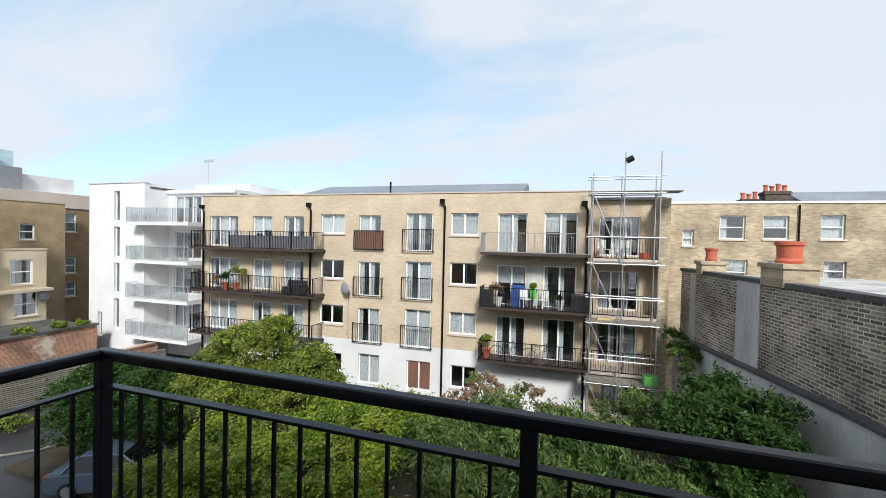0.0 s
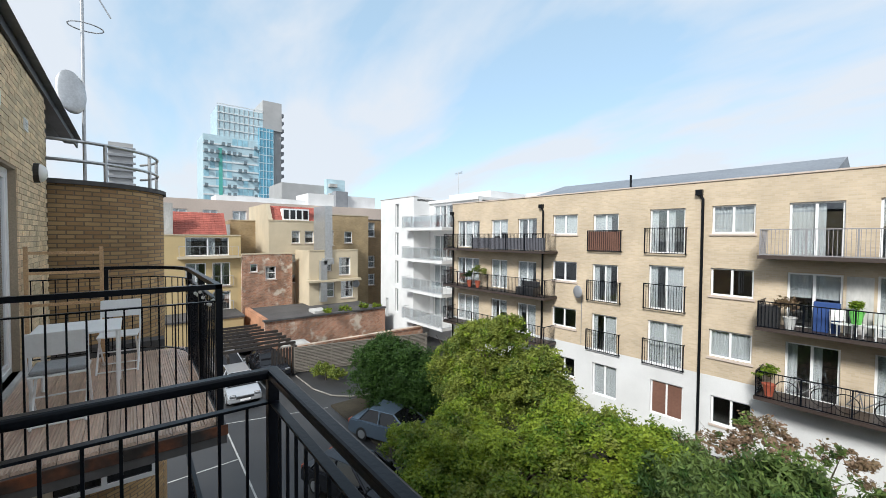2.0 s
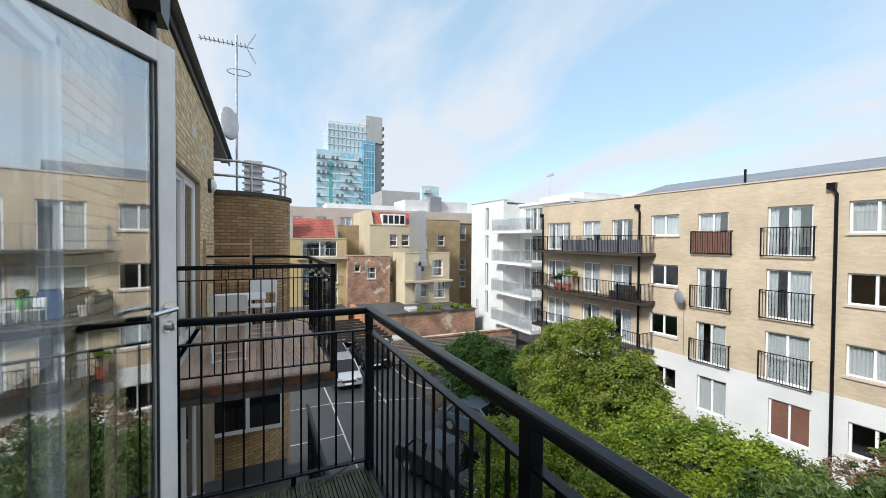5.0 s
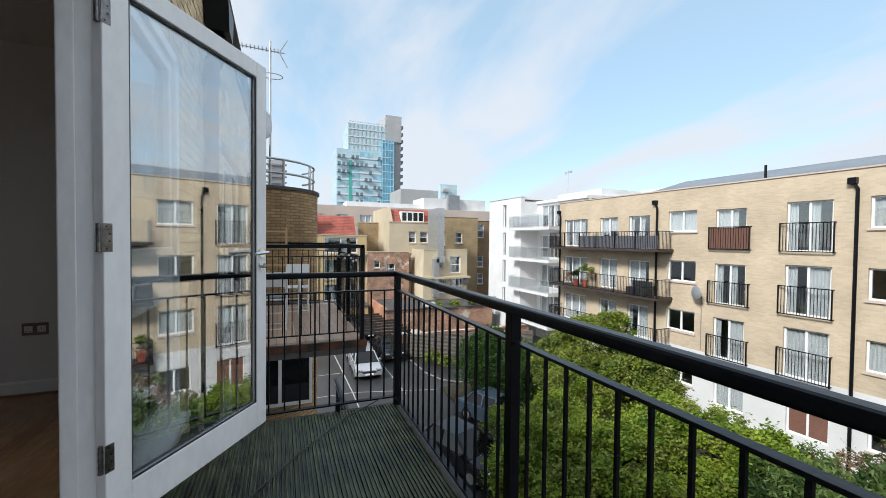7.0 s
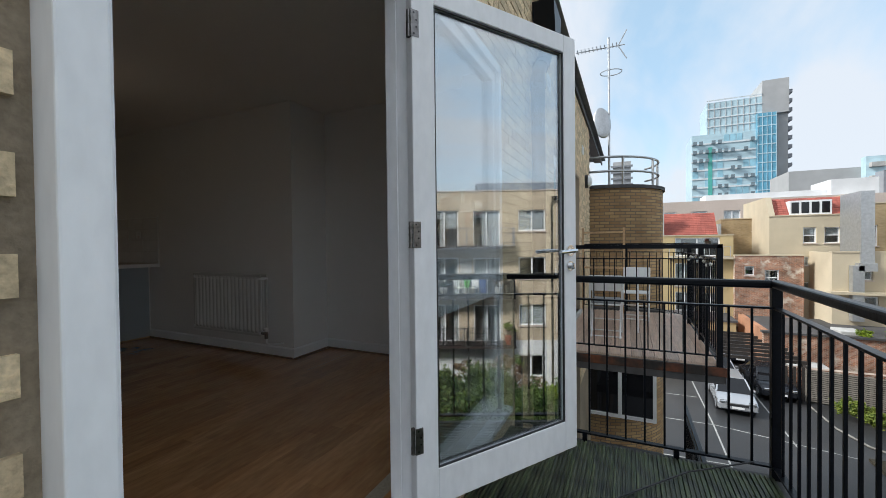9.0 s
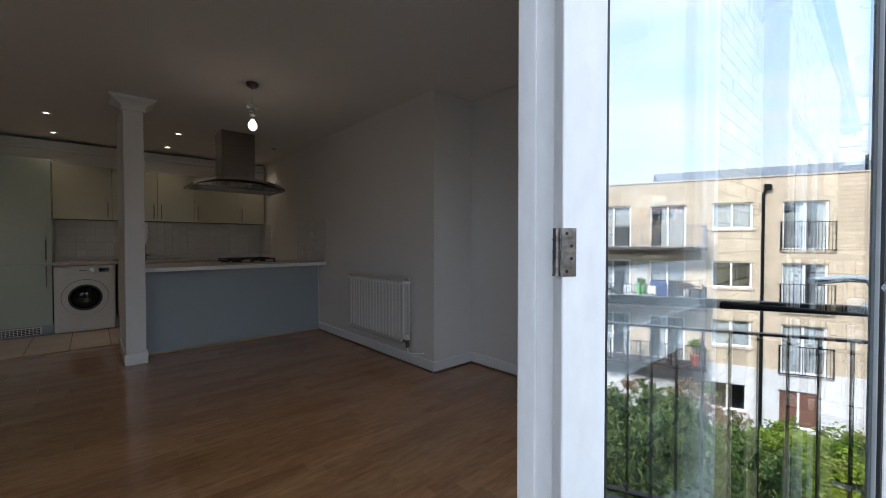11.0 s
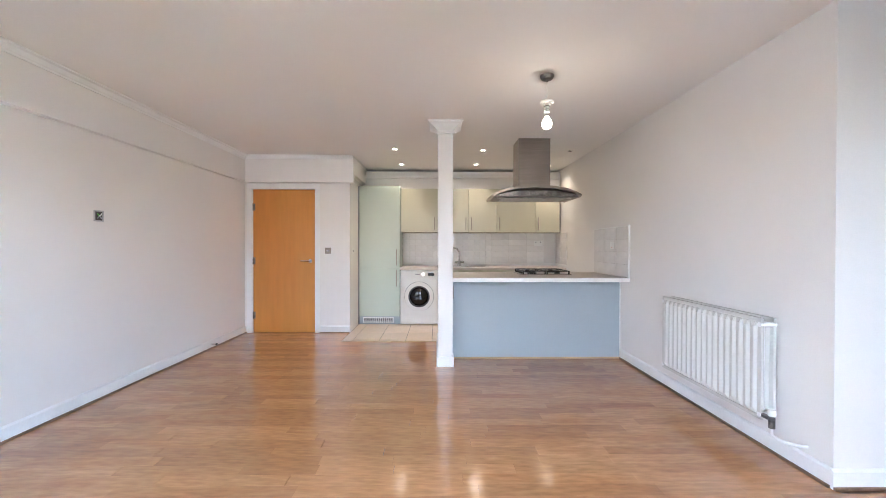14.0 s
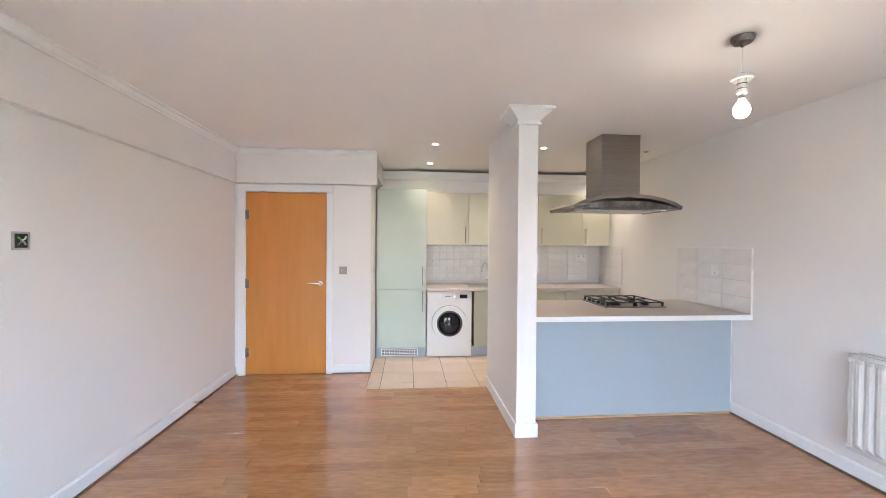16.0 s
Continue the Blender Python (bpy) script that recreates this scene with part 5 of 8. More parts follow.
bmesh.ops.create_uvsphere(b, u_segments=16, v_segments=10, radius=0.13, matrix=Matrix.Translation((0, 0.05, 0)) @ Matrix.Diagonal((1, 0.7, 1, 1)))
part("globe", b, PLASTIC, wl, smooth=True)
part("base", rod(bmn(), (0, 0, 0), (0, 0.06, 0), 0.14, 20), DARK_PLASTIC, wl)

# ---- turret ----
TC = (-8.85, 0.0)
tur = thing("turret", "round yellow brick stair turret with a metal rail on top", "turret", pose(TC[0], TC[1], 0))
part("wall", lathe(bmn(), [(1.55, GROUND), (1.55, 2.36)], n=48), TURRET_BRICK, tur, smooth=True)
part("coping", lathe(bmn(), [(1.50, 2.36), (1.60, 2.36), (1.60, 2.44), (1.50, 2.44)], n=48), FELT, tur, "dark coping ring")
for z in (2.78, 3.12):
    part("rail", tube(bmn(), [(1.45 * math.cos(a), 1.45 * math.sin(a), z) for a in np.linspace(-1.5, 2.2, 28)], 0.028, 8), GALV, tur, smooth=True)
for a in (-0.9, -0.2, 0.45, 1.1, 1.7):
    part("post", rod(bmn(), (1.45 * math.cos(a), 1.45 * math.sin(a), 2.4), (1.45 * math.cos(a), 1.45 * math.sin(a), 3.13), 0.03, 8), GALV, tur)
tw = part("window", panel(bmn(), -0.75, 0.75, -3.0, -0.75, 0.0, 0.10, [(-0.68, -0.04, -2.93, -0.85), (0.04, 0.68, -2.93, -0.85)]), GLOSS_WHITE, tur, "white framed glazed door of the stair")
tw.matrix_basis = pose(1.62, 0.55, 0, 0, 0, -90)
for x0, x1 in ((-0.68, -0.04), (0.04, 0.68)):
    part("pane", box(bmn(), x0, 0.04, -2.93, x1, 0.05, -0.85), DARK_GLASS, tw)
part("lintel", box(bmn(), 1.40, -0.35, -0.74, 1.75, 1.45, -0.45), FELT, tur, "dark lintel over the stair door")
setting("wall_link", box(bmn(), -10.6, -7.0, GROUND, -7.1, -0.5, EAVE), OCHRE_BRICK, "yellow brick wall behind the turret", "wall")
mast = thing("aerial_mast", "galvanised mast with a television aerial and satellite dish", "aerial", pose(-8.3, 0.30, 2.40))
part("pole", rod(bmn(), (0, 0, 0), (0, 0, 3.95), 0.028, 10), GALV, mast)
b = rod(bmn(), (0.0, -0.80, 3.72), (0.0, 0.38, 3.70), 0.016, 6)
for k in range(11):
    rod(b, (-0.13, -0.76 + k * 0.095, 3.73), (0.13, -0.76 + k * 0.095, 3.73), 0.012, 6)
for s in (-1, 1):
    rod(b, (0.0, 0.22, 3.70), (0, 0.42, 3.70 + s * 0.36), 0.014, 6)
part("aerial", b, GALV, mast, "comb-shaped television aerial")
part("ring_aerial", tube(bmn(), [(0.26 * math.cos(a) * 0.8, 0.05 + 0.26 * math.sin(a), 3.05) for a in np.linspace(0, 6.283, 20)], 0.012, 6), GALV, mast)
b = bmn()
bmesh.ops.create_uvsphere(b, u_segments=24, v_segments=12, radius=0.42, matrix=Matrix.Translation((0.12, -0.16, 1.75)) @ Matrix.Rotation(radians(28), 4, "Z") @ Matrix.Rotation(radians(-10), 4, "Y") @ Matrix.Diagonal((0.16, 0.55, 1, 1)))
rod(b, (0, 0, 1.6), (0.1, -0.14, 1.7), 0.03, 8)
part("satellite_dish", b, GALV, mast, "pale grey satellite dish", smooth=True)

# ---- next door's balcony furniture ----
WHITE_FRAME = paint("white_powder_coat", (0.86, 0.86, 0.85), 0.4, grain=40, vary=0.03)
CUSHION = paint("grey_cushion", (0.30, 0.30, 0.30), 0.9, grain=60, vary=0.1, bump=0.2)


def folding_chair(m, cushion):
    c = thing("folding_chair", "white metal folding chair with a grey cushion" if cushion else "white metal folding chair", "chair", m, "balcony chairs")
    for y in (-0.20, 0.20):
        part("leg", tube(bmn(), [(-0.22, y, 0.0), (0.16, y, 0.50), (0.24, y, 0.84)], 0.011, 8), WHITE_FRAME, c, smooth=True)
        part("leg", tube(bmn(), [(0.22, y * 0.9, 0.0), (-0.18, y * 0.9, 0.44)], 0.011, 8), WHITE_FRAME, c, smooth=True)
    for x, z in ((-0.20, 0.02), (0.20, 0.02), (0.0, 0.22)):
        part("stretcher", rod(bmn(), (x, -0.2, z), (x, 0.2, z), 0.009, 8), WHITE_FRAME, c)
    part("seat", box(bmn(), -0.20, -0.20, 0.435, 0.18, 0.20, 0.455, 0.008), WHITE_FRAME, c)
    b = box(bmn(), -0.008, -0.20, -0.11, 0.008, 0.20, 0.11, 0.006)
    bmesh.ops.transform(b, matrix=Matrix.Translation((0.215, 0, 0.74)) @ Matrix.Rotation(radians(12), 4, "Y"), verts=b.verts)
    part("backrest", b, WHITE_FRAME, c)
    if cushion:
        part("cushion", box(bmn(), -0.19, -0.19, 0.456, 0.17, 0.19, 0.505, 0.02), CUSHION, c, "grey seat cushion")
    return c


folding_chair(pose(-3.12, 0.46, N_DECK, 0, 0, 0), True)
folding_chair(pose(-4.55, 0.85, N_DECK, 0, 0, 175), False)
tb = thing("garden_table", "small white metal garden table", "table", pose(-3.72, 0.54, N_DECK))
part("tabletop", box(bmn(), -0.35, -0.35, 0.70, 0.35, 0.35, 0.725, 0.006), WHITE_FRAME, tb)
for x in (-0.32, 0.32):
    for y in (-0.32, 0.32):
        part("leg", rod(bmn(), (x, y, 0), (x, y, 0.70), 0.014, 10), WHITE_FRAME, tb)
rack = thing("plant_rack", "bare wooden slatted rack against the wall", "rack", pose(-5.0, 0.25, N_DECK))
for y in (-0.28, 0.42):
    part("upright", box(bmn(), -0.02, y - 0.02, 0, 0.02, y + 0.02, 1.55), PALE_WOOD, rack)
for z in (1.20, 1.45, 0.8):
    part("slat", box(bmn(), -0.012, -0.26, z, 0.012, 0.40, z + 0.035), PALE_WOOD, rack)
lights = thing("string_lights", "string of small white bulbs along the railing", "lights", pose(0, 0, 0))
pts = [(NX1 - 0.1 - 0.022 * k * 5, NY1 - 0.03, 0.93 - 0.09 * abs(math.sin(k * 0.42))) for k in range(20)]
part("cable", tube(bmn(), pts, 0.004, 5), DARK_PLASTIC, lights)
for k in range(0, 20, 2):
    b = bmn()
    bmesh.ops.create_icosphere(b, subdivisions=1, radius=0.022, matrix=Matrix.Translation((pts[k][0], pts[k][1], pts[k][2] - 0.03)))
    part("bulb", b, PLASTIC, lights)
solo("cable", tube(bmn(), [(0.0, 1.40, -0.19), (0.15, 1.05, DECK + 0.012), (0.55, 0.70, DECK + 0.010), (0.9, 0.45, DECK + 0.01), (1.1, 0.3, DECK + 0.01)], 0.005, 6), DARK_PLASTIC, "thin dark cable lying across the decking", "cable")

# one storey down: a table under a dark cover and a plant by the rail
cover = thing("covered_table", "garden table under a dark tarpaulin cover", "table", pose(-3.6, 0.75, N_DECK - 2.75))
part("cover", prism(bmn(), [(-0.62, 0.0), (0.62, 0.0), (0.56, 0.70), (0.50, 0.76), (-0.50, 0.76), (-0.56, 0.70)], "y", -0.45, 0.45), DARK_PLASTIC, cover)

# ---- trees and shrubs ----
def foliage(seed, blobs, leaves, size, squash=0.8, droop=0.0, gather=58, slim=0.28):
    """Leaves in clumps over a set of blobs (x, y, z, radius): one mesh of small bent leaf blades."""
    g = np.random.default_rng(seed)
    lobes = []
    for x, y, z, r in blobs:
        lobes.append((x, y, z, r * 0.62))
        for _ in range(15 if r > 0.65 else 3):
            v = g.normal(size=3)
            v /= np.linalg.norm(v)
            v[2] = abs(v[2]) * 0.9 - 0.25
            q = r * g.uniform(0.26, 0.46)
            lobes.append((x + v[0] * r * 0.72, y + v[1] * r * 0.72, z + v[2] * r * 0.72, q))
    blobs = lobes
    centers = []
    weights = np.array([b_[3] ** 2 for b_ in blobs])
    weights = weights / weights.sum()
    clumps = max(40, leaves // gather)
    pick = g.choice(len(blobs), clumps, p=weights)
    for i in pick:
        x, y, z, r = blobs[i]
        v = g.normal(size=3)
        v /= np.linalg.norm(v)
        if v[2] < -0.35:
            v[2] *= -0.6
        rad_ = r * (0.35 + 0.75 * g.random() ** 0.7)
        centers.append((x + v[0] * rad_, y + v[1] * rad_, z + v[2] * rad_ * squash, r))
    centers = np.array(centers)
    which = g.integers(0, clumps, leaves)
    spread = (0.05 + 0.13 * g.random(clumps))[which]
    pos = centers[which, :3] + g.normal(size=(leaves, 3)) * (spread * centers[which, 3] ** 0.5)[:, None]
    d = g.normal(size=(leaves, 3))
    d[:, 2] = d[:, 2] * 0.5 - droop
    d /= np.linalg.norm(d, axis=1)[:, None]
    up = g.normal(size=(leaves, 3)) * 0.55 + np.array([0, 0, 1.0])
    side_ = np.cross(d, up)
    side_ /= np.linalg.norm(side_, axis=1)[:, None] + 1e-6
    s = size * (0.6 + 0.8 * g.random(leaves))[:, None]
    a, tip = pos - d * s * 0.5, pos + d * s * 0.5
    l, r_ = pos - side_ * s * slim, pos + side_ * s * slim
    co = np.stack([a, l, tip, r_], axis=1).reshape(-1, 3)
    me = bpy.data.meshes.new("crown")
    n = leaves
    me.vertices.add(n * 4)
    me.vertices.foreach_set("co", co.ravel())
    me.loops.add(n * 4)
    me.loops.foreach_set("vertex_index", np.arange(n * 4))
    me.polygons.add(n)
    me.polygons.foreach_set("loop_start", np.arange(0, n * 4, 4))
    me.polygons.foreach_set("loop_total", np.full(n, 4))
    me.update()
    return me


def tree(name, label, base, blobs, leaves, size, material, seed, trunk_r=0.12, droop=0.0, category="tree", accent=None, slim=0.28):
    """A tapered trunk with limbs to each blob of the crown, and its leaves."""
    t = thing(name, label, category, pose(*base))
    local = [(x - base[0], y - base[1], z - base[2], r) for x, y, z, r in blobs]
    g = random.Random(seed)
    cx = sum(v[0] for v in local) / len(local)
    cy = sum(v[1] for v in local) / len(local)
    low = min(v[2] - v[3] * 0.4 for v in local)
    b = bmn()
    fork = Vector((cx * 0.3, cy * 0.3, max(low, 0.6)))
    rod(b, (0, 0, -0.05), fork, trunk_r, 10, trunk_r * 0.75)
    for x, y, z, r in local:
        mid = Vector((fork.x + (x - fork.x) * 0.5 + g.uniform(-0.3, 0.3), fork.y + (y - fork.y) * 0.5 + g.uniform(-0.3, 0.3), fork.z + (z - fork.z) * 0.55))
        rod(b, fork, mid, trunk_r * 0.6, 8, trunk_r * 0.4)
        rod(b, mid, (x, y, z + r * 0.3), trunk_r * 0.4, 8, trunk_r * 0.12)
        for k in range(4):
            q = Vector((x + g.uniform(-r, r) * 0.8, y + g.uniform(-r, r) * 0.8, z + g.uniform(-0.3, 0.7) * r))
            rod(b, mid, q, trunk_r * 0.22, 6, trunk_r * 0.06)
    part("trunk", b, TRUNK, t)
    me = foliage(seed, local, leaves, size, droop=droop, slim=slim)
    me.materials.append(material)
    crown = new("crown", me)
    crown.parent = t
    if accent:
        me2 = foliage(seed + 50, local, leaves // 6, size, droop=droop, slim=slim)
        me2.materials.append(accent)
        c2 = new("crown", me2)
        c2.parent = t
        tagged(c2, "older leaves of another tone")
    return t


tree("tree", "broad green tree in the middle of the yard", (-11.4, 14.3, GROUND),
     [(-11.9, 14.3, -3.3, 1.3), (-10.3, 14.0, -3.1, 1.3), (-9.2, 13.9, -4.1, 1.3), (-13.2, 14.2, -4.6, 1.6), (-8.3, 14.0, -4.8, 1.5), (-11.0, 13.4, -5.2, 1.9), (-13.8, 13.6, -5.9, 1.5), (-9.4, 13.2, -6.0, 1.9), (-10.1, 14.2, -2.5, 0.8), (-8.0, 14.2, -3.6, 0.9), (-7.6, 14.1, -4.6, 0.9)],
     150000, 0.105, LEAF_MID, 11, 0.16, accent=LEAF_BRIGHT)
tree("tree", "low spreading tree with fresh yellow-green leaves", (-6.8, 9.6, GROUND),
     [(-8.6, 9.3, -5.9, 1.4), (-6.9, 9.9, -5.7, 1.3), (-5.0, 10.6, -5.1, 1.1), (-10.6, 9.4, -6.5, 1.1), (-7.4, 8.2, -6.4, 1.5), (-5.2, 8.6, -6.0, 1.6), (-3.3, 11.0, -5.2, 0.9), (-9.4, 10.8, -5.8, 1.3), (-6.0, 11.4, -5.4, 1.1), (-3.9, 9.4, -5.8, 1.3), (-5.6, 11.8, -4.7, 1.2), (-4.2, 12.0, -4.35, 1.2), (-2.9, 12.2, -4.5, 1.0)],
     170000, 0.105, LEAF_BRIGHT, 12, 0.12, accent=LEAF_MID)
tree("shrub", "dense dark clipped ivy bush beside the car park", (-17.6, 12.4, GROUND + 0.1),
     [(-19.0, 12.4, -6.2, 1.7), (-17.6, 12.4, -5.7, 2.0), (-18.2, 12.9, -5.5, 1.7), (-15.9, 12.7, -5.8, 2.0), (-17.4, 11.5, -6.7, 1.9), (-14.6, 12.8, -6.1, 1.8), (-16.6, 12.2, -5.2, 1.4), (-15.2, 11.6, -6.8, 1.7), (-13.8, 11.9, -7.0, 1.5)],
     125000, 0.11, LEAF_DARK, 13, 0.1, category="shrub")
tree("shrub", "dark bamboo-like shrub with drooping leaves", (0.6, 11.2, GROUND),
     [(-1.6, 11.5, -5.0, 1.7), (0.4, 11.6, -4.4, 1.7), (2.3, 11.4, -4.3, 1.7), (-0.4, 10.0, -5.0, 1.7), (1.8, 9.8, -4.9, 1.7), (-3.0, 12.6, -5.6, 1.6), (3.6, 10.4, -4.9, 1.6), (0.6, 8.4, -5.8, 1.6)],
     90000, 0.18, LEAF_OLIVE, 14, 0.08, droop=0.75, slim=0.13, category="shrub", accent=LEAF_DARK)
tree("tree", "dark evergreen tree against the brick wall", (6.0, 13.0, GROUND),
     [(5.9, 13.2, -2.9, 1.1), (6.3, 12.0, -3.0, 1.2), (5.4, 12.6, -3.9, 1.6), (6.1, 11.5, -4.5, 1.1), (4.6, 11.2, -5.6, 1.6), (6.2, 13.6, -5.4, 1.6)],
     76000, 0.13, LEAF_DARK, 15, 0.12, droop=0.4, slim=0.17)
tree("shrub", "reddish shrub in front of the white wall", (-0.6, 16.4, GROUND),
     [(-1.4, 16.4, -4.9, 1.2), (0.3, 16.2, -4.9, 1.1), (-2.6, 16.2, -5.7, 1.2), (1.5, 16.0, -5.6, 1.1), (-0.4, 15.6, -5.9, 1.4)],
     11000, 0.11, LEAF_RUST, 16, 0.07, category="shrub", accent=LEAF_OLIVE)
tree("shrub", "green shrub along the apartment wall", (-3.6, 15.0, GROUND),
     [(-5.4, 15.2, -6.2, 1.2), (-3.6, 15.0, -5.9, 1.3), (3.2, 15.6, -5.6, 1.4), (-1.6, 14.2, -6.0, 1.4), (1.4, 14.0, -5.6, 1.5), (4.2, 17.0, -5.0, 1.2)],
     36000, 0.15, LEAF_OLIVE, 17, 0.07, droop=0.5, slim=0.17, category="shrub")
tree("shrub", "leafy shrub on top of the stained wall", (6.6, 18.6, GROUND), [(6.3, 18.6, -2.9, 0.7), (6.2, 19.6, -2.5, 0.6), (6.2, 17.8, -3.3, 0.6)], 5000, 0.13, LEAF_OLIVE, 18, 0.05, category="shrub")
tree("shrub", "low green shrub at the foot of the fence", (-23.3, 11.0, GROUND), [(-23.5, 11.0, -7.5, 0.8), (-22.4, 11.5, -7.6, 0.7)], 5000, 0.12, LEAF_MID, 19, 0.04, category="shrub")

# ---- buildings at the end of the car park; their local x runs along world +y, they face +x ----
def end_house(x, y0, y1, top, material, name, label, wins=(), depth=9.0, roof=None, bottom=GROUND, bars=True):
    """A house whose front faces the car park. wins: (y0, y1, z0, z1)."""
    h = thing(name, label, "building", pose(x, y0, 0, 0, 0, 90))
    w = y1 - y0
    local = [(a - y0, c - y0, p, q) for a, c, p, q in wins]
    part("wall", panel(bmn(), 0, w, bottom, top, 0, 0.35, local), material, h)
    part("wall", box(bmn(), 0, 0.35, bottom, 0.3, depth, top), material, h)
    part("wall", box(bmn(), w - 0.3, 0.35, bottom, w, depth, top), material, h)
    part("rooms", box(bmn(), 0.3, 1.4, bottom, w - 0.3, 1.5, top - 0.2), ROOM_SHADE, h)
    part("roof", box(bmn(), 0.3, 0.35, top - 0.25, w - 0.3, depth, top - 0.1), roof or FELT, h)
    part("coping", box(bmn(), -0.04, -0.05, top, w + 0.04, 0.4, top + 0.1), CREAM_RENDER if material != BROWN_BRICK else FELT, h)
    for a, c, p, q in local:
        far_window(h, a, c, p, q, 2 if c - a > 1.5 else 1, 0.35, y=0.12, frame_w=0.09)
        if bars and q - p > 1.0:
            part("glazing_bar", box(bmn(), a + 0.09, 0.11, (p + q) / 2 - 0.04, c - 0.09, 0.19, (p + q) / 2 + 0.04), GLOSS_WHITE, h)
    return h


def tiled_slope(parent, x0, x1, y0, z0, y1, z1, rows=12, cols=14):
    """A pitched roof of overlapping tile courses."""
    b = bmn()
    for r in range(rows):
        f0, f1 = r / rows, (r + 1.15) / rows
        a0, a1 = y0 + (y1 - y0) * f0, y0 + (y1 - y0) * f1
        c0, c1 = z0 + (z1 - z0) * f0, z0 + (z1 - z0) * f1
        for k in range(cols):
            u0, u1 = x0 + (x1 - x0) * k / cols + 0.01, x0 + (x1 - x0) * (k + 1) / cols - 0.01
            v = [b.verts.new(p) for p in ((u0, a0, c0 + 0.06), (u1, a0, c0 + 0.06), (u1, a1, c1 + 0.02), (u0, a1, c1 + 0.02), (u0, a0, c0), (u1, a0, c0))]
            b.faces.new((v[0], v[1], v[2], v[3]))
            b.faces.new((v[4], v[5], v[1], v[0]))
    return part("roof_tiles", b, ROOF_TILE, parent, "red clay roof tiles", kind="stuff")


c1 = end_house(-40.0, 3.0, 9.2, 1.5, YELLOW_RENDER, "yellow_house", "yellow rendered house with a red tiled roof and balconies",
               [(4.7, 8.2, -0.35, 1.35), (4.7, 6.3, -3.2, -1.0), (6.8, 8.3, -3.2, -1.0), (4.7, 6.3, -5.5, -3.7), (6.8, 8.3, -5.5, -3.7)], bars=False)
tiled_slope(c1, 0.9, 5.2, 0.9, 1.6, 2.6, 3.7)
part("roof_side", prism(bmn(), [(0.9, 1.5), (2.7, 3.7), (8.5, 3.7), (8.5, 1.5)], "x", 0.95, 5.15), ROOF_TILE, c1)
part("gable", box(bmn(), -1.2, 0.6, 1.5, 0.85, 1.2, 4.4), GREY_RENDER, c1, "grey metal-clad side")
part("gable", box(bmn(), 5.2, 0.9, 1.5, 5.45, 3.0, 2.6), GREY_RENDER, c1)
for z, a, c in ((-0.4, 1.2, 5.9), (-3.2, 1.5, 3.4), (-3.2, 3.7, 5.5), (-5.6, 3.7, 5.5)):
    far_railing(c1, a, c, z, z + 0.95, -0.5 if z > -1 else -0.12, spacing=0.5, material=GALV)
part("balcony", box(bmn(), 1.1, -0.6, -0.6, 6.1, 0.0, -0.4), CREAM_RENDER, c1)
end_house(-39.5, 9.2, 13.9, -0.3, RED_BRICK, "brick_outhouse", "low red brick house with a flat dark roof", [(11.3, 12.3, -2.8, -1.5), (9.9, 10.6, -2.0, -1.2)], depth=6)
end_house(-46.5, 9.4, 14.0, 3.2, OCHRE_BRICK, "ochre_house", "ochre brick house behind the low outhouse", [(12.0, 13.6, -0.2, 1.7), (12.0, 13.8, 1.95, 3.1)], depth=6)
c3 = end_house(-41.0, 12.0, 17.8, 3.1, CREAM_RENDER, "cream_house", "tall cream rendered house with a red mansard roof",
               [(14.3, 15.2, 0.75, 2.1), (15.7, 16.7, 0.75, 2.1), (14.3, 15.3, -1.2, -0.4), (14.3, 15.3, -3.5, -2.6), (16.2, 16.6, -2.4, -0.6)])
tiled_slope(c3, 0.5, 5.6, 0.4, 3.15, 1.6, 4.7, rows=8, cols=16)
part("mansard", prism(bmn(), [(0.42, 3.1), (1.65, 4.7), (8.5, 4.7), (8.5, 3.1)], "x", 0.5, 5.6), ROOF_TILE, c3)
part("gable", prism(bmn(), [(0.0, 3.1), (1.2, 4.9), (8.7, 4.9), (8.7, 3.1)], "x", 0.0, 0.42), CREAM_RENDER, c3)
part("gable", prism(bmn(), [(0.0, 3.1), (1.2, 4.9), (8.7, 4.9), (8.7, 3.1)], "x", 5.5, 5.8), CREAM_RENDER, c3)
dorm = part("dormer", box(bmn(), 1.5, 0.35, 3.2, 4.3, 1.8, 4.45), GLOSS_WHITE, c3, "white dormer window")
for k in range(4):
    part("pane", box(bmn(), 1.62 + k * 0.68, 0.33, 3.35, 2.12 + k * 0.68, 0.345, 4.3), DARK_GLASS, dorm)
end_house(-41.5, 17.8, 23.6, 3.95, OCHRE_BRICK, "brown_house", "ochre brick house with a cream cornice", [(18.3, 19.2, 0.5, 2.2), (20.5, 21.5, 0.75, 2.1)])
end_house(-43.0, 23.5, 27.5, 3.6, BROWN_BRICK, "brown_house", "brown brick house beside the white block", [(24.3, 25.3, 1.5, 3.3), (24.3, 25.3, -2.4, -0.9), (24.3, 25.3, -4.6, -3.2)])
c5 = end_house(-36.8, 14.7, 19.9, 0.05, CREAM_RENDER, "rear_extension", "cream rendered rear extension with french windows",
               [(16.0, 17.0, -2.0, -0.7), (17.8, 19.1, -2.5, -0.65), (16.3, 17.3, -4.7, -3.2), (18.0, 19.4, -4.9, -3.1)], depth=5)
part("ledge", box(bmn(), -0.3, -0.7, -3.05, 5.3, 0.0, -2.85), CREAM_RENDER, c5)
b = box(bmn(), 0.95, -0.6, -5.0, 1.6, -0.05, -0.9)
box(b, 1.3, -0.6, -1.3, 2.3, 4.0, -0.7)
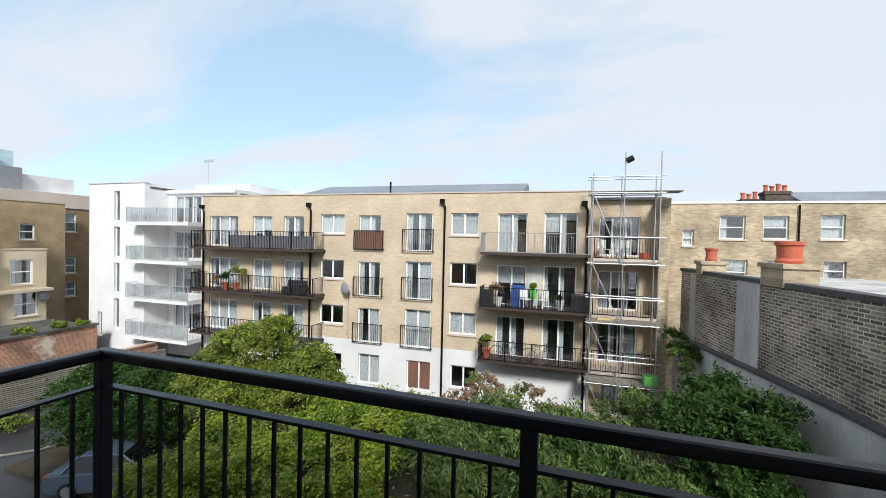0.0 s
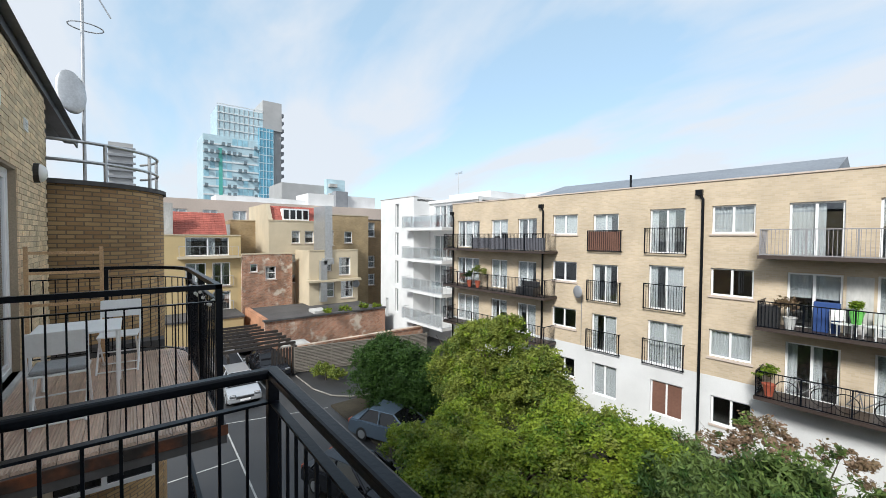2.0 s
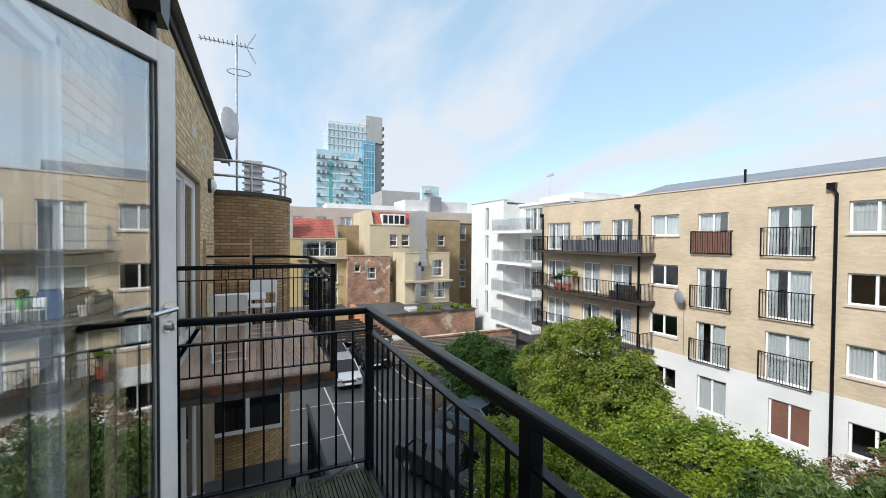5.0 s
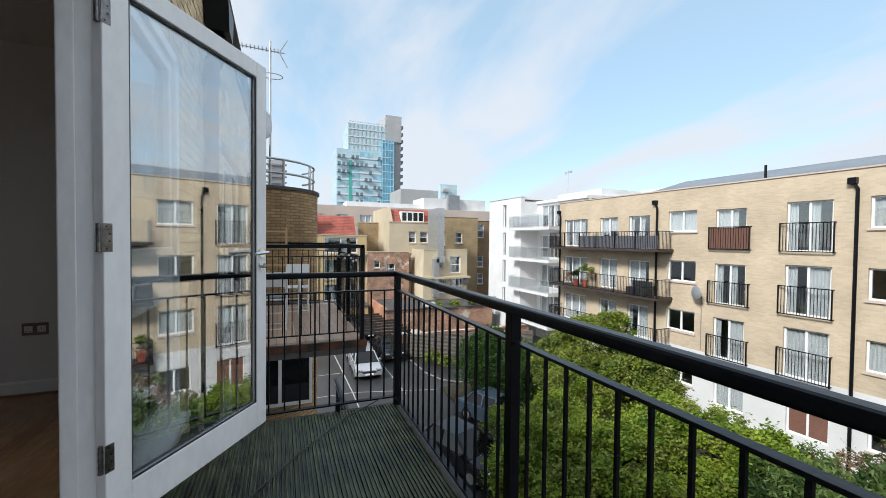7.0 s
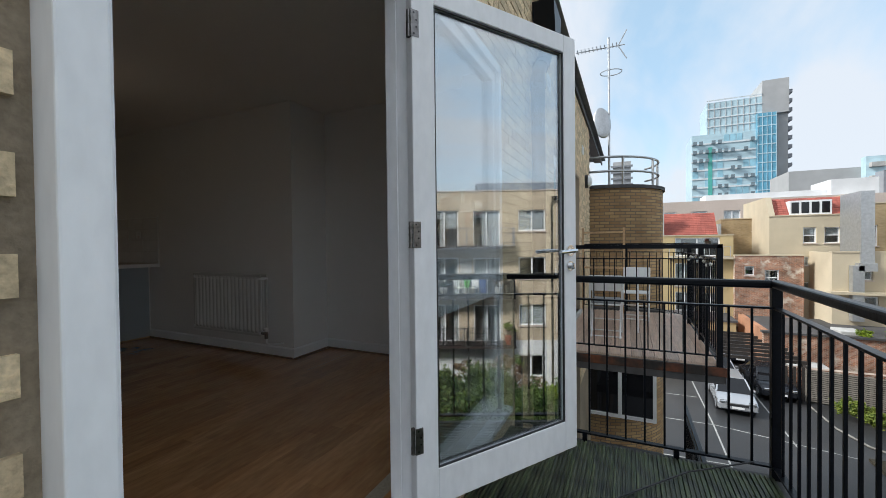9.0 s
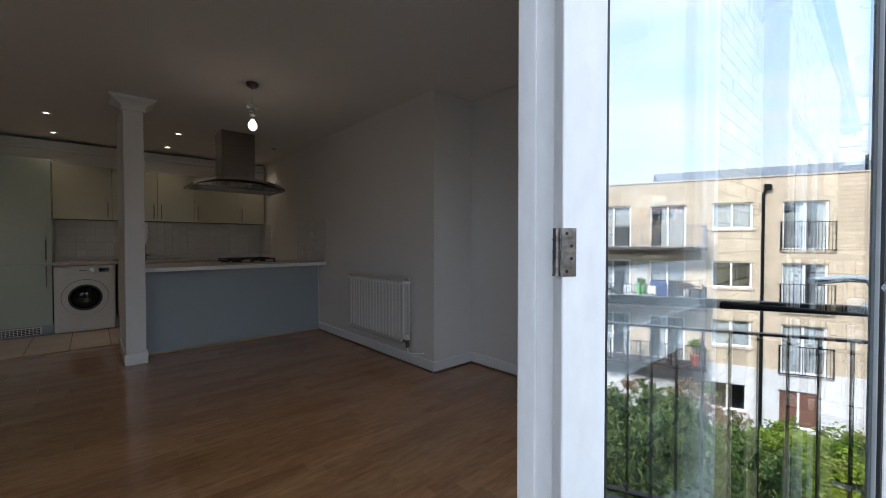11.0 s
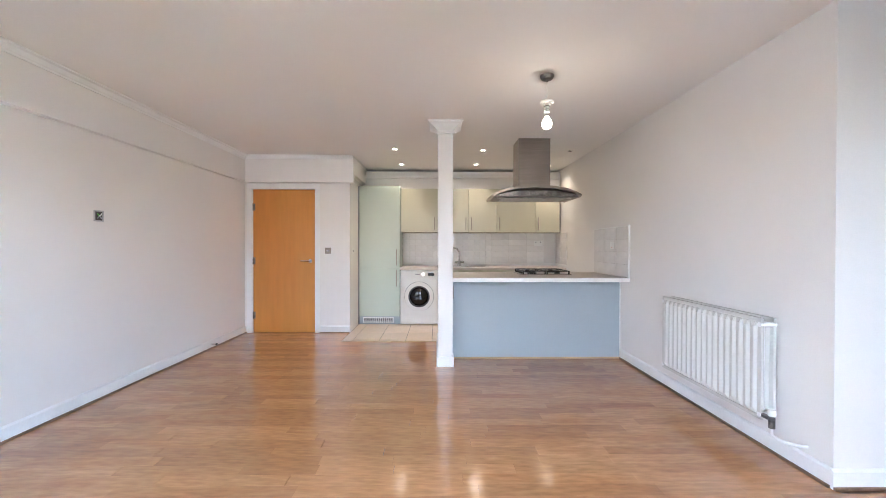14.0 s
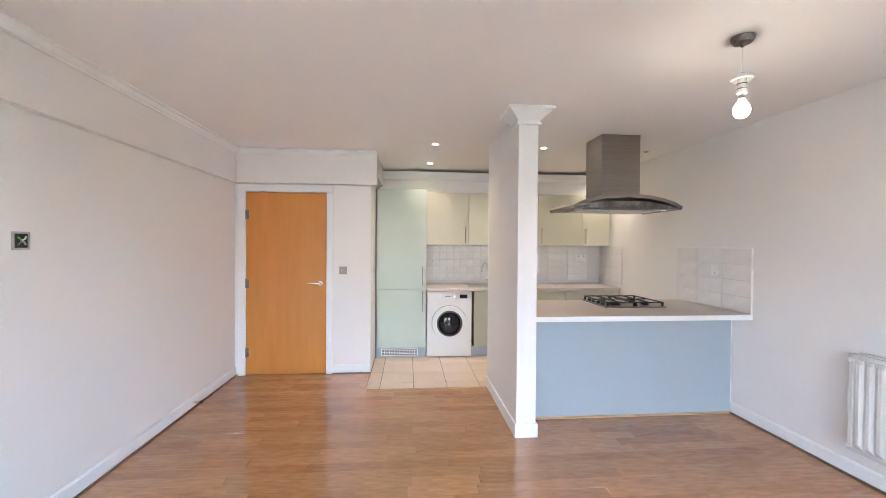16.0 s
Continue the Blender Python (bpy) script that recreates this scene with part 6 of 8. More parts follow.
box(b, 1.55, -0.2, -0.9, 2.3, 3.0, 4.6)
duct = part("duct", b, GALV, c5, "large galvanised ventilation duct")
b = bmn()
bmesh.ops.create_uvsphere(b, u_segments=14, v_segments=8, radius=0.4, matrix=Matrix.Translation((4.95, -0.15, -3.5)) @ Matrix.Diagonal((1, 0.3, 1, 1)))
part("satellite_dish", b, GREY_PLASTIC, c5, smooth=True)

# flat roofs and the worn wall
flat_roof = thing("garage", "low garage with a dark felt roof and worn red brick walls", "building", pose(-31.3, 9.2, 0, 0, 0, 90))
part("wall", box(bmn(), 0, 0, GROUND, 10.9, 0.35, -5.35), RED_BRICK, flat_roof)
part("wall", box(bmn(), 0, 0.35, GROUND, 0.35, 7, -5.2), ORANGE_WALL, flat_roof, "orange painted side wall")
part("roof", box(bmn(), 0.35, 0.35, -5.5, 10.9, 7.5, -5.38), FELT, flat_roof)
part("coping", box(bmn(), -0.1, -0.12, -5.35, 10.95, 0.4, -5.22), FELT, flat_roof)
part("skylight", box(bmn(), 4.4, 1.0, -5.38, 5.6, 2.6, -5.1, 0.03), GREY_RENDER, flat_roof)
cb = thing("garage", "cream rendered garage beside the car park", "building", pose(-36.0, 2.0, 0, 0, 0, 90))
part("wall", box(bmn(), 0, 0, GROUND, 6.6, 4.0, -5.6), YELLOW_RENDER, cb)
part("roof", box(bmn(), -0.1, -0.1, -5.6, 6.7, 4.1, -5.45), FELT, cb)
tree("roof_plants", "row of green plants on the garage roof", (-31.6, 18.0, -5.4), [(-31.8, 14.5, -5.2, 0.5), (-31.8, 16.2, -5.1, 0.6), (-31.8, 18.0, -5.1, 0.6), (-31.8, 19.4, -5.2, 0.5)], 5000, 0.14, LEAF_BRIGHT, 21, 0.02, category="plants")
low = thing("low_wall", "low worn brick wall with a stone top", "wall", pose(-26.3, 9.0, 0, 0, 0, 90))
part("wall", box(bmn(), 0, 0, GROUND, 12, 0.3, -6.45), RED_BRICK, low)
part("coping", box(bmn(), 0, -0.05, -6.45, 12, 0.35, -6.3), RED_BRICK, low)
solo("skip", box(bmn(), -30.5, 10.0, GROUND, -28.2, 12.0, -6.9, 0.05), GREY_RENDER, "pale covered container behind the fence", "container")
fence = thing("fence", "slatted grey timber fence along the yard", "fence", pose(-25.6, 9.7, 0, 0, 0, 78))
for k in range(17):
    part("slat", box(bmn(), 0, 0, GROUND + 0.08 + k * 0.106, 10.0, 0.05, GROUND + 0.145 + k * 0.106), FENCE_WOOD, fence)
part("backing", box(bmn(), 0, 0.06, GROUND, 10.0, 0.08, GROUND + 1.80), PERGOLA, fence, "dark backing boards")
for u in (0.0, 2.5, 5.0, 7.5, 9.9):
    part("post", box(bmn(), u - 0.05, 0.03, GROUND, u + 0.05, 0.13, GROUND + 1.85), FENCE_WOOD, fence)

# pergola of dark beams over the parked cars
per = thing("pergola", "dark timber pergola over the parking bays", "pergola", pose(-34.0, 5.0, 0))
for k in range(8):
    part("beam", box(bmn(), 0.2 + k * 1.05, 0.4, -6.10 + GROUND + 8, 0.32 + k * 1.05, 5.0, -5.92 + GROUND + 8), PERGOLA, per)
for y in (0.6, 4.8):
    part("bearer", box(bmn(), 0, y, -6.28 + GROUND + 8, 8.2, y + 0.12, -6.10 + GROUND + 8), PERGOLA, per)
    for x in (0.2, 4.1, 8.0):
        part("post", box(bmn(), x, y, GROUND, x + 0.14, y + 0.14, -6.28 + GROUND + 8), PERGOLA, per)
screen = thing("screen_fence", "dark upright timber screen at the end of the pergola", "fence", pose(-25.7, 8.2, 0))
for k in range(9):
    part("board", box(bmn(), 0, k * 0.19, GROUND, 0.04, k * 0.19 + 0.13, -6.1), PERGOLA, screen)

# bay markings
marks = thing("bay_markings", "white painted parking bay lines", "road marking", pose(0, 0, GROUND), kind="structure")
for x0, y0, x1, y1 in ((-29.5, 4.4, -20.3, 4.5), (-29.5, 7.4, -19.0, 7.4), (-20.3, 4.5, -19.0, 9.4), (-24.0, 4.3, -24.0, 1.2), (-20.3, 4.5, -20.2, 1.0), (-16.4, 4.4, -16.2, 1.0), (-20.3, 4.5, -12.0, 4.4)):
    d_ = Vector((x1 - x0, y1 - y0, 0))
    n_ = Vector((-d_.y, d_.x, 0)).normalized() * 0.035
    b = bmn()
    b.faces.new([b.verts.new(Vector(p) + s * n_ + Vector((0, 0, 0.006))) for p, s in (((x0, y0, 0), 1), ((x0, y0, 0), -1), ((x1, y1, 0), -1), ((x1, y1, 0), 1))])
    part("line", b, LINE_WHITE, marks)
SIDE_STONE = paint("dirty_kerb_stone", (0.20, 0.19, 0.17), 0.9, grain=12, vary=0.2, stain=2, stain_amount=0.4, bump=0.3)
solo("kerb", tube(bmn(), [(-25.0, 9.6, GROUND + 0.05), (-22.0, 9.7, GROUND + 0.05), (-20.4, 10.2, GROUND + 0.05), (-19.6, 11.0, GROUND + 0.05), (-19.2, 12.2, GROUND + 0.02)], 0.05, 6), SIDE_STONE, "pale stone kerb round the planting bed", "kerb", kind="structure")


def car(m, color, label, estate=False):
    """A parked car along local x, nose towards +x."""
    c = thing("car", label, "car", m, "parked cars")
    L, W = 4.3, 0.85
    side_line = [(-2.15, 0.32), (-2.12, 0.75), (-2.0, 0.92), (-0.9, 0.95), (0.9, 0.92), (1.85, 0.78), (2.12, 0.62), (2.15, 0.32), (1.75, 0.22), (-1.8, 0.22)]
    b = bmn()
    prism(b, side_line, "y", -W, W)
    bmesh.ops.bevel(b, geom=[e for e in b.edges], offset=0.05, segments=2, affect="EDGES")
    part("body", b, color, c, smooth=True)
    back = -1.95 if estate else -1.45
    b = bmn()
    lo = [(back - 0.1, 0.92), (1.15, 0.90)]
    hi = [(back + 0.35, 1.42), (0.30, 1.44)]
    q = [b.verts.new((x, s * w, z)) for (x, z), w in ((lo[0], 0.80), (lo[1], 0.80), (hi[1], 0.60), (hi[0], 0.60)) for s in (-1, 1)]
    for f in ((0, 2, 4, 6), (1, 7, 5, 3), (0, 6, 7, 1), (2, 3, 5, 4), (6, 4, 5, 7), (0, 1, 3, 2)):
        b.faces.new([q[i] for i in f])
    bmesh.ops.recalc_face_normals(b, faces=b.faces[:])
    part("window", b, DARK_GLASS, c, "dark tinted glass")
    part("roof", box(bmn(), back + 0.36, -0.60, 1.415, 0.28, 0.60, 1.455, 0.02), color, c)
    for s in (-1, 1):
        for (x0, z0, w0), (x1, z1, w1) in (((back - 0.1, 0.92, 0.80), (back + 0.35, 1.43, 0.60)), ((1.15, 0.9, 0.80), (0.3, 1.44, 0.60)), ((-0.4, 0.93, 0.81), (-0.45, 1.43, 0.61))):
            part("pillar", rod(bmn(), (x0, s * w0, z0), (x1, s * w1, z1), 0.045, 6), color, c)
    for x in (-1.32, 1.32):
        for s in (-1, 1):
            wheel = part("wheel", rod(bmn(), (x, s * 0.68, 0.31), (x, s * 0.86, 0.31), 0.31, 20), RUBBER, c)
            part("rim", rod(bmn(), (x, s * 0.86, 0.31), (x, s * 0.875, 0.31), 0.20, 14), GALV, wheel)
    for s in (-1, 1):
        part("headlight", box(bmn(), 1.98, s * 0.62 - 0.16, 0.60, 2.13, s * 0.62 + 0.16, 0.74, 0.03), CHROME, c)
        part("tail_light", box(bmn(), -2.14, s * 0.68 - 0.12, 0.62, -2.04, s * 0.68 + 0.12, 0.86, 0.02), TERRACOTTA, c, "red tail light")
        part("mirror", box(bmn(), 0.75, s * 0.90 - 0.08, 0.92, 0.90, s * 0.90 + 0.08, 1.05, 0.03), color, c)
    part("number_plate", box(bmn(), 2.145, -0.26, 0.38, 2.160, 0.26, 0.49), WHITE_FRAME, c)
    part("grille", box(bmn(), 2.10, -0.45, 0.50, 2.14, 0.45, 0.62, 0.01), DARK_PLASTIC, c)
    return c


car(pose(-24.0, 5.9, GROUND, 0, 0, -2), CAR_SILVER, "silver estate car parked in a marked bay", True)
car(pose(-28.6, 6.0, GROUND, 0, 0, 2), CAR_SILVER, "silver hatchback parked under the pergola")
car(pose(-27.0, 8.3, GROUND, 0, 0, 3), CAR_DARK, "black car parked beside the pergola")
car(pose(-34.2, 7.9, GROUND, 0, 0, 4), CAR_DARK, "dark car parked by the cream garage")
car(pose(-13.8, 10.6, GROUND, 0, 0, 25), CAR_BLUE, "blue-grey car parked under the trees")
car(pose(-11.2, 7.4, GROUND, 0, 0, 20), CAR_DARK, "dark car parked in front of the trees")

# ---- distance ----
TOWER_PANE = paint("sky_blue_panes", (0.30, 0.52, 0.62), 0.3, grain=0.4, vary=0.2, stain=0.05, stain_amount=0.2, bump=0.0)
TOWER_WHITE = paint("white_floor_edges", (0.66, 0.70, 0.72), 0.5, grain=0.4, vary=0.05, bump=0.0)
TOWER_GLASS = paint("pale_blue_curtain_wall", (0.47, 0.62, 0.68), 0.3, grain=0.4, vary=0.1, stain=0.05, stain_amount=0.12, bump=0.0, stretch=(1, 1, 3))
TOWER_BLUE = paint("blue_curtain_wall", (0.13, 0.36, 0.50), 0.3, grain=0.4, vary=0.2, stain=0.05, stain_amount=0.2, bump=0.0)
TOWER_STONE = paint("grey_tower_cladding", (0.40, 0.40, 0.40), 0.7, grain=0.4, vary=0.06, stain=0.05, stain_amount=0.08, bump=0.0)
TOWER_DARK = paint("dark_balcony_fronts", (0.17, 0.22, 0.25), 0.5, grain=0.4, vary=0.2)
TEAL = paint("teal_panels", (0.10, 0.42, 0.36), 0.4, grain=0.4, vary=0.1)
tower = thing("tower_block", "tall pale glass tower with stepped top and balconies", "building", pose(-160, 20.9, 0, 0, 0, 90))
part("wall", box(bmn(), 0, 0, GROUND, 20.0, 16, 37.5), TOWER_GLASS, tower, "pale glass front")
part("wall", box(bmn(), 4.6, 1.0, 37.5, 20.0, 16, 48.5), TOWER_GLASS, tower)
part("wall", box(bmn(), 18.2, -0.6, GROUND, 23.5, 15, 42.5), TOWER_BLUE, tower, "blue glass corner")
part("wall", box(bmn(), 20.0, 1.0, 42.5, 27.0, 16, 53.5), TOWER_STONE, tower, "grey clad core")
part("wall", box(bmn(), 23.5, 2.0, GROUND, 27.0, 16, 42.5), TOWER_STONE, tower)
part("panel", box(bmn(), 4.8, -0.25, GROUND, 6.0, 0, 33.0), TEAL, tower, "teal panel strip")
t_rng = random.Random(31)
for z in range(1, 52, 3):
    part("floor_band", box(bmn(), -0.1, -0.22, z, 18.2, 0.0, z + 0.55) if z < 37 else box(bmn(), 4.6, 0.80, z, 20.0, 1.0, z + 0.35), TOWER_WHITE, tower, "white floor band")
    if z < 37:
        dark, blue = bmn(), bmn()
        for k in range(10):
            u = 0.3 + k * 1.8
            roll = t_rng.random()
            if roll < 0.42:
                box(dark, u, -1.1, z, u + 1.1, -0.22, z + 0.25)
                box(dark, u, -1.1, z + 0.25, u + 1.1, -1.0, z + 1.1)
            elif roll < 0.75:
                box(blue, u, -0.12, z + 0.6, u + 1.5, 0.0, z + 2.9)
        part("balcony", dark, TOWER_DARK, tower, kind="stuff")
        part("pane", blue, TOWER_PANE, tower, kind="stuff")
    if z < 50:
        part("balcony", box(bmn(), 27.0, 3.0, z, 28.4, 8.0, z + 1.2), GREY_PLASTIC, tower)
    if z < 42:
        part("floor_band", box(bmn(), 18.3, -0.72, z + 1.2, 23.4, -0.6, z + 1.5), TOWER_GLASS, tower)
for k in range(5):
    part("mullion", box(bmn(), 18.4 + k * 1.2, -0.75, GROUND, 18.55 + k * 1.2, -0.6, 42.4), TOWER_GLASS, tower)
for k in range(9):
    part("mullion", box(bmn(), 5.0 + k * 1.65, 0.85, 37.6, 5.2 + k * 1.65, 1.0, 48.4), TOWER_STONE, tower)
t2 = thing("office_building", "pale grey stepped office building", "building", pose(-120, 36.0, 0, 0, 0, 90))
part("wall", box(bmn(), 0, 0, GROUND, 19, 14, 17.5), TOWER_STONE, t2)
part("wall", box(bmn(), 13, -2, GROUND, 19, 0, 19.5), TOWER_GLASS, t2)
for z in (11, 14, 17):
    part("balcony", box(bmn(), 13.5, -3.2, z, 16, -2, z + 1.0), GREY_RENDER, t2)
t3 = thing("tower_block", "distant grey tower with ribbed balconies", "building", pose(-120, -3.2, 0, 0, 0, 90))
part("wall", box(bmn(), 0, 0, GROUND, 4.6, 6, 23.5), TOWER_STONE, t3)
for k in range(8):
    part("balcony", box(bmn(), -0.5, -0.6, 10 + k * 1.7, 5.1, 0, 10.5 + k * 1.7), GREY_PLASTIC, t3)
t4 = thing("stone_building", "long pale stone building behind the houses", "building", pose(-70, -6.0, 0, 0, 0, 90))
w4 = [(11.5 + 4.2 * k, 13.6 + 4.2 * k, 2.6, 5.6) for k in range(7)]
part("wall", panel(bmn(), 0, 48, GROUND, 7.2, 0, 0.5, w4), PINK_STONE, t4)
part("roof", box(bmn(), 0, 0.5, 6.6, 48, 12, 6.9), WHITE_RENDER, t4)
part("rooms", box(bmn(), 0.3, 1.4, GROUND, 47, 1.5, 6.5), ROOM_SHADE, t4)
for wv in w4:
    far_window(t4, *wv, 2, 0.8, y=0.15, frame_w=0.15)
part("roof_box", box(bmn(), 18, 3, 6.9, 34, 8, 8.3), WHITE_RENDER, t4)
part("roof_box", box(bmn(), 33, 2, 6.9, 47, 9, 9.6), WHITE_RENDER, t4)
part("plant_room", box(bmn(), 38, 1, 6.9, 40.5, 3, 10.3), GREY_PLASTIC, t4)

# ---- balcony clutter of the apartment block ----
POT_WHITE = paint("white_glazed_pot", (0.7, 0.7, 0.68), 0.4)
pot_plant((8.55, -0.8, -1.84), 0.9, LEAF_RUST, 41, POT_WHITE)
pot_plant((11.55, -0.85, -1.84), 0.3, LEAF_OLIVE, 42, POT_WHITE)
pot_plant((10.25, -0.5, -1.40), 0.35, LEAF_BRIGHT, 43, GREEN_BOX)
pot_plant((-7.9, -0.7, -1.95), 1.3, LEAF_MID, 44, TERRACOTTA)
pot_plant((-8.6, -0.8, -1.95), 0.7, LEAF_DARK, 45, TERRACOTTA)
pot_plant((8.0, -0.8, -4.52), 0.9, LEAF_BRIGHT, 46, TERRACOTTA)
solo("table_cloth", box(bmn(), 9.15, -0.55, -1.84, 9.85, -0.35, -0.75, 0.02), BLUE_CLOTH, "blue cloth hung on the balcony", "cloth", B_AT)
solo("side_table", box(box(bmn(), 10.1, -0.65, -1.42, 10.45, -0.35, -1.40), 10.25, -0.52, -1.84, 10.29, -0.48, -1.42), WHITE_FRAME, "small white side table on the balcony", "table", B_AT)
for u_ in (7.85, 12.45):
    solo("storage_box", box(bmn(), u_ - 0.2 * (1 if u_ < 9 else 2), -1.1, -1.84, u_ + 0.4, -0.6, -1.0, 0.03), DARK_PLASTIC, "dark storage box on the balcony", "box", B_AT)
balcony_chair((9.9, -0.8, -1.84), 30, WHITE_FRAME)
balcony_chair((10.7, -0.7, -1.84), -40, WHITE_FRAME)
balcony_chair((-9.6, -0.7, -1.95), 20, BROWN_BOARD)
balcony_chair((-5.7, -0.6, 0.72), 0, DARK_PLASTIC)
balcony_chair((-6.4, -0.6, 0.72), 0, DARK_PLASTIC)
solo("garden_sofa", box(box(bmn(), -4.3, -1.0, -1.95, -3.0, -0.4, -1.5, 0.04), -4.3, -0.45, -1.5, -3.0, -0.3, -1.15, 0.04), DARK_PLASTIC, "dark rattan sofa on the balcony", "sofa", B_AT)
bicycle((9.0, -0.7, -4.52), 5)
bicycle((10.6, -0.8, -4.52), -6)
balcony_chair((13.7, -0.2, 0.75), 60, WHITE_FRAME)
balcony_chair((14.4, -0.2, 0.75), -30, WHITE_FRAME)
solo("plastic_tub", lathe(bmn(), [(0.2, 0), (0.26, 0.3), (0.24, 0.3), (0.19, 0.03)], n=14), TERRACOTTA, "red plastic tub on the balcony", "tub", B_AT @ Matrix.Translation((15.3, -0.3, 0.75)))
solo("yellow_tray", box(bmn(), 13.2, -1.5, 0.64 - 2.70, 13.9, -1.1, 0.74 - 2.70, 0.02), YELLOW_RENDER, "yellow tray lying on the scaffold boards", "tray", B_AT)

# ---- kitchen ----
K_FRONT, K_TOP = -6.385, 0.90


def bar_handle(bm, x, y, z0, z1, out=0.028, r=0.006):
    """An upright bar handle that stands off a door facing +y."""
    rod(bm, (x, y + out, z0), (x, y + out, z1), r, 8)
    for z in (z0 + 0.02, z1 - 0.02):
        rod(bm, (x, y, z), (x, y + out, z), r * 0.8, 8)
    return bm


def cabinet(name, label, x0, x1, z0, z1, y0, y1, doors, group="", color=None):
    """A cabinet facing +y; doors: (x0, x1, z0, z1, handle x, handle z0, handle z1)."""
    c = thing(name, label, "cabinet", pose(x0, y0, z0), group)
    color = color or CABINET
    w, d, h = x1 - x0, y1 - y0, z1 - z0
    part("body", box(bmn(), 0.002, 0, 0, w - 0.002, d - 0.022, h), color, c)
    for dx0, dx1, dz0, dz1, hx, hz0, hz1 in doors:
        leaf_ = part("door", box(bmn(), dx0 - x0 + 0.0015, d - 0.020, dz0 - z0 + 0.0015, dx1 - x0 - 0.0015, d, dz1 - z0 - 0.0015, 0.002), color, c)
        if hz1 > hz0:
            part("handle", bar_handle(bmn(), hx - x0, d, hz0 - z0, hz1 - z0), BRUSHED, leaf_, "brushed steel bar handle", smooth=True)
    return c


cabinet("fridge_cabinet", "tall pale green gloss cabinet with two doors", 2.615, 3.245, 0.13, 2.17, Y_BACK + 0.004, K_FRONT,
        [(2.615, 3.245, 0.13, 0.885, 2.665, 0.60, 0.86), (2.615, 3.245, 0.888, 2.17, 2.665, 0.93, 1.18)])
solo("filler_panel", box(bmn(), 3.247, Y_BACK + 0.004, 0.0, 3.266, K_FRONT - 0.02, 2.17), GREY_PLASTIC, "grey filler strip beside the tall cabinet", "panel")
for x0, x1, hx in ((2.03, 2.615, 2.075), (1.52, 2.03, 1.565), (1.06, 1.52, 1.475), (0.43, 1.06, 1.015), (0.03, 0.43, 0.385)):
    cabinet("wall_cabinet", "gloss wall cabinet with warm lamplight in its colour and a steel bar handle", x0, x1, 1.455, 2.165, Y_BACK + 0.004, -6.63, [(x0, x1, 1.455, 2.165, hx, 1.49, 1.70)], "wall cabinets", CABINET_WARM_LIT)
solo("pelmet", box(box(bmn(), 0.012, Y_BACK + 0.08, 2.166, 3.24, -6.70, 2.455), 0.012, -6.699, 2.335, 3.24, -6.665, 2.375, 0.008), WHITE_WALL, "white boxing above the wall cabinets", "boxing")
for x0, x1, split in ((1.36, 1.99, False), (0.76, 1.36, True), (0.02, 0.76, True)):
    dz = [(x0, x1, 0.13, 0.855, x0 + 0.05, 0.60, 0.82)]
    if split:
        dz = [(x0, x1, 0.13, 0.70, x0 + 0.05, 0.5, 0.66), (x0, x1, 0.703, 0.855, 0, 0, 0)]
    cabinet("base_cabinet", "gloss base cabinet under the worktop with warm lamplight in its colour", x0, x1, 0.13, 0.858, Y_BACK + 0.02, K_FRONT, dz, "base cabinets", CABINET_WARM_LIT)
solo("plinth", box(bmn(), 0.02, K_FRONT - 0.06, 0.002, 2.615, K_FRONT - 0.045, 0.128), PANEL_BLUE, "blue-grey plinth board under the cabinets", "plinth")
pl = thing("plinth", "blue-grey plinth with a slotted vent grille", "plinth", pose(2.615, K_FRONT - 0.045, 0.0))
part("board", box(bmn(), 0.002, -0.015, 0.002, 0.648, 0.0, 0.128), PANEL_BLUE, pl)
grille = part("grille", box(bmn(), 0.10, 0.0, 0.022, 0.575, 0.008, 0.112), PLASTIC, pl, "white slotted vent grille")
for i in range(14):
    for j in range(4):
        part("slot", box(bmn(), 0.115 + i * 0.0325, 0.008, 0.030 + j * 0.0195, 0.139 + i * 0.0325, 0.0088, 0.043 + j * 0.0195), DARK_PLASTIC, grille)
solo("worktop", box(bmn(), 0.012, Y_BACK + 0.012, 0.860, 2.613, K_FRONT + 0.03, 0.898, 0.004), WORKTOP, "pale speckled laminate worktop along the back wall", "worktop")

# washing machine
wm = thing("washing_machine", "white front-loading washing machine under the worktop", "washing machine", pose(2.02, K_FRONT, 0.0))
part("body", box(bmn(), 0, -0.53, 0.012, 0.585, 0, 0.852, 0.008), PLASTIC, wm)
part("drawer", box(bmn(), 0.40, 0.0, 0.745, 0.565, 0.008, 0.835, 0.003), PLASTIC, wm)
part("control_panel", box(bmn(), 0.015, 0.0, 0.742, 0.39, 0.006, 0.838, 0.003), PLASTIC, wm)
part("display", box(bmn(), 0.06, 0.006, 0.765, 0.16, 0.008, 0.815), DARK_GLASS, wm, "dark display")
part("knob", rod(bmn(), (0.23, 0.006, 0.79), (0.23, 0.024, 0.79), 0.026, 20), CHROME, wm, smooth=True)
part("button", box(bmn(), 0.28, 0.006, 0.785, 0.35, 0.008, 0.797), GREY_PLASTIC, wm)


def ring(bm, cx, cz, y0, y1, r0, r1, n=36):
    """A flat ring round the y axis."""
    v = [[bm.verts.new((cx + r * math.cos(6.28319 * k / n), y, cz + r * math.sin(6.28319 * k / n))) for k in range(n)] for r, y in ((r0, y0), (r0, y1), (r1, y1), (r1, y0))]
    for i in range(4):
        for k in range(n):
            bm.faces.new((v[i][k], v[i][(k + 1) % n], v[(i + 1) % 4][(k + 1) % n], v[(i + 1) % 4][k]))
    bmesh.ops.recalc_face_normals(bm, faces=bm.faces[:])
    return bm


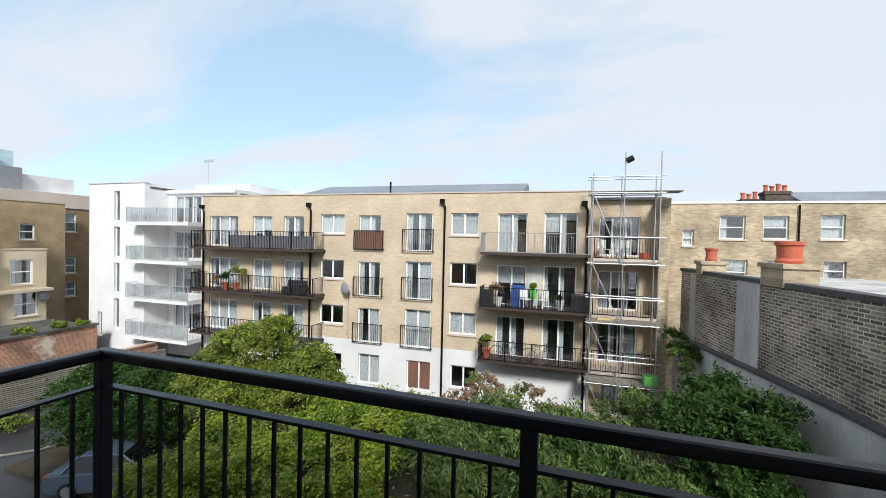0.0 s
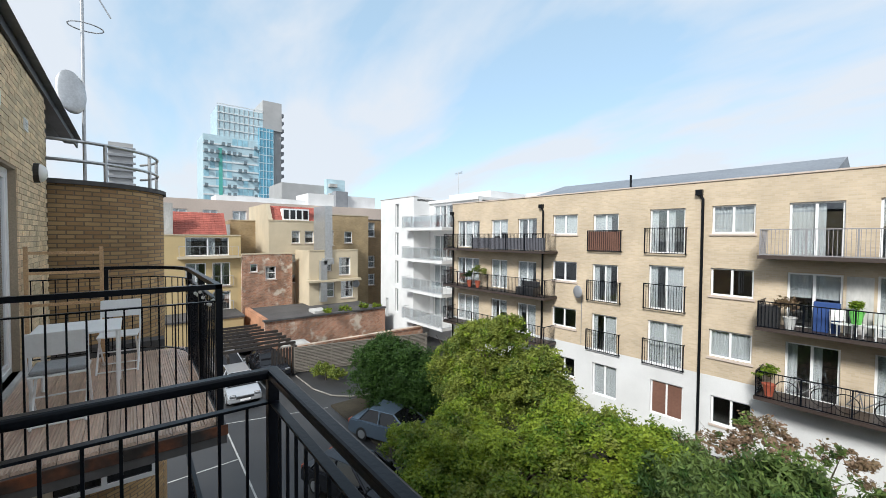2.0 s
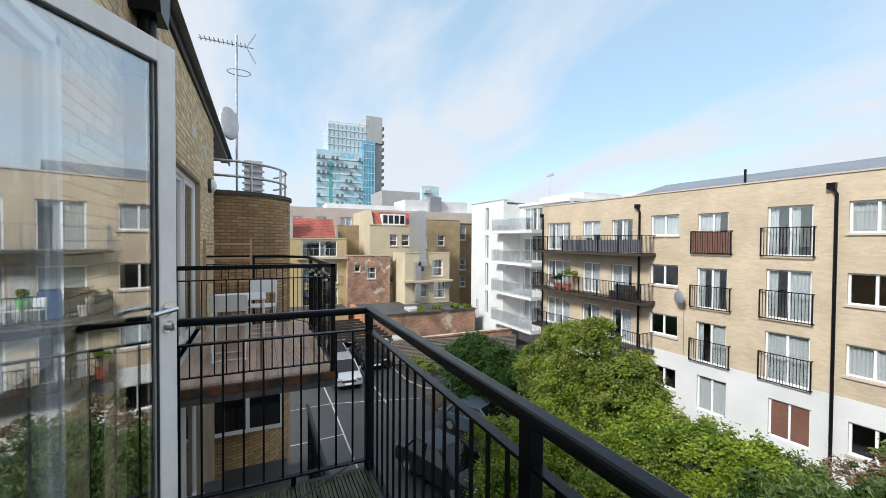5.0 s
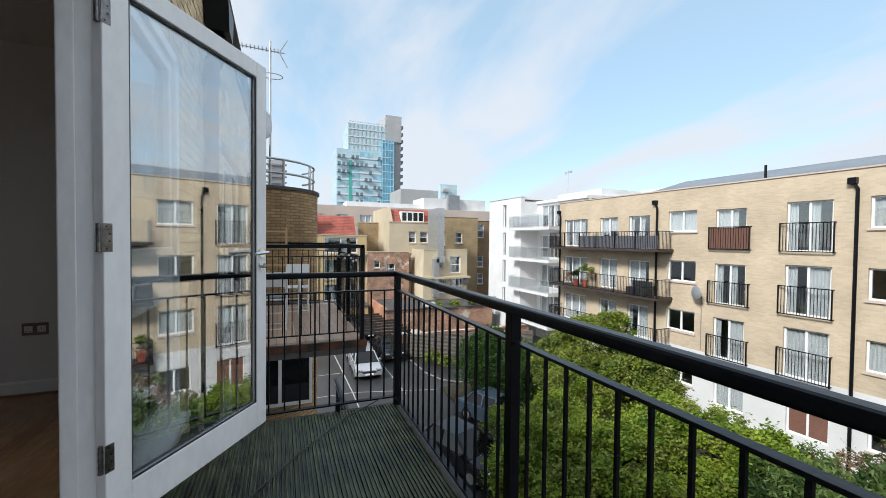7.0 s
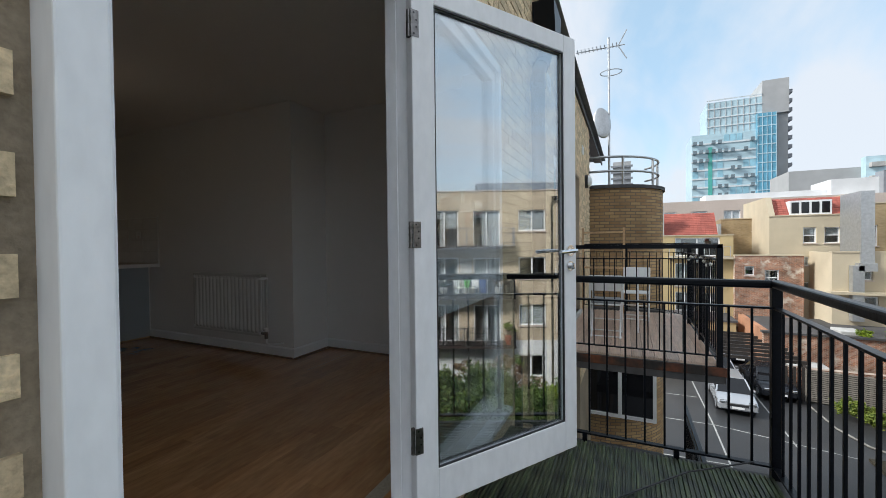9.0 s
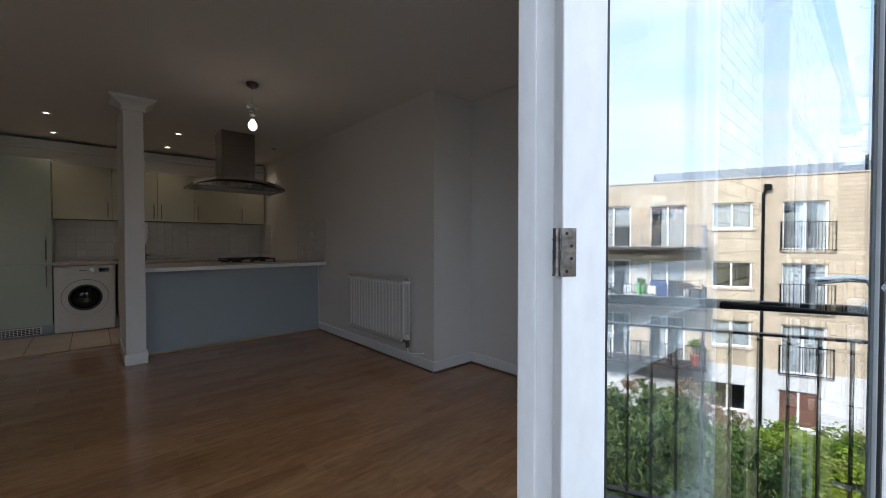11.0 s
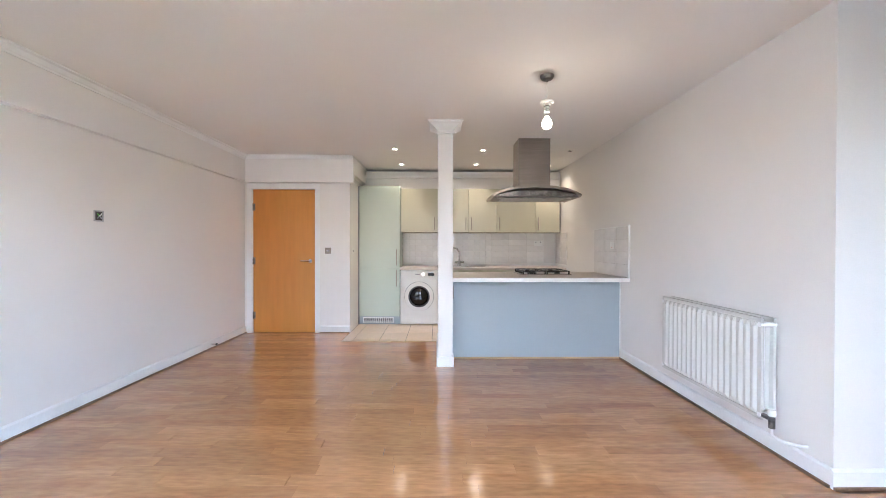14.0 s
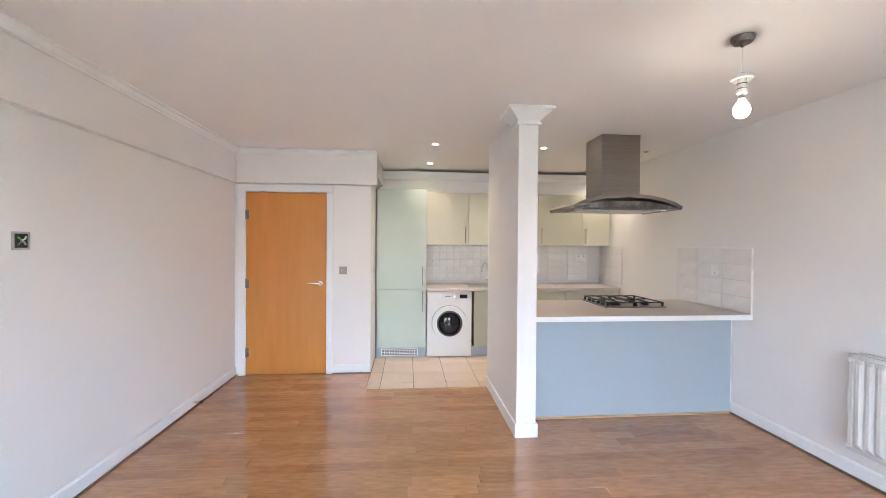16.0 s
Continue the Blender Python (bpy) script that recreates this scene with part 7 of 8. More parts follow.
wmdoor = part("door", ring(bmn(), 0.292, 0.445, 0.0, 0.035, 0.165, 0.225), PLASTIC, wm, "white door ring", smooth=True)
part("door_rim", ring(bmn(), 0.292, 0.445, 0.0, 0.042, 0.145, 0.166), DARK_PLASTIC, wmdoor, "grey inner rim", smooth=True)
b = bmn()
bmesh.ops.create_uvsphere(b, u_segments=28, v_segments=12, radius=0.147, matrix=Matrix.Translation((0.292, 0.004, 0.445)) @ Matrix.Diagonal((1, 0.35, 1, 1)))
part("door_seam", ring(bmn(), 0.292, 0.445, 0.0, 0.0025, 0.2245, 0.231), GREY_PLASTIC, wmdoor, "grey seam round the door")
part("door_glass", b, DARK_GLASS, wmdoor, "dark domed glass", smooth=True)
part("kick_panel", box(bmn(), 0.01, 0.0, 0.02, 0.575, 0.004, 0.13), PLASTIC, wm)
part("filter_cap", box(bmn(), 0.44, 0.004, 0.14, 0.54, 0.008, 0.20, 0.002), PLASTIC, wm)

# sink and tap
sink = thing("sink", "stainless steel inset sink with a drainer", "sink", pose(1.62, -6.68, 0.898))
b = bmn()
for x0, x1, y0, y1 in ((-0.42, -0.40, -0.21, 0.21), (0.40, 0.42, -0.21, 0.21), (-0.40, 0.40, -0.21, -0.185), (-0.40, 0.40, 0.185, 0.21), (-0.02, 0.0, -0.185, 0.185)):
    box(b, x0, y0, 0.0, x1, y1, 0.006, 0.001)
box(b, -0.40, -0.185, 0.0, -0.02, 0.185, 0.003)
for k in range(6):
    box(b, -0.37, -0.15 + k * 0.05, 0.003, -0.05, -0.138 + k * 0.05, 0.006)
part("rim", b, BRUSHED, sink)
part("bowl", box(bmn(), 0.0, -0.185, 0.0002, 0.40, 0.185, 0.002), BRUSHED, sink)
tap = thing("tap", "chrome swan-neck mixer tap", "tap", pose(1.66, -6.84, 0.904))
part("body", lathe(bmn(), [(0.032, 0), (0.032, 0.012), (0.024, 0.03), (0.024, 0.075), (0.015, 0.09)], n=16), CHROME, tap, smooth=True)
neck = [(0, 0, 0.075), (0, 0, 0.20)] + [(0.085 - 0.085 * math.cos(a), 0.05 - 0.05 * math.cos(a), 0.20 + 0.095 * math.sin(a)) for a in np.linspace(0.3, 2.9, 10)] + [(0.172, 0.10, 0.175)]
part("spout", tube(bmn(), neck, 0.013, 12), CHROME, tap, smooth=True)
for s in (-1, 1):
    part("lever", box(rod(bmn(), (0, 0, 0.055), (s * 0.065, 0, 0.060), 0.014, 10), s * 0.065 - 0.014, -0.008, 0.05, s * 0.065 + 0.014, 0.045, 0.074, 0.003), CHROME, tap, smooth=True)

# peninsula
PEN_Y, PEN_BACK, PEN_EDGE = -4.53, -5.25, -4.325
pen = thing("peninsula", "kitchen peninsula with a blue-grey back panel", "kitchen unit", pose(0.006, PEN_Y, 0.0))
part("back_panel", box(bmn(), 0.012, -0.02, 0.004, WING_X0 - 0.010, 0.0, 0.858), PANEL_BLUE, pen)
part("body", box(bmn(), 0.012, PEN_BACK - PEN_Y + 0.06, 0.10, WING_X0 - 0.010, -0.021, 0.858), CABINET, pen)
part("edge_strip", box(bmn(), 0.0, -0.02, 0.10, 0.0115, 0.004, 0.858), PLASTIC, pen, "white edge strip at the wall")
part("catch", box(bmn(), WING_X0 - 0.028, 0.0, 0.66, WING_X0 - 0.018, 0.012, 0.80, 0.002), BRUSHED, pen)
ptop = thing("worktop", "pale speckled peninsula worktop with a white front edge", "worktop", pose(0, 0, 0))
part("top", box(bmn(), 0.004, PEN_BACK, 0.860, WING_X0 - 0.002, PEN_EDGE - 0.004, 0.900, 0.002), WORKTOP, ptop)
part("front_edge", box(bmn(), 0.004, PEN_EDGE - 0.004, 0.859, WING_X0 - 0.002, PEN_EDGE, 0.899), WORKTOP_EDGE, ptop, "white front edge band")

# gas hob
hob = thing("gas_hob", "stainless steel gas hob with black pan supports", "hob", pose(0.77, -4.98, 0.900))
part("plate", box(bmn(), -0.29, -0.25, 0.0, 0.29, 0.25, 0.010, 0.003), BRUSHED, hob)
for x, y, r in ((-0.16, -0.12, 0.045), (-0.16, 0.12, 0.035), (0.14, -0.12, 0.035), (0.14, 0.12, 0.055)):
    part("burner", lathe(bmn(), [(r, 0.010), (r, 0.022), (r * 0.8, 0.026), (r * 0.8, 0.034), (r * 0.3, 0.036)], (x, y, 0), 18), BLACK_IRON, hob, smooth=True)
for x0 in (-0.27, 0.005):
    b = bmn()
    x1 = x0 + 0.265
    for y in (-0.235, 0.0, 0.235):
        box(b, x0, y - 0.006, 0.040, x1, y + 0.006, 0.050, 0.001)
    for x in (x0 + 0.006, (x0 + x1) / 2, x1 - 0.006):
        box(b, x - 0.006, -0.235, 0.0405, x + 0.006, 0.235, 0.0505, 0.001)
    for x in (x0 + 0.006, x1 - 0.006):
        for y in (-0.229, 0.229):
            box(b, x - 0.007, y - 0.007, 0.010, x + 0.007, y + 0.007, 0.046)
    part("pan_support", b, BLACK_IRON, hob, "black cast iron pan support")
for k in range(4):
    part("knob", lathe(bmn(), [(0.018, 0.010), (0.016, 0.032), (0.010, 0.034)], (0.255, -0.15 + k * 0.09, 0), 14), BLACK_IRON, hob, smooth=True)

# island hood
hood = thing("cooker_hood", "brushed steel island cooker hood hanging from the ceiling", "cooker hood", pose(0.90, -4.95, 0.03))
part("chimney", box(bmn(), -0.185, -0.16, 1.90, 0.185, 0.16, CEIL - 0.032, 0.002), BRUSHED, hood)
arch = [(0.505, 1.792), (0.44, 1.828), (0.33, 1.862), (0.20, 1.886), (0.0, 1.897)]
upper = [(-x, z) for x, z in arch] + [(x, z) for x, z in arch[:-1][::-1]]
lower = [(x * 0.985, z - 0.030) for x, z in upper[::-1]]
part("canopy", prism(bmn(), upper + lower, "y", -0.30, 0.30), BRUSHED, hood, "curved brushed steel canopy")
part("underside", prism(bmn(), [(-0.47, 1.768), (0.47, 1.768), (0.40, 1.80), (0.20, 1.835), (-0.20, 1.835), (-0.40, 1.80)], "y", -0.275, 0.275), HINGE_STEEL, hood, "dull steel underside of the canopy")
for k in range(3):
    part("filter", box(bmn(), -0.37 + k * 0.25, -0.20, 1.758, -0.13 + k * 0.25, 0.20, 1.766, 0.002), GALV, hood)
for x in (-0.40, 0.40):
    part("lamp", rod(bmn(), (x, 0.17, 1.760), (x, 0.17, 1.767), 0.035, 16), PLASTIC, hood)

# ---- radiator ----
rad = thing("radiator", "white double-panel steel radiator on the wall", "radiator", pose(0.0, -2.495, 0.0))
RADIATOR_WHITE = paint("aged_white_enamel", (0.62, 0.61, 0.58), 0.4, grain=60, vary=0.02, stain=3, stain_amount=0.03)
RL, RZ0, RZ1 = 1.02, 0.215, 0.815
for x in (0.045, 0.118):
    b = bmn()
    n = 17
    pts = []
    for i in range(n):
        a = -0.03 - i * (RL - 0.06) / n
        w = (RL - 0.06) / n
        pts += [(a, 0.003), (a - 0.14 * w, 0.013), (a - 0.28 * w, 0.019), (a - 0.58 * w, 0.019), (a - 0.72 * w, 0.013), (a - 0.86 * w, 0.003)]
    pts.append((-RL + 0.03, 0.003))
    rows_ = []
    for z, depth in ((RZ0 + 0.025, 0.0), (RZ0 + 0.055, 1.0), (RZ1 - 0.055, 1.0), (RZ1 - 0.025, 0.0)):
        rows_.append([b.verts.new((x + max(0.003, d * depth), yy, z)) for yy, d in pts])
    for q, w in zip(rows_, rows_[1:]):
        for i in range(len(pts) - 1):
            b.faces.new((q[i], q[i + 1], w[i + 1], w[i]))
    box(b, x - 0.012, -RL, RZ0, x, 0.0, RZ1, 0.004)
    for z in (RZ0, RZ1 - 0.025):
        box(b, x, -RL, z, x + 0.006, 0.0, z + 0.025, 0.003)
    for yy in (-RL, -0.03):
        box(b, x, yy, RZ0, x + 0.006, yy + 0.03, RZ1, 0.003)
    bmesh.ops.recalc_face_normals(b, faces=b.faces[:])
    part("panel", b, RADIATOR_WHITE, rad, smooth=False)
fin = mesh_of("fin", box(bmn(), 0.052, -0.002, RZ0 + 0.04, 0.104, 0.002, RZ1 - 0.03), GLOSS_WHITE)
for i in range(30):
    o = new("fin", fin)
    o.parent, o.location = rad, (0, -RL + 0.05 + i * (RL - 0.1) / 29, 0)
for z in (RZ0 + 0.03, RZ1 - 0.04):
    part("header", rod(rod(bmn(), (0.03, -0.012, z), (0.128, -0.012, z), 0.014, 12), (0.03, -RL + 0.012, z), (0.128, -RL + 0.012, z), 0.014, 12), GLOSS_WHITE, rad, smooth=True)
b = rod(bmn(), (0.11, 0.0, RZ0 + 0.03), (0.11, 0.06, RZ0 + 0.03), 0.014, 12)
rod(b, (0.11, 0.06, RZ0 + 0.05), (0.11, 0.06, RZ0 - 0.02), 0.017, 12)
part("valve", b, HINGE_STEEL, rad, "steel lockshield valve", smooth=True)
part("valve_cap", rod(bmn(), (0.11, 0.06, RZ0 + 0.05), (0.11, 0.06, RZ0 + 0.085), 0.019, 14), PLASTIC, rad, smooth=True)
part("pipe", tube(bmn(), [(0.11, 0.06, RZ0 - 0.02), (0.11, 0.062, RZ0 - 0.06), (0.10, 0.09, RZ0 - 0.075), (0.03, 0.16, RZ0 - 0.075), (0.0, 0.165, RZ0 - 0.075)], 0.008, 8), GLOSS_WHITE, rad, smooth=True)
for yy in (-0.2, -RL + 0.2):
    part("bracket", box(bmn(), 0.0, yy - 0.02, 0.35, 0.033, yy + 0.02, 0.72), GLOSS_WHITE, rad)

# ---- switches and sockets ----
def wall_plate(name, label, category, m, w, h, material, knobs, pins=False):
    """A plate on a wall that faces its local +y; knobs: (x, z, w, h, material)."""
    p = thing(name, label, category, m)
    part("plate", box(bmn(), -w / 2, 0, -h / 2, w / 2, 0.007, h / 2, 0.002), material, p)
    for x, z, kw, kh, km in knobs:
        part("rocker", box(bmn(), x - kw / 2, 0.007, z - kh / 2, x + kw / 2, 0.011, z + kh / 2, 0.001), km, p)
    if pins:
        for x in pins:
            for dx, dz, sw, sh in ((0, 0.012, 0.004, 0.009), (-0.011, -0.008, 0.007, 0.004), (0.011, -0.008, 0.007, 0.004)):
                part("pin_hole", box(bmn(), x + dx - sw / 2, 0.0112, dz - 0.006 - sh / 2, x + dx + sw / 2, 0.0116, dz - 0.006 + sh / 2), DARK_PLASTIC, p)
    return p


wall_plate("light_switch", "brushed steel light switch beside the entrance door", "switch", pose(3.578, Y_DOOR, 1.164), 0.086, 0.086, BRUSHED, [(0.0, 0, 0.04, 0.022, GREY_PLASTIC), (0.012, 0, 0.012, 0.018, PLASTIC)])
wall_plate("light_switch", "small white switch on the lobby wall", "switch", pose(3.27, -6.02, 1.16, 0, 0, 90), 0.05, 0.086, PLASTIC, [(0, 0, 0.012, 0.03, DARK_PLASTIC)])
wall_plate("socket", "double steel power socket with white inserts", "socket", pose(X_RECESS, -1.05, 0.47, 0, 0, -90), 0.148, 0.088, BRUSHED, [(-0.036, 0, 0.046, 0.046, PLASTIC), (0.036, 0, 0.046, 0.046, PLASTIC)], pins=(-0.036, 0.036))
wall_plate("socket", "white double power socket on the tiles", "socket", pose(0.30, Y_BACK + 0.013, 1.28), 0.146, 0.086, PLASTIC, [(-0.04, 0.022, 0.014, 0.02, GREY_PLASTIC), (0.04, 0.022, 0.014, 0.02, GREY_PLASTIC)])
wall_plate("socket", "white fused switch on the tiled upstand", "socket", pose(0.0145, -4.72, 1.245, 0, 0, -90), 0.086, 0.086, PLASTIC, [(0, 0.01, 0.03, 0.03, WORKTOP_EDGE), (0.0, -0.024, 0.012, 0.01, TERRACOTTA)])
wall_plate("socket", "double steel power socket low on the plain wall", "socket", pose(X_EAST, -2.42, 0.48, 0, 0, 90), 0.148, 0.088, BRUSHED, [(-0.036, 0, 0.046, 0.046, PLASTIC), (0.036, 0, 0.046, 0.046, PLASTIC)], pins=(-0.036, 0.036))
box_plate = thing("wall_box", "open metal wiring box with loose wires", "wall box", pose(X_EAST, -3.42, 1.471, 0, 0, 90))
part("rim", panel(bmn(), -0.045, 0.045, -0.045, 0.045, 0.0, 0.006, [(-0.035, 0.035, -0.035, 0.035)]), GALV, box_plate)
part("back", box(bmn(), -0.035, 0.0005, -0.035, 0.035, 0.002, 0.035), DARK_PLASTIC, box_plate)
for k, (dx, dz) in enumerate(((-0.02, 0.02), (0.02, 0.018), (-0.018, -0.02), (0.02, -0.02))):
    part("wire", tube(bmn(), [(0, 0.003, 0), (dx * 0.5, 0.012, dz * 0.4), (dx, 0.008, dz)], 0.004, 6), (PLASTIC, GREEN_BOX, GALV, GREY_PLASTIC)[k], box_plate)
stop = thing("door_stop", "small chrome door stop on the skirting", "door stop", pose(X_EAST - 0.016, -4.96, 0.055))
part("stem", rod(bmn(), (0, 0, 0), (-0.06, 0, 0), 0.008, 10), CHROME, stop, smooth=True)
part("bumper", rod(bmn(), (-0.06, 0, 0), (-0.075, 0, 0), 0.012, 12), DARK_PLASTIC, stop, "dark rubber bumper")

# ---- pendant and downlights ----
PX, PY = 1.223, -3.11
pend = thing("pendant_lamp", "bare lit bulb hanging from a dull bronze ceiling rose", "lamp", pose(PX, PY, 0))
part("ceiling_rose", lathe(bmn(), [(0.05, CEIL), (0.05, CEIL - 0.012), (0.04, CEIL - 0.03), (0.012, CEIL - 0.036), (0.006, CEIL - 0.05)], n=24), HINGE_STEEL, pend, "dull bronze ceiling rose", smooth=True)
part("flex", rod(bmn(), (0, 0, CEIL - 0.05), (0, 0, 2.31), 0.003, 6), PLASTIC, pend)
part("shade_ring", lathe(bmn(), [(0.012, 2.315), (0.046, 2.300), (0.048, 2.285), (0.040, 2.278), (0.016, 2.290)], n=24), PLASTIC, pend, "white shade carrier ring", smooth=True)
part("lamp_holder", lathe(bmn(), [(0.012, 2.31), (0.018, 2.29), (0.018, 2.24), (0.021, 2.235), (0.021, 2.215), (0.014, 2.21)], n=18), PLASTIC, pend, smooth=True)
for z in (2.262, 2.238):
    part("holder_ring", rod(bmn(), (0, 0, z - 0.002), (0, 0, z + 0.002), 0.0215, 18), DARK_PLASTIC, pend, "dark ring round the lamp holder")
part("bulb_cap", rod(bmn(), (0, 0, 2.185), (0, 0, 2.212), 0.0125, 16), CHROME, pend, "brass and chrome bulb cap")
BULB = glowing("lit_bulb", (1.0, 0.80, 0.56), 1.5)
bulb = part("bulb", lathe(bmn(), [(0.012, 2.190), (0.018, 2.176), (0.029, 2.160), (0.036, 2.138), (0.034, 2.120), (0.024, 2.104), (0.012, 2.098), (0.003, 2.096)], n=24), BULB, pend, "glowing warm bulb", smooth=True)
DOWN = glowing("lit_downlight", (1.0, 0.82, 0.60), 2.0)
DARK_LENS = paint("unlit_lens", (0.10, 0.08, 0.06), 0.2)
for x, y, lit in ((2.58, -5.33, 1), (2.58, -6.30, 1), (1.43, -5.37, 1), (1.43, -6.30, 1), (0.28, -5.40, 0), (0.28, -6.35, 1)):
    d = thing("downlight", "small lit recessed downlight with a chrome rim" if lit else "unlit recessed downlight with a chrome rim", "lamp", pose(x, y, CEIL), "kitchen downlights")
    b = bmn()
    lathe(b, [(0.024, -0.001), (0.026, -0.005), (0.040, -0.004), (0.041, 0.0)], n=20)
    part("rim", b, CHROME, d, smooth=True)
    part("lens", rod(bmn(), (0, 0, -0.0065), (0, 0, -0.0045), 0.022, 16), DOWN if lit else DARK_LENS, d)
    if lit:
        lamp = new("downlight_beam", bpy.data.lights.new("downlight_beam", "SPOT"))
        lamp.data.energy, lamp.data.color, lamp.data.spot_size, lamp.data.spot_blend, lamp.data.shadow_soft_size = 1.15, (1.0, 0.76, 0.50), radians(130), 1.0, 0.03
        lamp.location = (x, y, CEIL - 0.012)
lamp = new("pendant_light", bpy.data.lights.new("pendant_light", "POINT"))
lamp.data.energy, lamp.data.color, lamp.data.shadow_soft_size = 0.065, (1.0, 0.74, 0.46), 0.03
lamp.location = (PX, PY, 2.06)

solo("floor_hatch_edge", box(bmn(), -0.30, -1.815, 0.0006, 0.22, -1.808, 0.0016), DARK_WOOD, "thin dark joint of a lifted floor panel", "floor joint", kind="structure")

# ---- laminate planks, floor tiles, wall tiles, bricks ----
rng = random.Random(4)
laminate = thing("floor_laminate", "glossy warm oak laminate floor in staggered planks", "floor", kind="structure")
PW, PL = 0.096, 0.42
rest = bmn()
count = 0


def floor_spans(y):
    """Where the laminate lies across the room in the row at y."""
    if y > Y_PIER:
        return [(X_RECESS, X_EAST)]
    if y > -4.53:
        return [(X_WEST, X_EAST)]
    if y > -5.285:
        return [(WING_X1, X_EAST)]
    return [(3.27, X_EAST)]


plank_meshes = {}
y = -0.13
row = 0
while y > Y_DOOR - 0.05:
    y0 = max(y - PW, Y_DOOR - 0.10)
    for x0, x1 in floor_spans((y + y0) / 2):
        x = x0 - rng.uniform(0, PL * 2)
        while x < x1:
            n = x + PL * rng.choice((1, 1.6, 2.2))
            a, c = max(x, x0), min(n, x1)
            if c - a > 0.012:
                if -4.6 < y < -2.2 and 1.1 < a and c < 4.0 and count < 300:
                    key = round(c - a, 2)
                    if key not in plank_meshes:
                        plank_meshes[key] = mesh_of("plank", box(bmn(), 0.0003, 0.0003, -0.010, key - 0.0003, PW - 0.0003, 0.0), LAMINATE)
                    o = new("plank", plank_meshes[key])
                    o.parent, o.location = laminate, (a, y0, rng.uniform(-0.0002, 0.0002))
                    count += 1
                else:
                    box(rest, a + 0.0003, y0 + 0.0003, -0.010, c - 0.0003, y - 0.0003, rng.uniform(-0.0002, 0.0002))
            x = n
    y = y0
    row += 1
part("planks", rest, LAMINATE, laminate, kind="stuff")

tiles = thing("floor_tiles", "square cream ceramic kitchen floor tiles with dark joints", "floor", kind="structure")
TS = 0.345
bed = box(bmn(), 0.0, Y_BACK, -0.011, 3.27, -5.285, -0.003)
box(bed, 0.0, -5.285, -0.011, WING_X0, -4.55, -0.003)
part("grout", bed, DARK_GROUT, tiles)
tile_mesh = {}
ys = [-5.287 - 0.19] + [-5.287 - 0.19 - TS * i for i in range(1, 6)]
prev = -5.287
for yy in ys:
    x = 3.265
    i = 0
    while x > 0.02:
        w = (0.135 if i == 0 else TS)
        x0 = max(x - w, 0.0)
        a, c = max(yy, Y_BACK), prev
        if c - a > 0.03 and x - x0 > 0.03:
            key = (round(x - x0, 3), round(c - a, 3))
            if key not in tile_mesh:
                tile_mesh[key] = mesh_of("tile", box(bmn(), 0.003, 0.003, -0.008, key[0] - 0.003, key[1] - 0.003, 0.0, 0.001), FLOOR_TILE)
            o = new("tile", tile_mesh[key])
            o.parent, o.location = tiles, (x0, a, 0.001)
        x = x0
        i += 1
    prev = yy
setting("trim", box(bmn(), WING_X1 + 0.015, -5.297, 0.0, 3.262, -5.272, 0.007, 0.002), PALE_WOOD, "pale metal threshold strip between laminate and tiles", "trim")
setting("trim", box(bmn(), 0.03, -4.53, 0.0, WING_X0 - 0.015, -4.512, 0.016, 0.002), PALE_WOOD, "pale wood beading along the foot of the peninsula", "trim")

# wall tiles
splash = thing("wall_tiles", "glossy white wall tiles behind the kitchen worktop", "wall tiles", kind="structure")
part("grout", box(bmn(), 0.0, Y_BACK, 0.94, 2.61, Y_BACK + 0.004, 1.47), GROUT, splash)
sq = 0.098
sm = mesh_of("tile", box(bmn(), 0.0015, 0, 0.0015, sq - 0.0015, 0.008, sq - 0.0015, 0.002), WALL_TILE)
lm = mesh_of("tile", box(bmn(), 0.0015, 0, 0.0015, 0.3 - 0.0015, 0.008, sq - 0.0015, 0.0015), WALL_TILE_FLAT)
for r in range(5):
    z = 0.945 + r * 0.1
    x = 2.605
    while x > 1.20:
        o = new("tile", sm)
        o.parent, o.location = splash, (x - sq, Y_BACK + 0.004, z)
        o.rotation_euler = (rng.uniform(-0.02, 0.02), 0, rng.uniform(-0.02, 0.02))
        x -= sq + 0.002
    while x > 0.3:
        o = new("tile", lm)
        o.parent, o.location = splash, (x - 0.3, Y_BACK + 0.004, z)
        x -= 0.302
splash2 = thing("wall_tiles", "white tiled upstand on the wall beside the hob", "wall tiles", kind="structure")
SPL0, SPL1 = -5.25, -4.33
part("grout", box(bmn(), 0.0, SPL0, 0.90, 0.004, SPL1, 1.445), GROUT, splash2)
lm2 = mesh_of("tile", box(bmn(), 0, 0.0012, 0.0012, 0.010, 0.3 - 0.0012, 0.133, 0.0015), WALL_TILE_FLAT)
for r in range(4):
    for k in range(3):
        o = new("tile", lm2)
        o.parent, o.location = splash2, (0.004, SPL1 - 0.012 - 0.303 * (k + 1), 0.905 + r * 0.1355)
part("tile_trim", box(bmn(), 0.0, SPL1 - 0.012, 0.86, 0.018, SPL1, 1.455, 0.002), PLASTIC, splash2, "white plastic edge trim")
part("tile_trim", box(bmn(), 0.0, SPL0, 1.445, 0.017, SPL1 - 0.012, 1.455, 0.002), PLASTIC, splash2)
splash3 = thing("wall_tiles", "white tiles on the side wall above the worktop", "wall tiles", kind="structure")
part("grout", box(bmn(), 0.0, -6.92, 0.94, 0.004, -6.34, 1.455), GROUT, splash3)
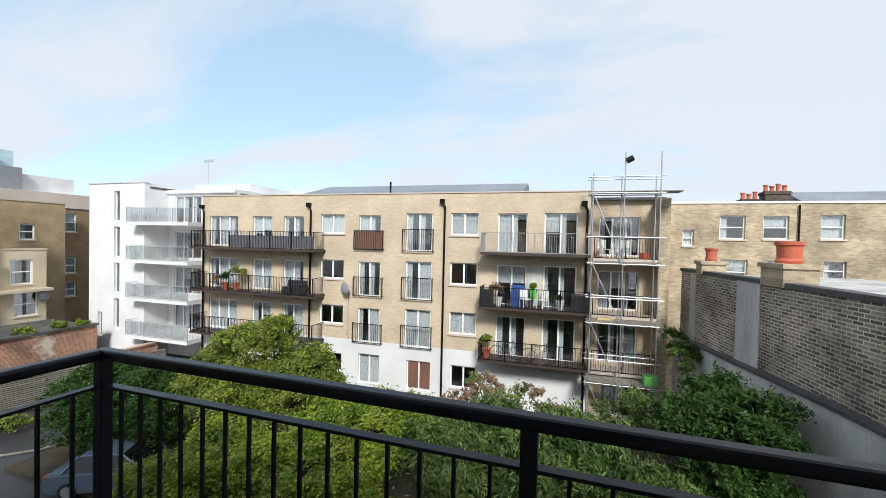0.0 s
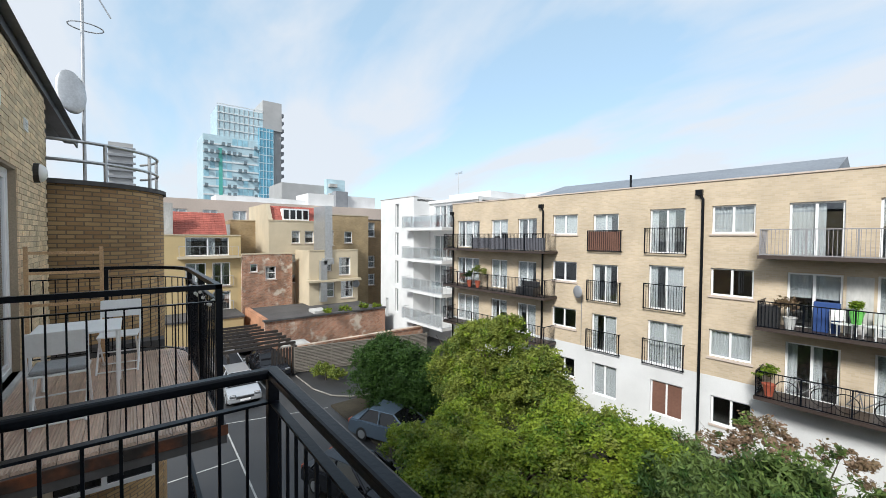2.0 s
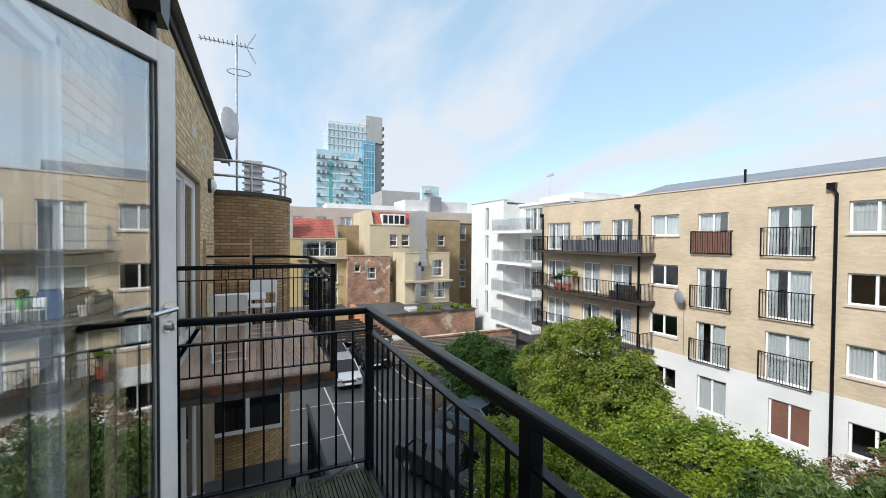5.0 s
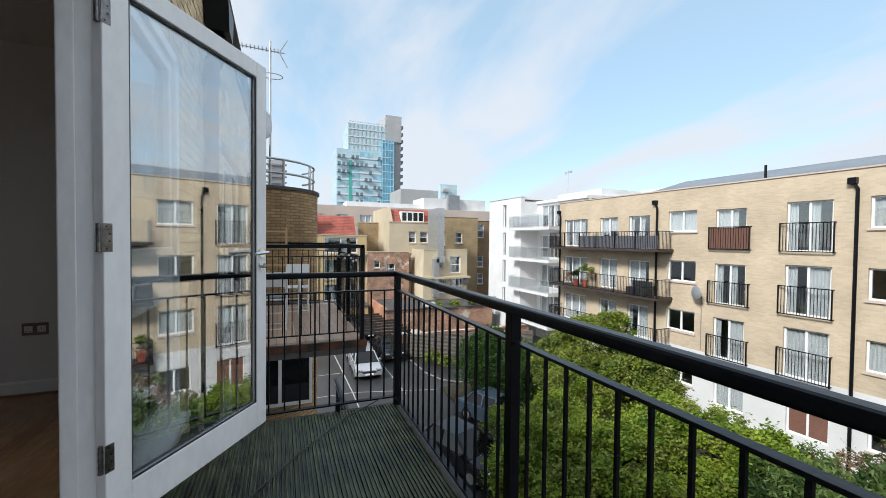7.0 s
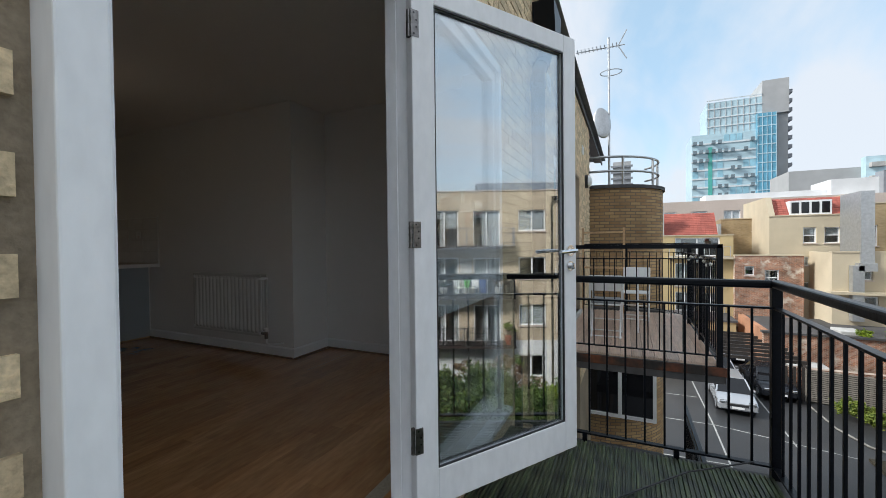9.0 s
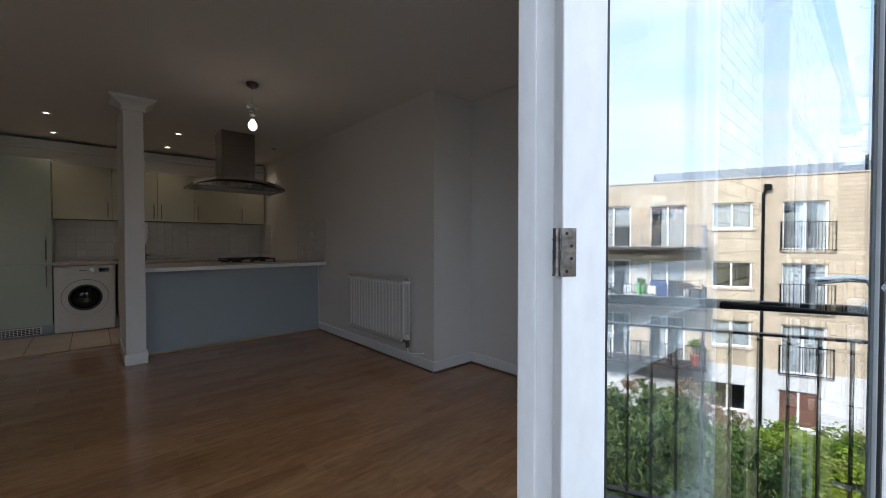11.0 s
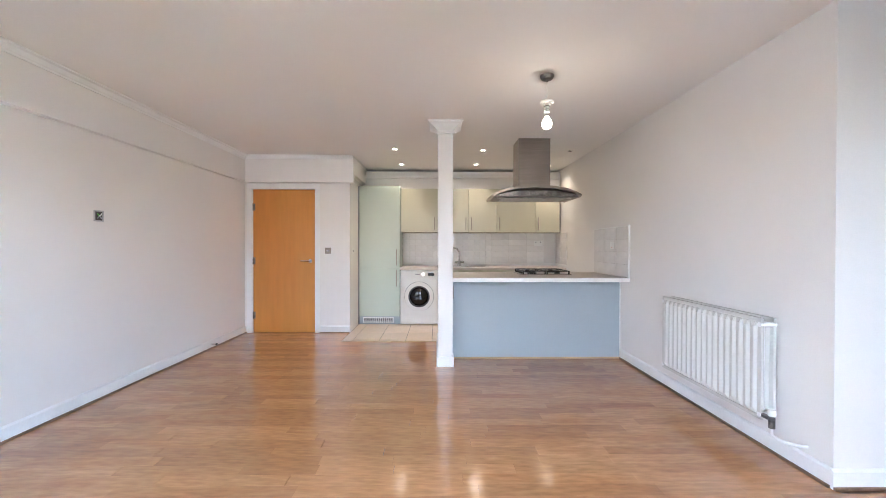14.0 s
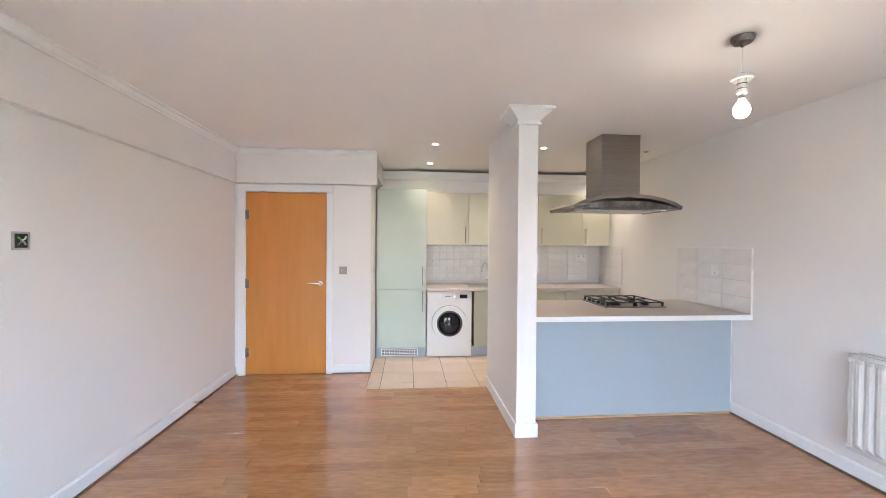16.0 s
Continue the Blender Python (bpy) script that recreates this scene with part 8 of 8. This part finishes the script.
for r in range(5):
    for k in range(2):
        o = new("tile", mesh_of("tile", box(bmn(), 0, 0.0012, 0.0012, 0.009, 0.28, 0.0985, 0.0015), WALL_TILE_FLAT) if r + k == 0 else tile_side)
        tile_side = o.data
        o.parent, o.location = splash3, (0.004, -6.345 - 0.283 * (k + 1), 0.945 + r * 0.1)

# bricks of the facade beside the next balcony
half_holes = [(2.83, 4.5, 0.2, 2.2), (OPEN_X0 - 0.02, OPEN_X1 + 0.02, -0.05, OPEN_Z1), (SIDE_X1, SIDE_X0, -0.21, 2.27), (SIDE_X1, SIDE_X0, -3.0, -0.55)]
full = mesh_of("brick", box(bmn(), 0.005, -0.05, 0.005, 0.220, 0.0, 0.070), NEAR_BRICK)
verts, faces = [], []
row = 0
z = -1.6
singles = 0
while z < EAVE - 0.15:
    x = WALL_X0 + 0.01 + (0.1125 if row % 2 else 0.0)
    while x < 3.4:
        pieces = [(x, x + 0.225)]
        for h in half_holes:
            if h[2] - 0.04 < z and z + 0.04 < h[3]:
                cut = []
                for a, c in pieces:
                    if c <= h[0] or a >= h[1]:
                        cut.append((a, c))
                    else:
                        if a < h[0]:
                            cut.append((a, h[0]))
                        if c > h[1]:
                            cut.append((h[1], c))
                pieces = cut
        for a, c in pieces:
            if c - a < 0.03:
                continue
            dy = rng.uniform(-0.003, 0.003)
            if c - a > 0.22 and -2.05 <= a and c < -0.20 and -0.2 < z < 2.55 and singles < 300:
                o = new("brick", full)
                o.parent, o.location = facade, (a, FACE + dy, z)
                o.rotation_euler = (0, rng.uniform(-0.006, 0.006), rng.uniform(-0.008, 0.008))
                singles += 1
            else:
                n = len(verts)
                verts += [(a + 0.005, y, zz) for y in (FACE - 0.05, FACE + dy) for zz in (z + 0.005, z + 0.070)] + [(c - 0.005, y, zz) for y in (FACE - 0.05, FACE + dy) for zz in (z + 0.005, z + 0.070)]
                faces += [(n + 2, n + 6, n + 7, n + 3), (n + 3, n + 7, n + 5, n + 1), (n, n + 4, n + 6, n + 2), (n + 6, n + 4, n + 5, n + 7), (n, n + 2, n + 3, n + 1)]
        x += 0.225
    z += 0.075
    row += 1
me = bpy.data.meshes.new("bricks")
me.from_pydata(verts, [], faces)
me.update()
me.materials.append(NEAR_BRICK)
o = new("bricks", me)
o.parent = facade
tagged(o, kind="stuff")
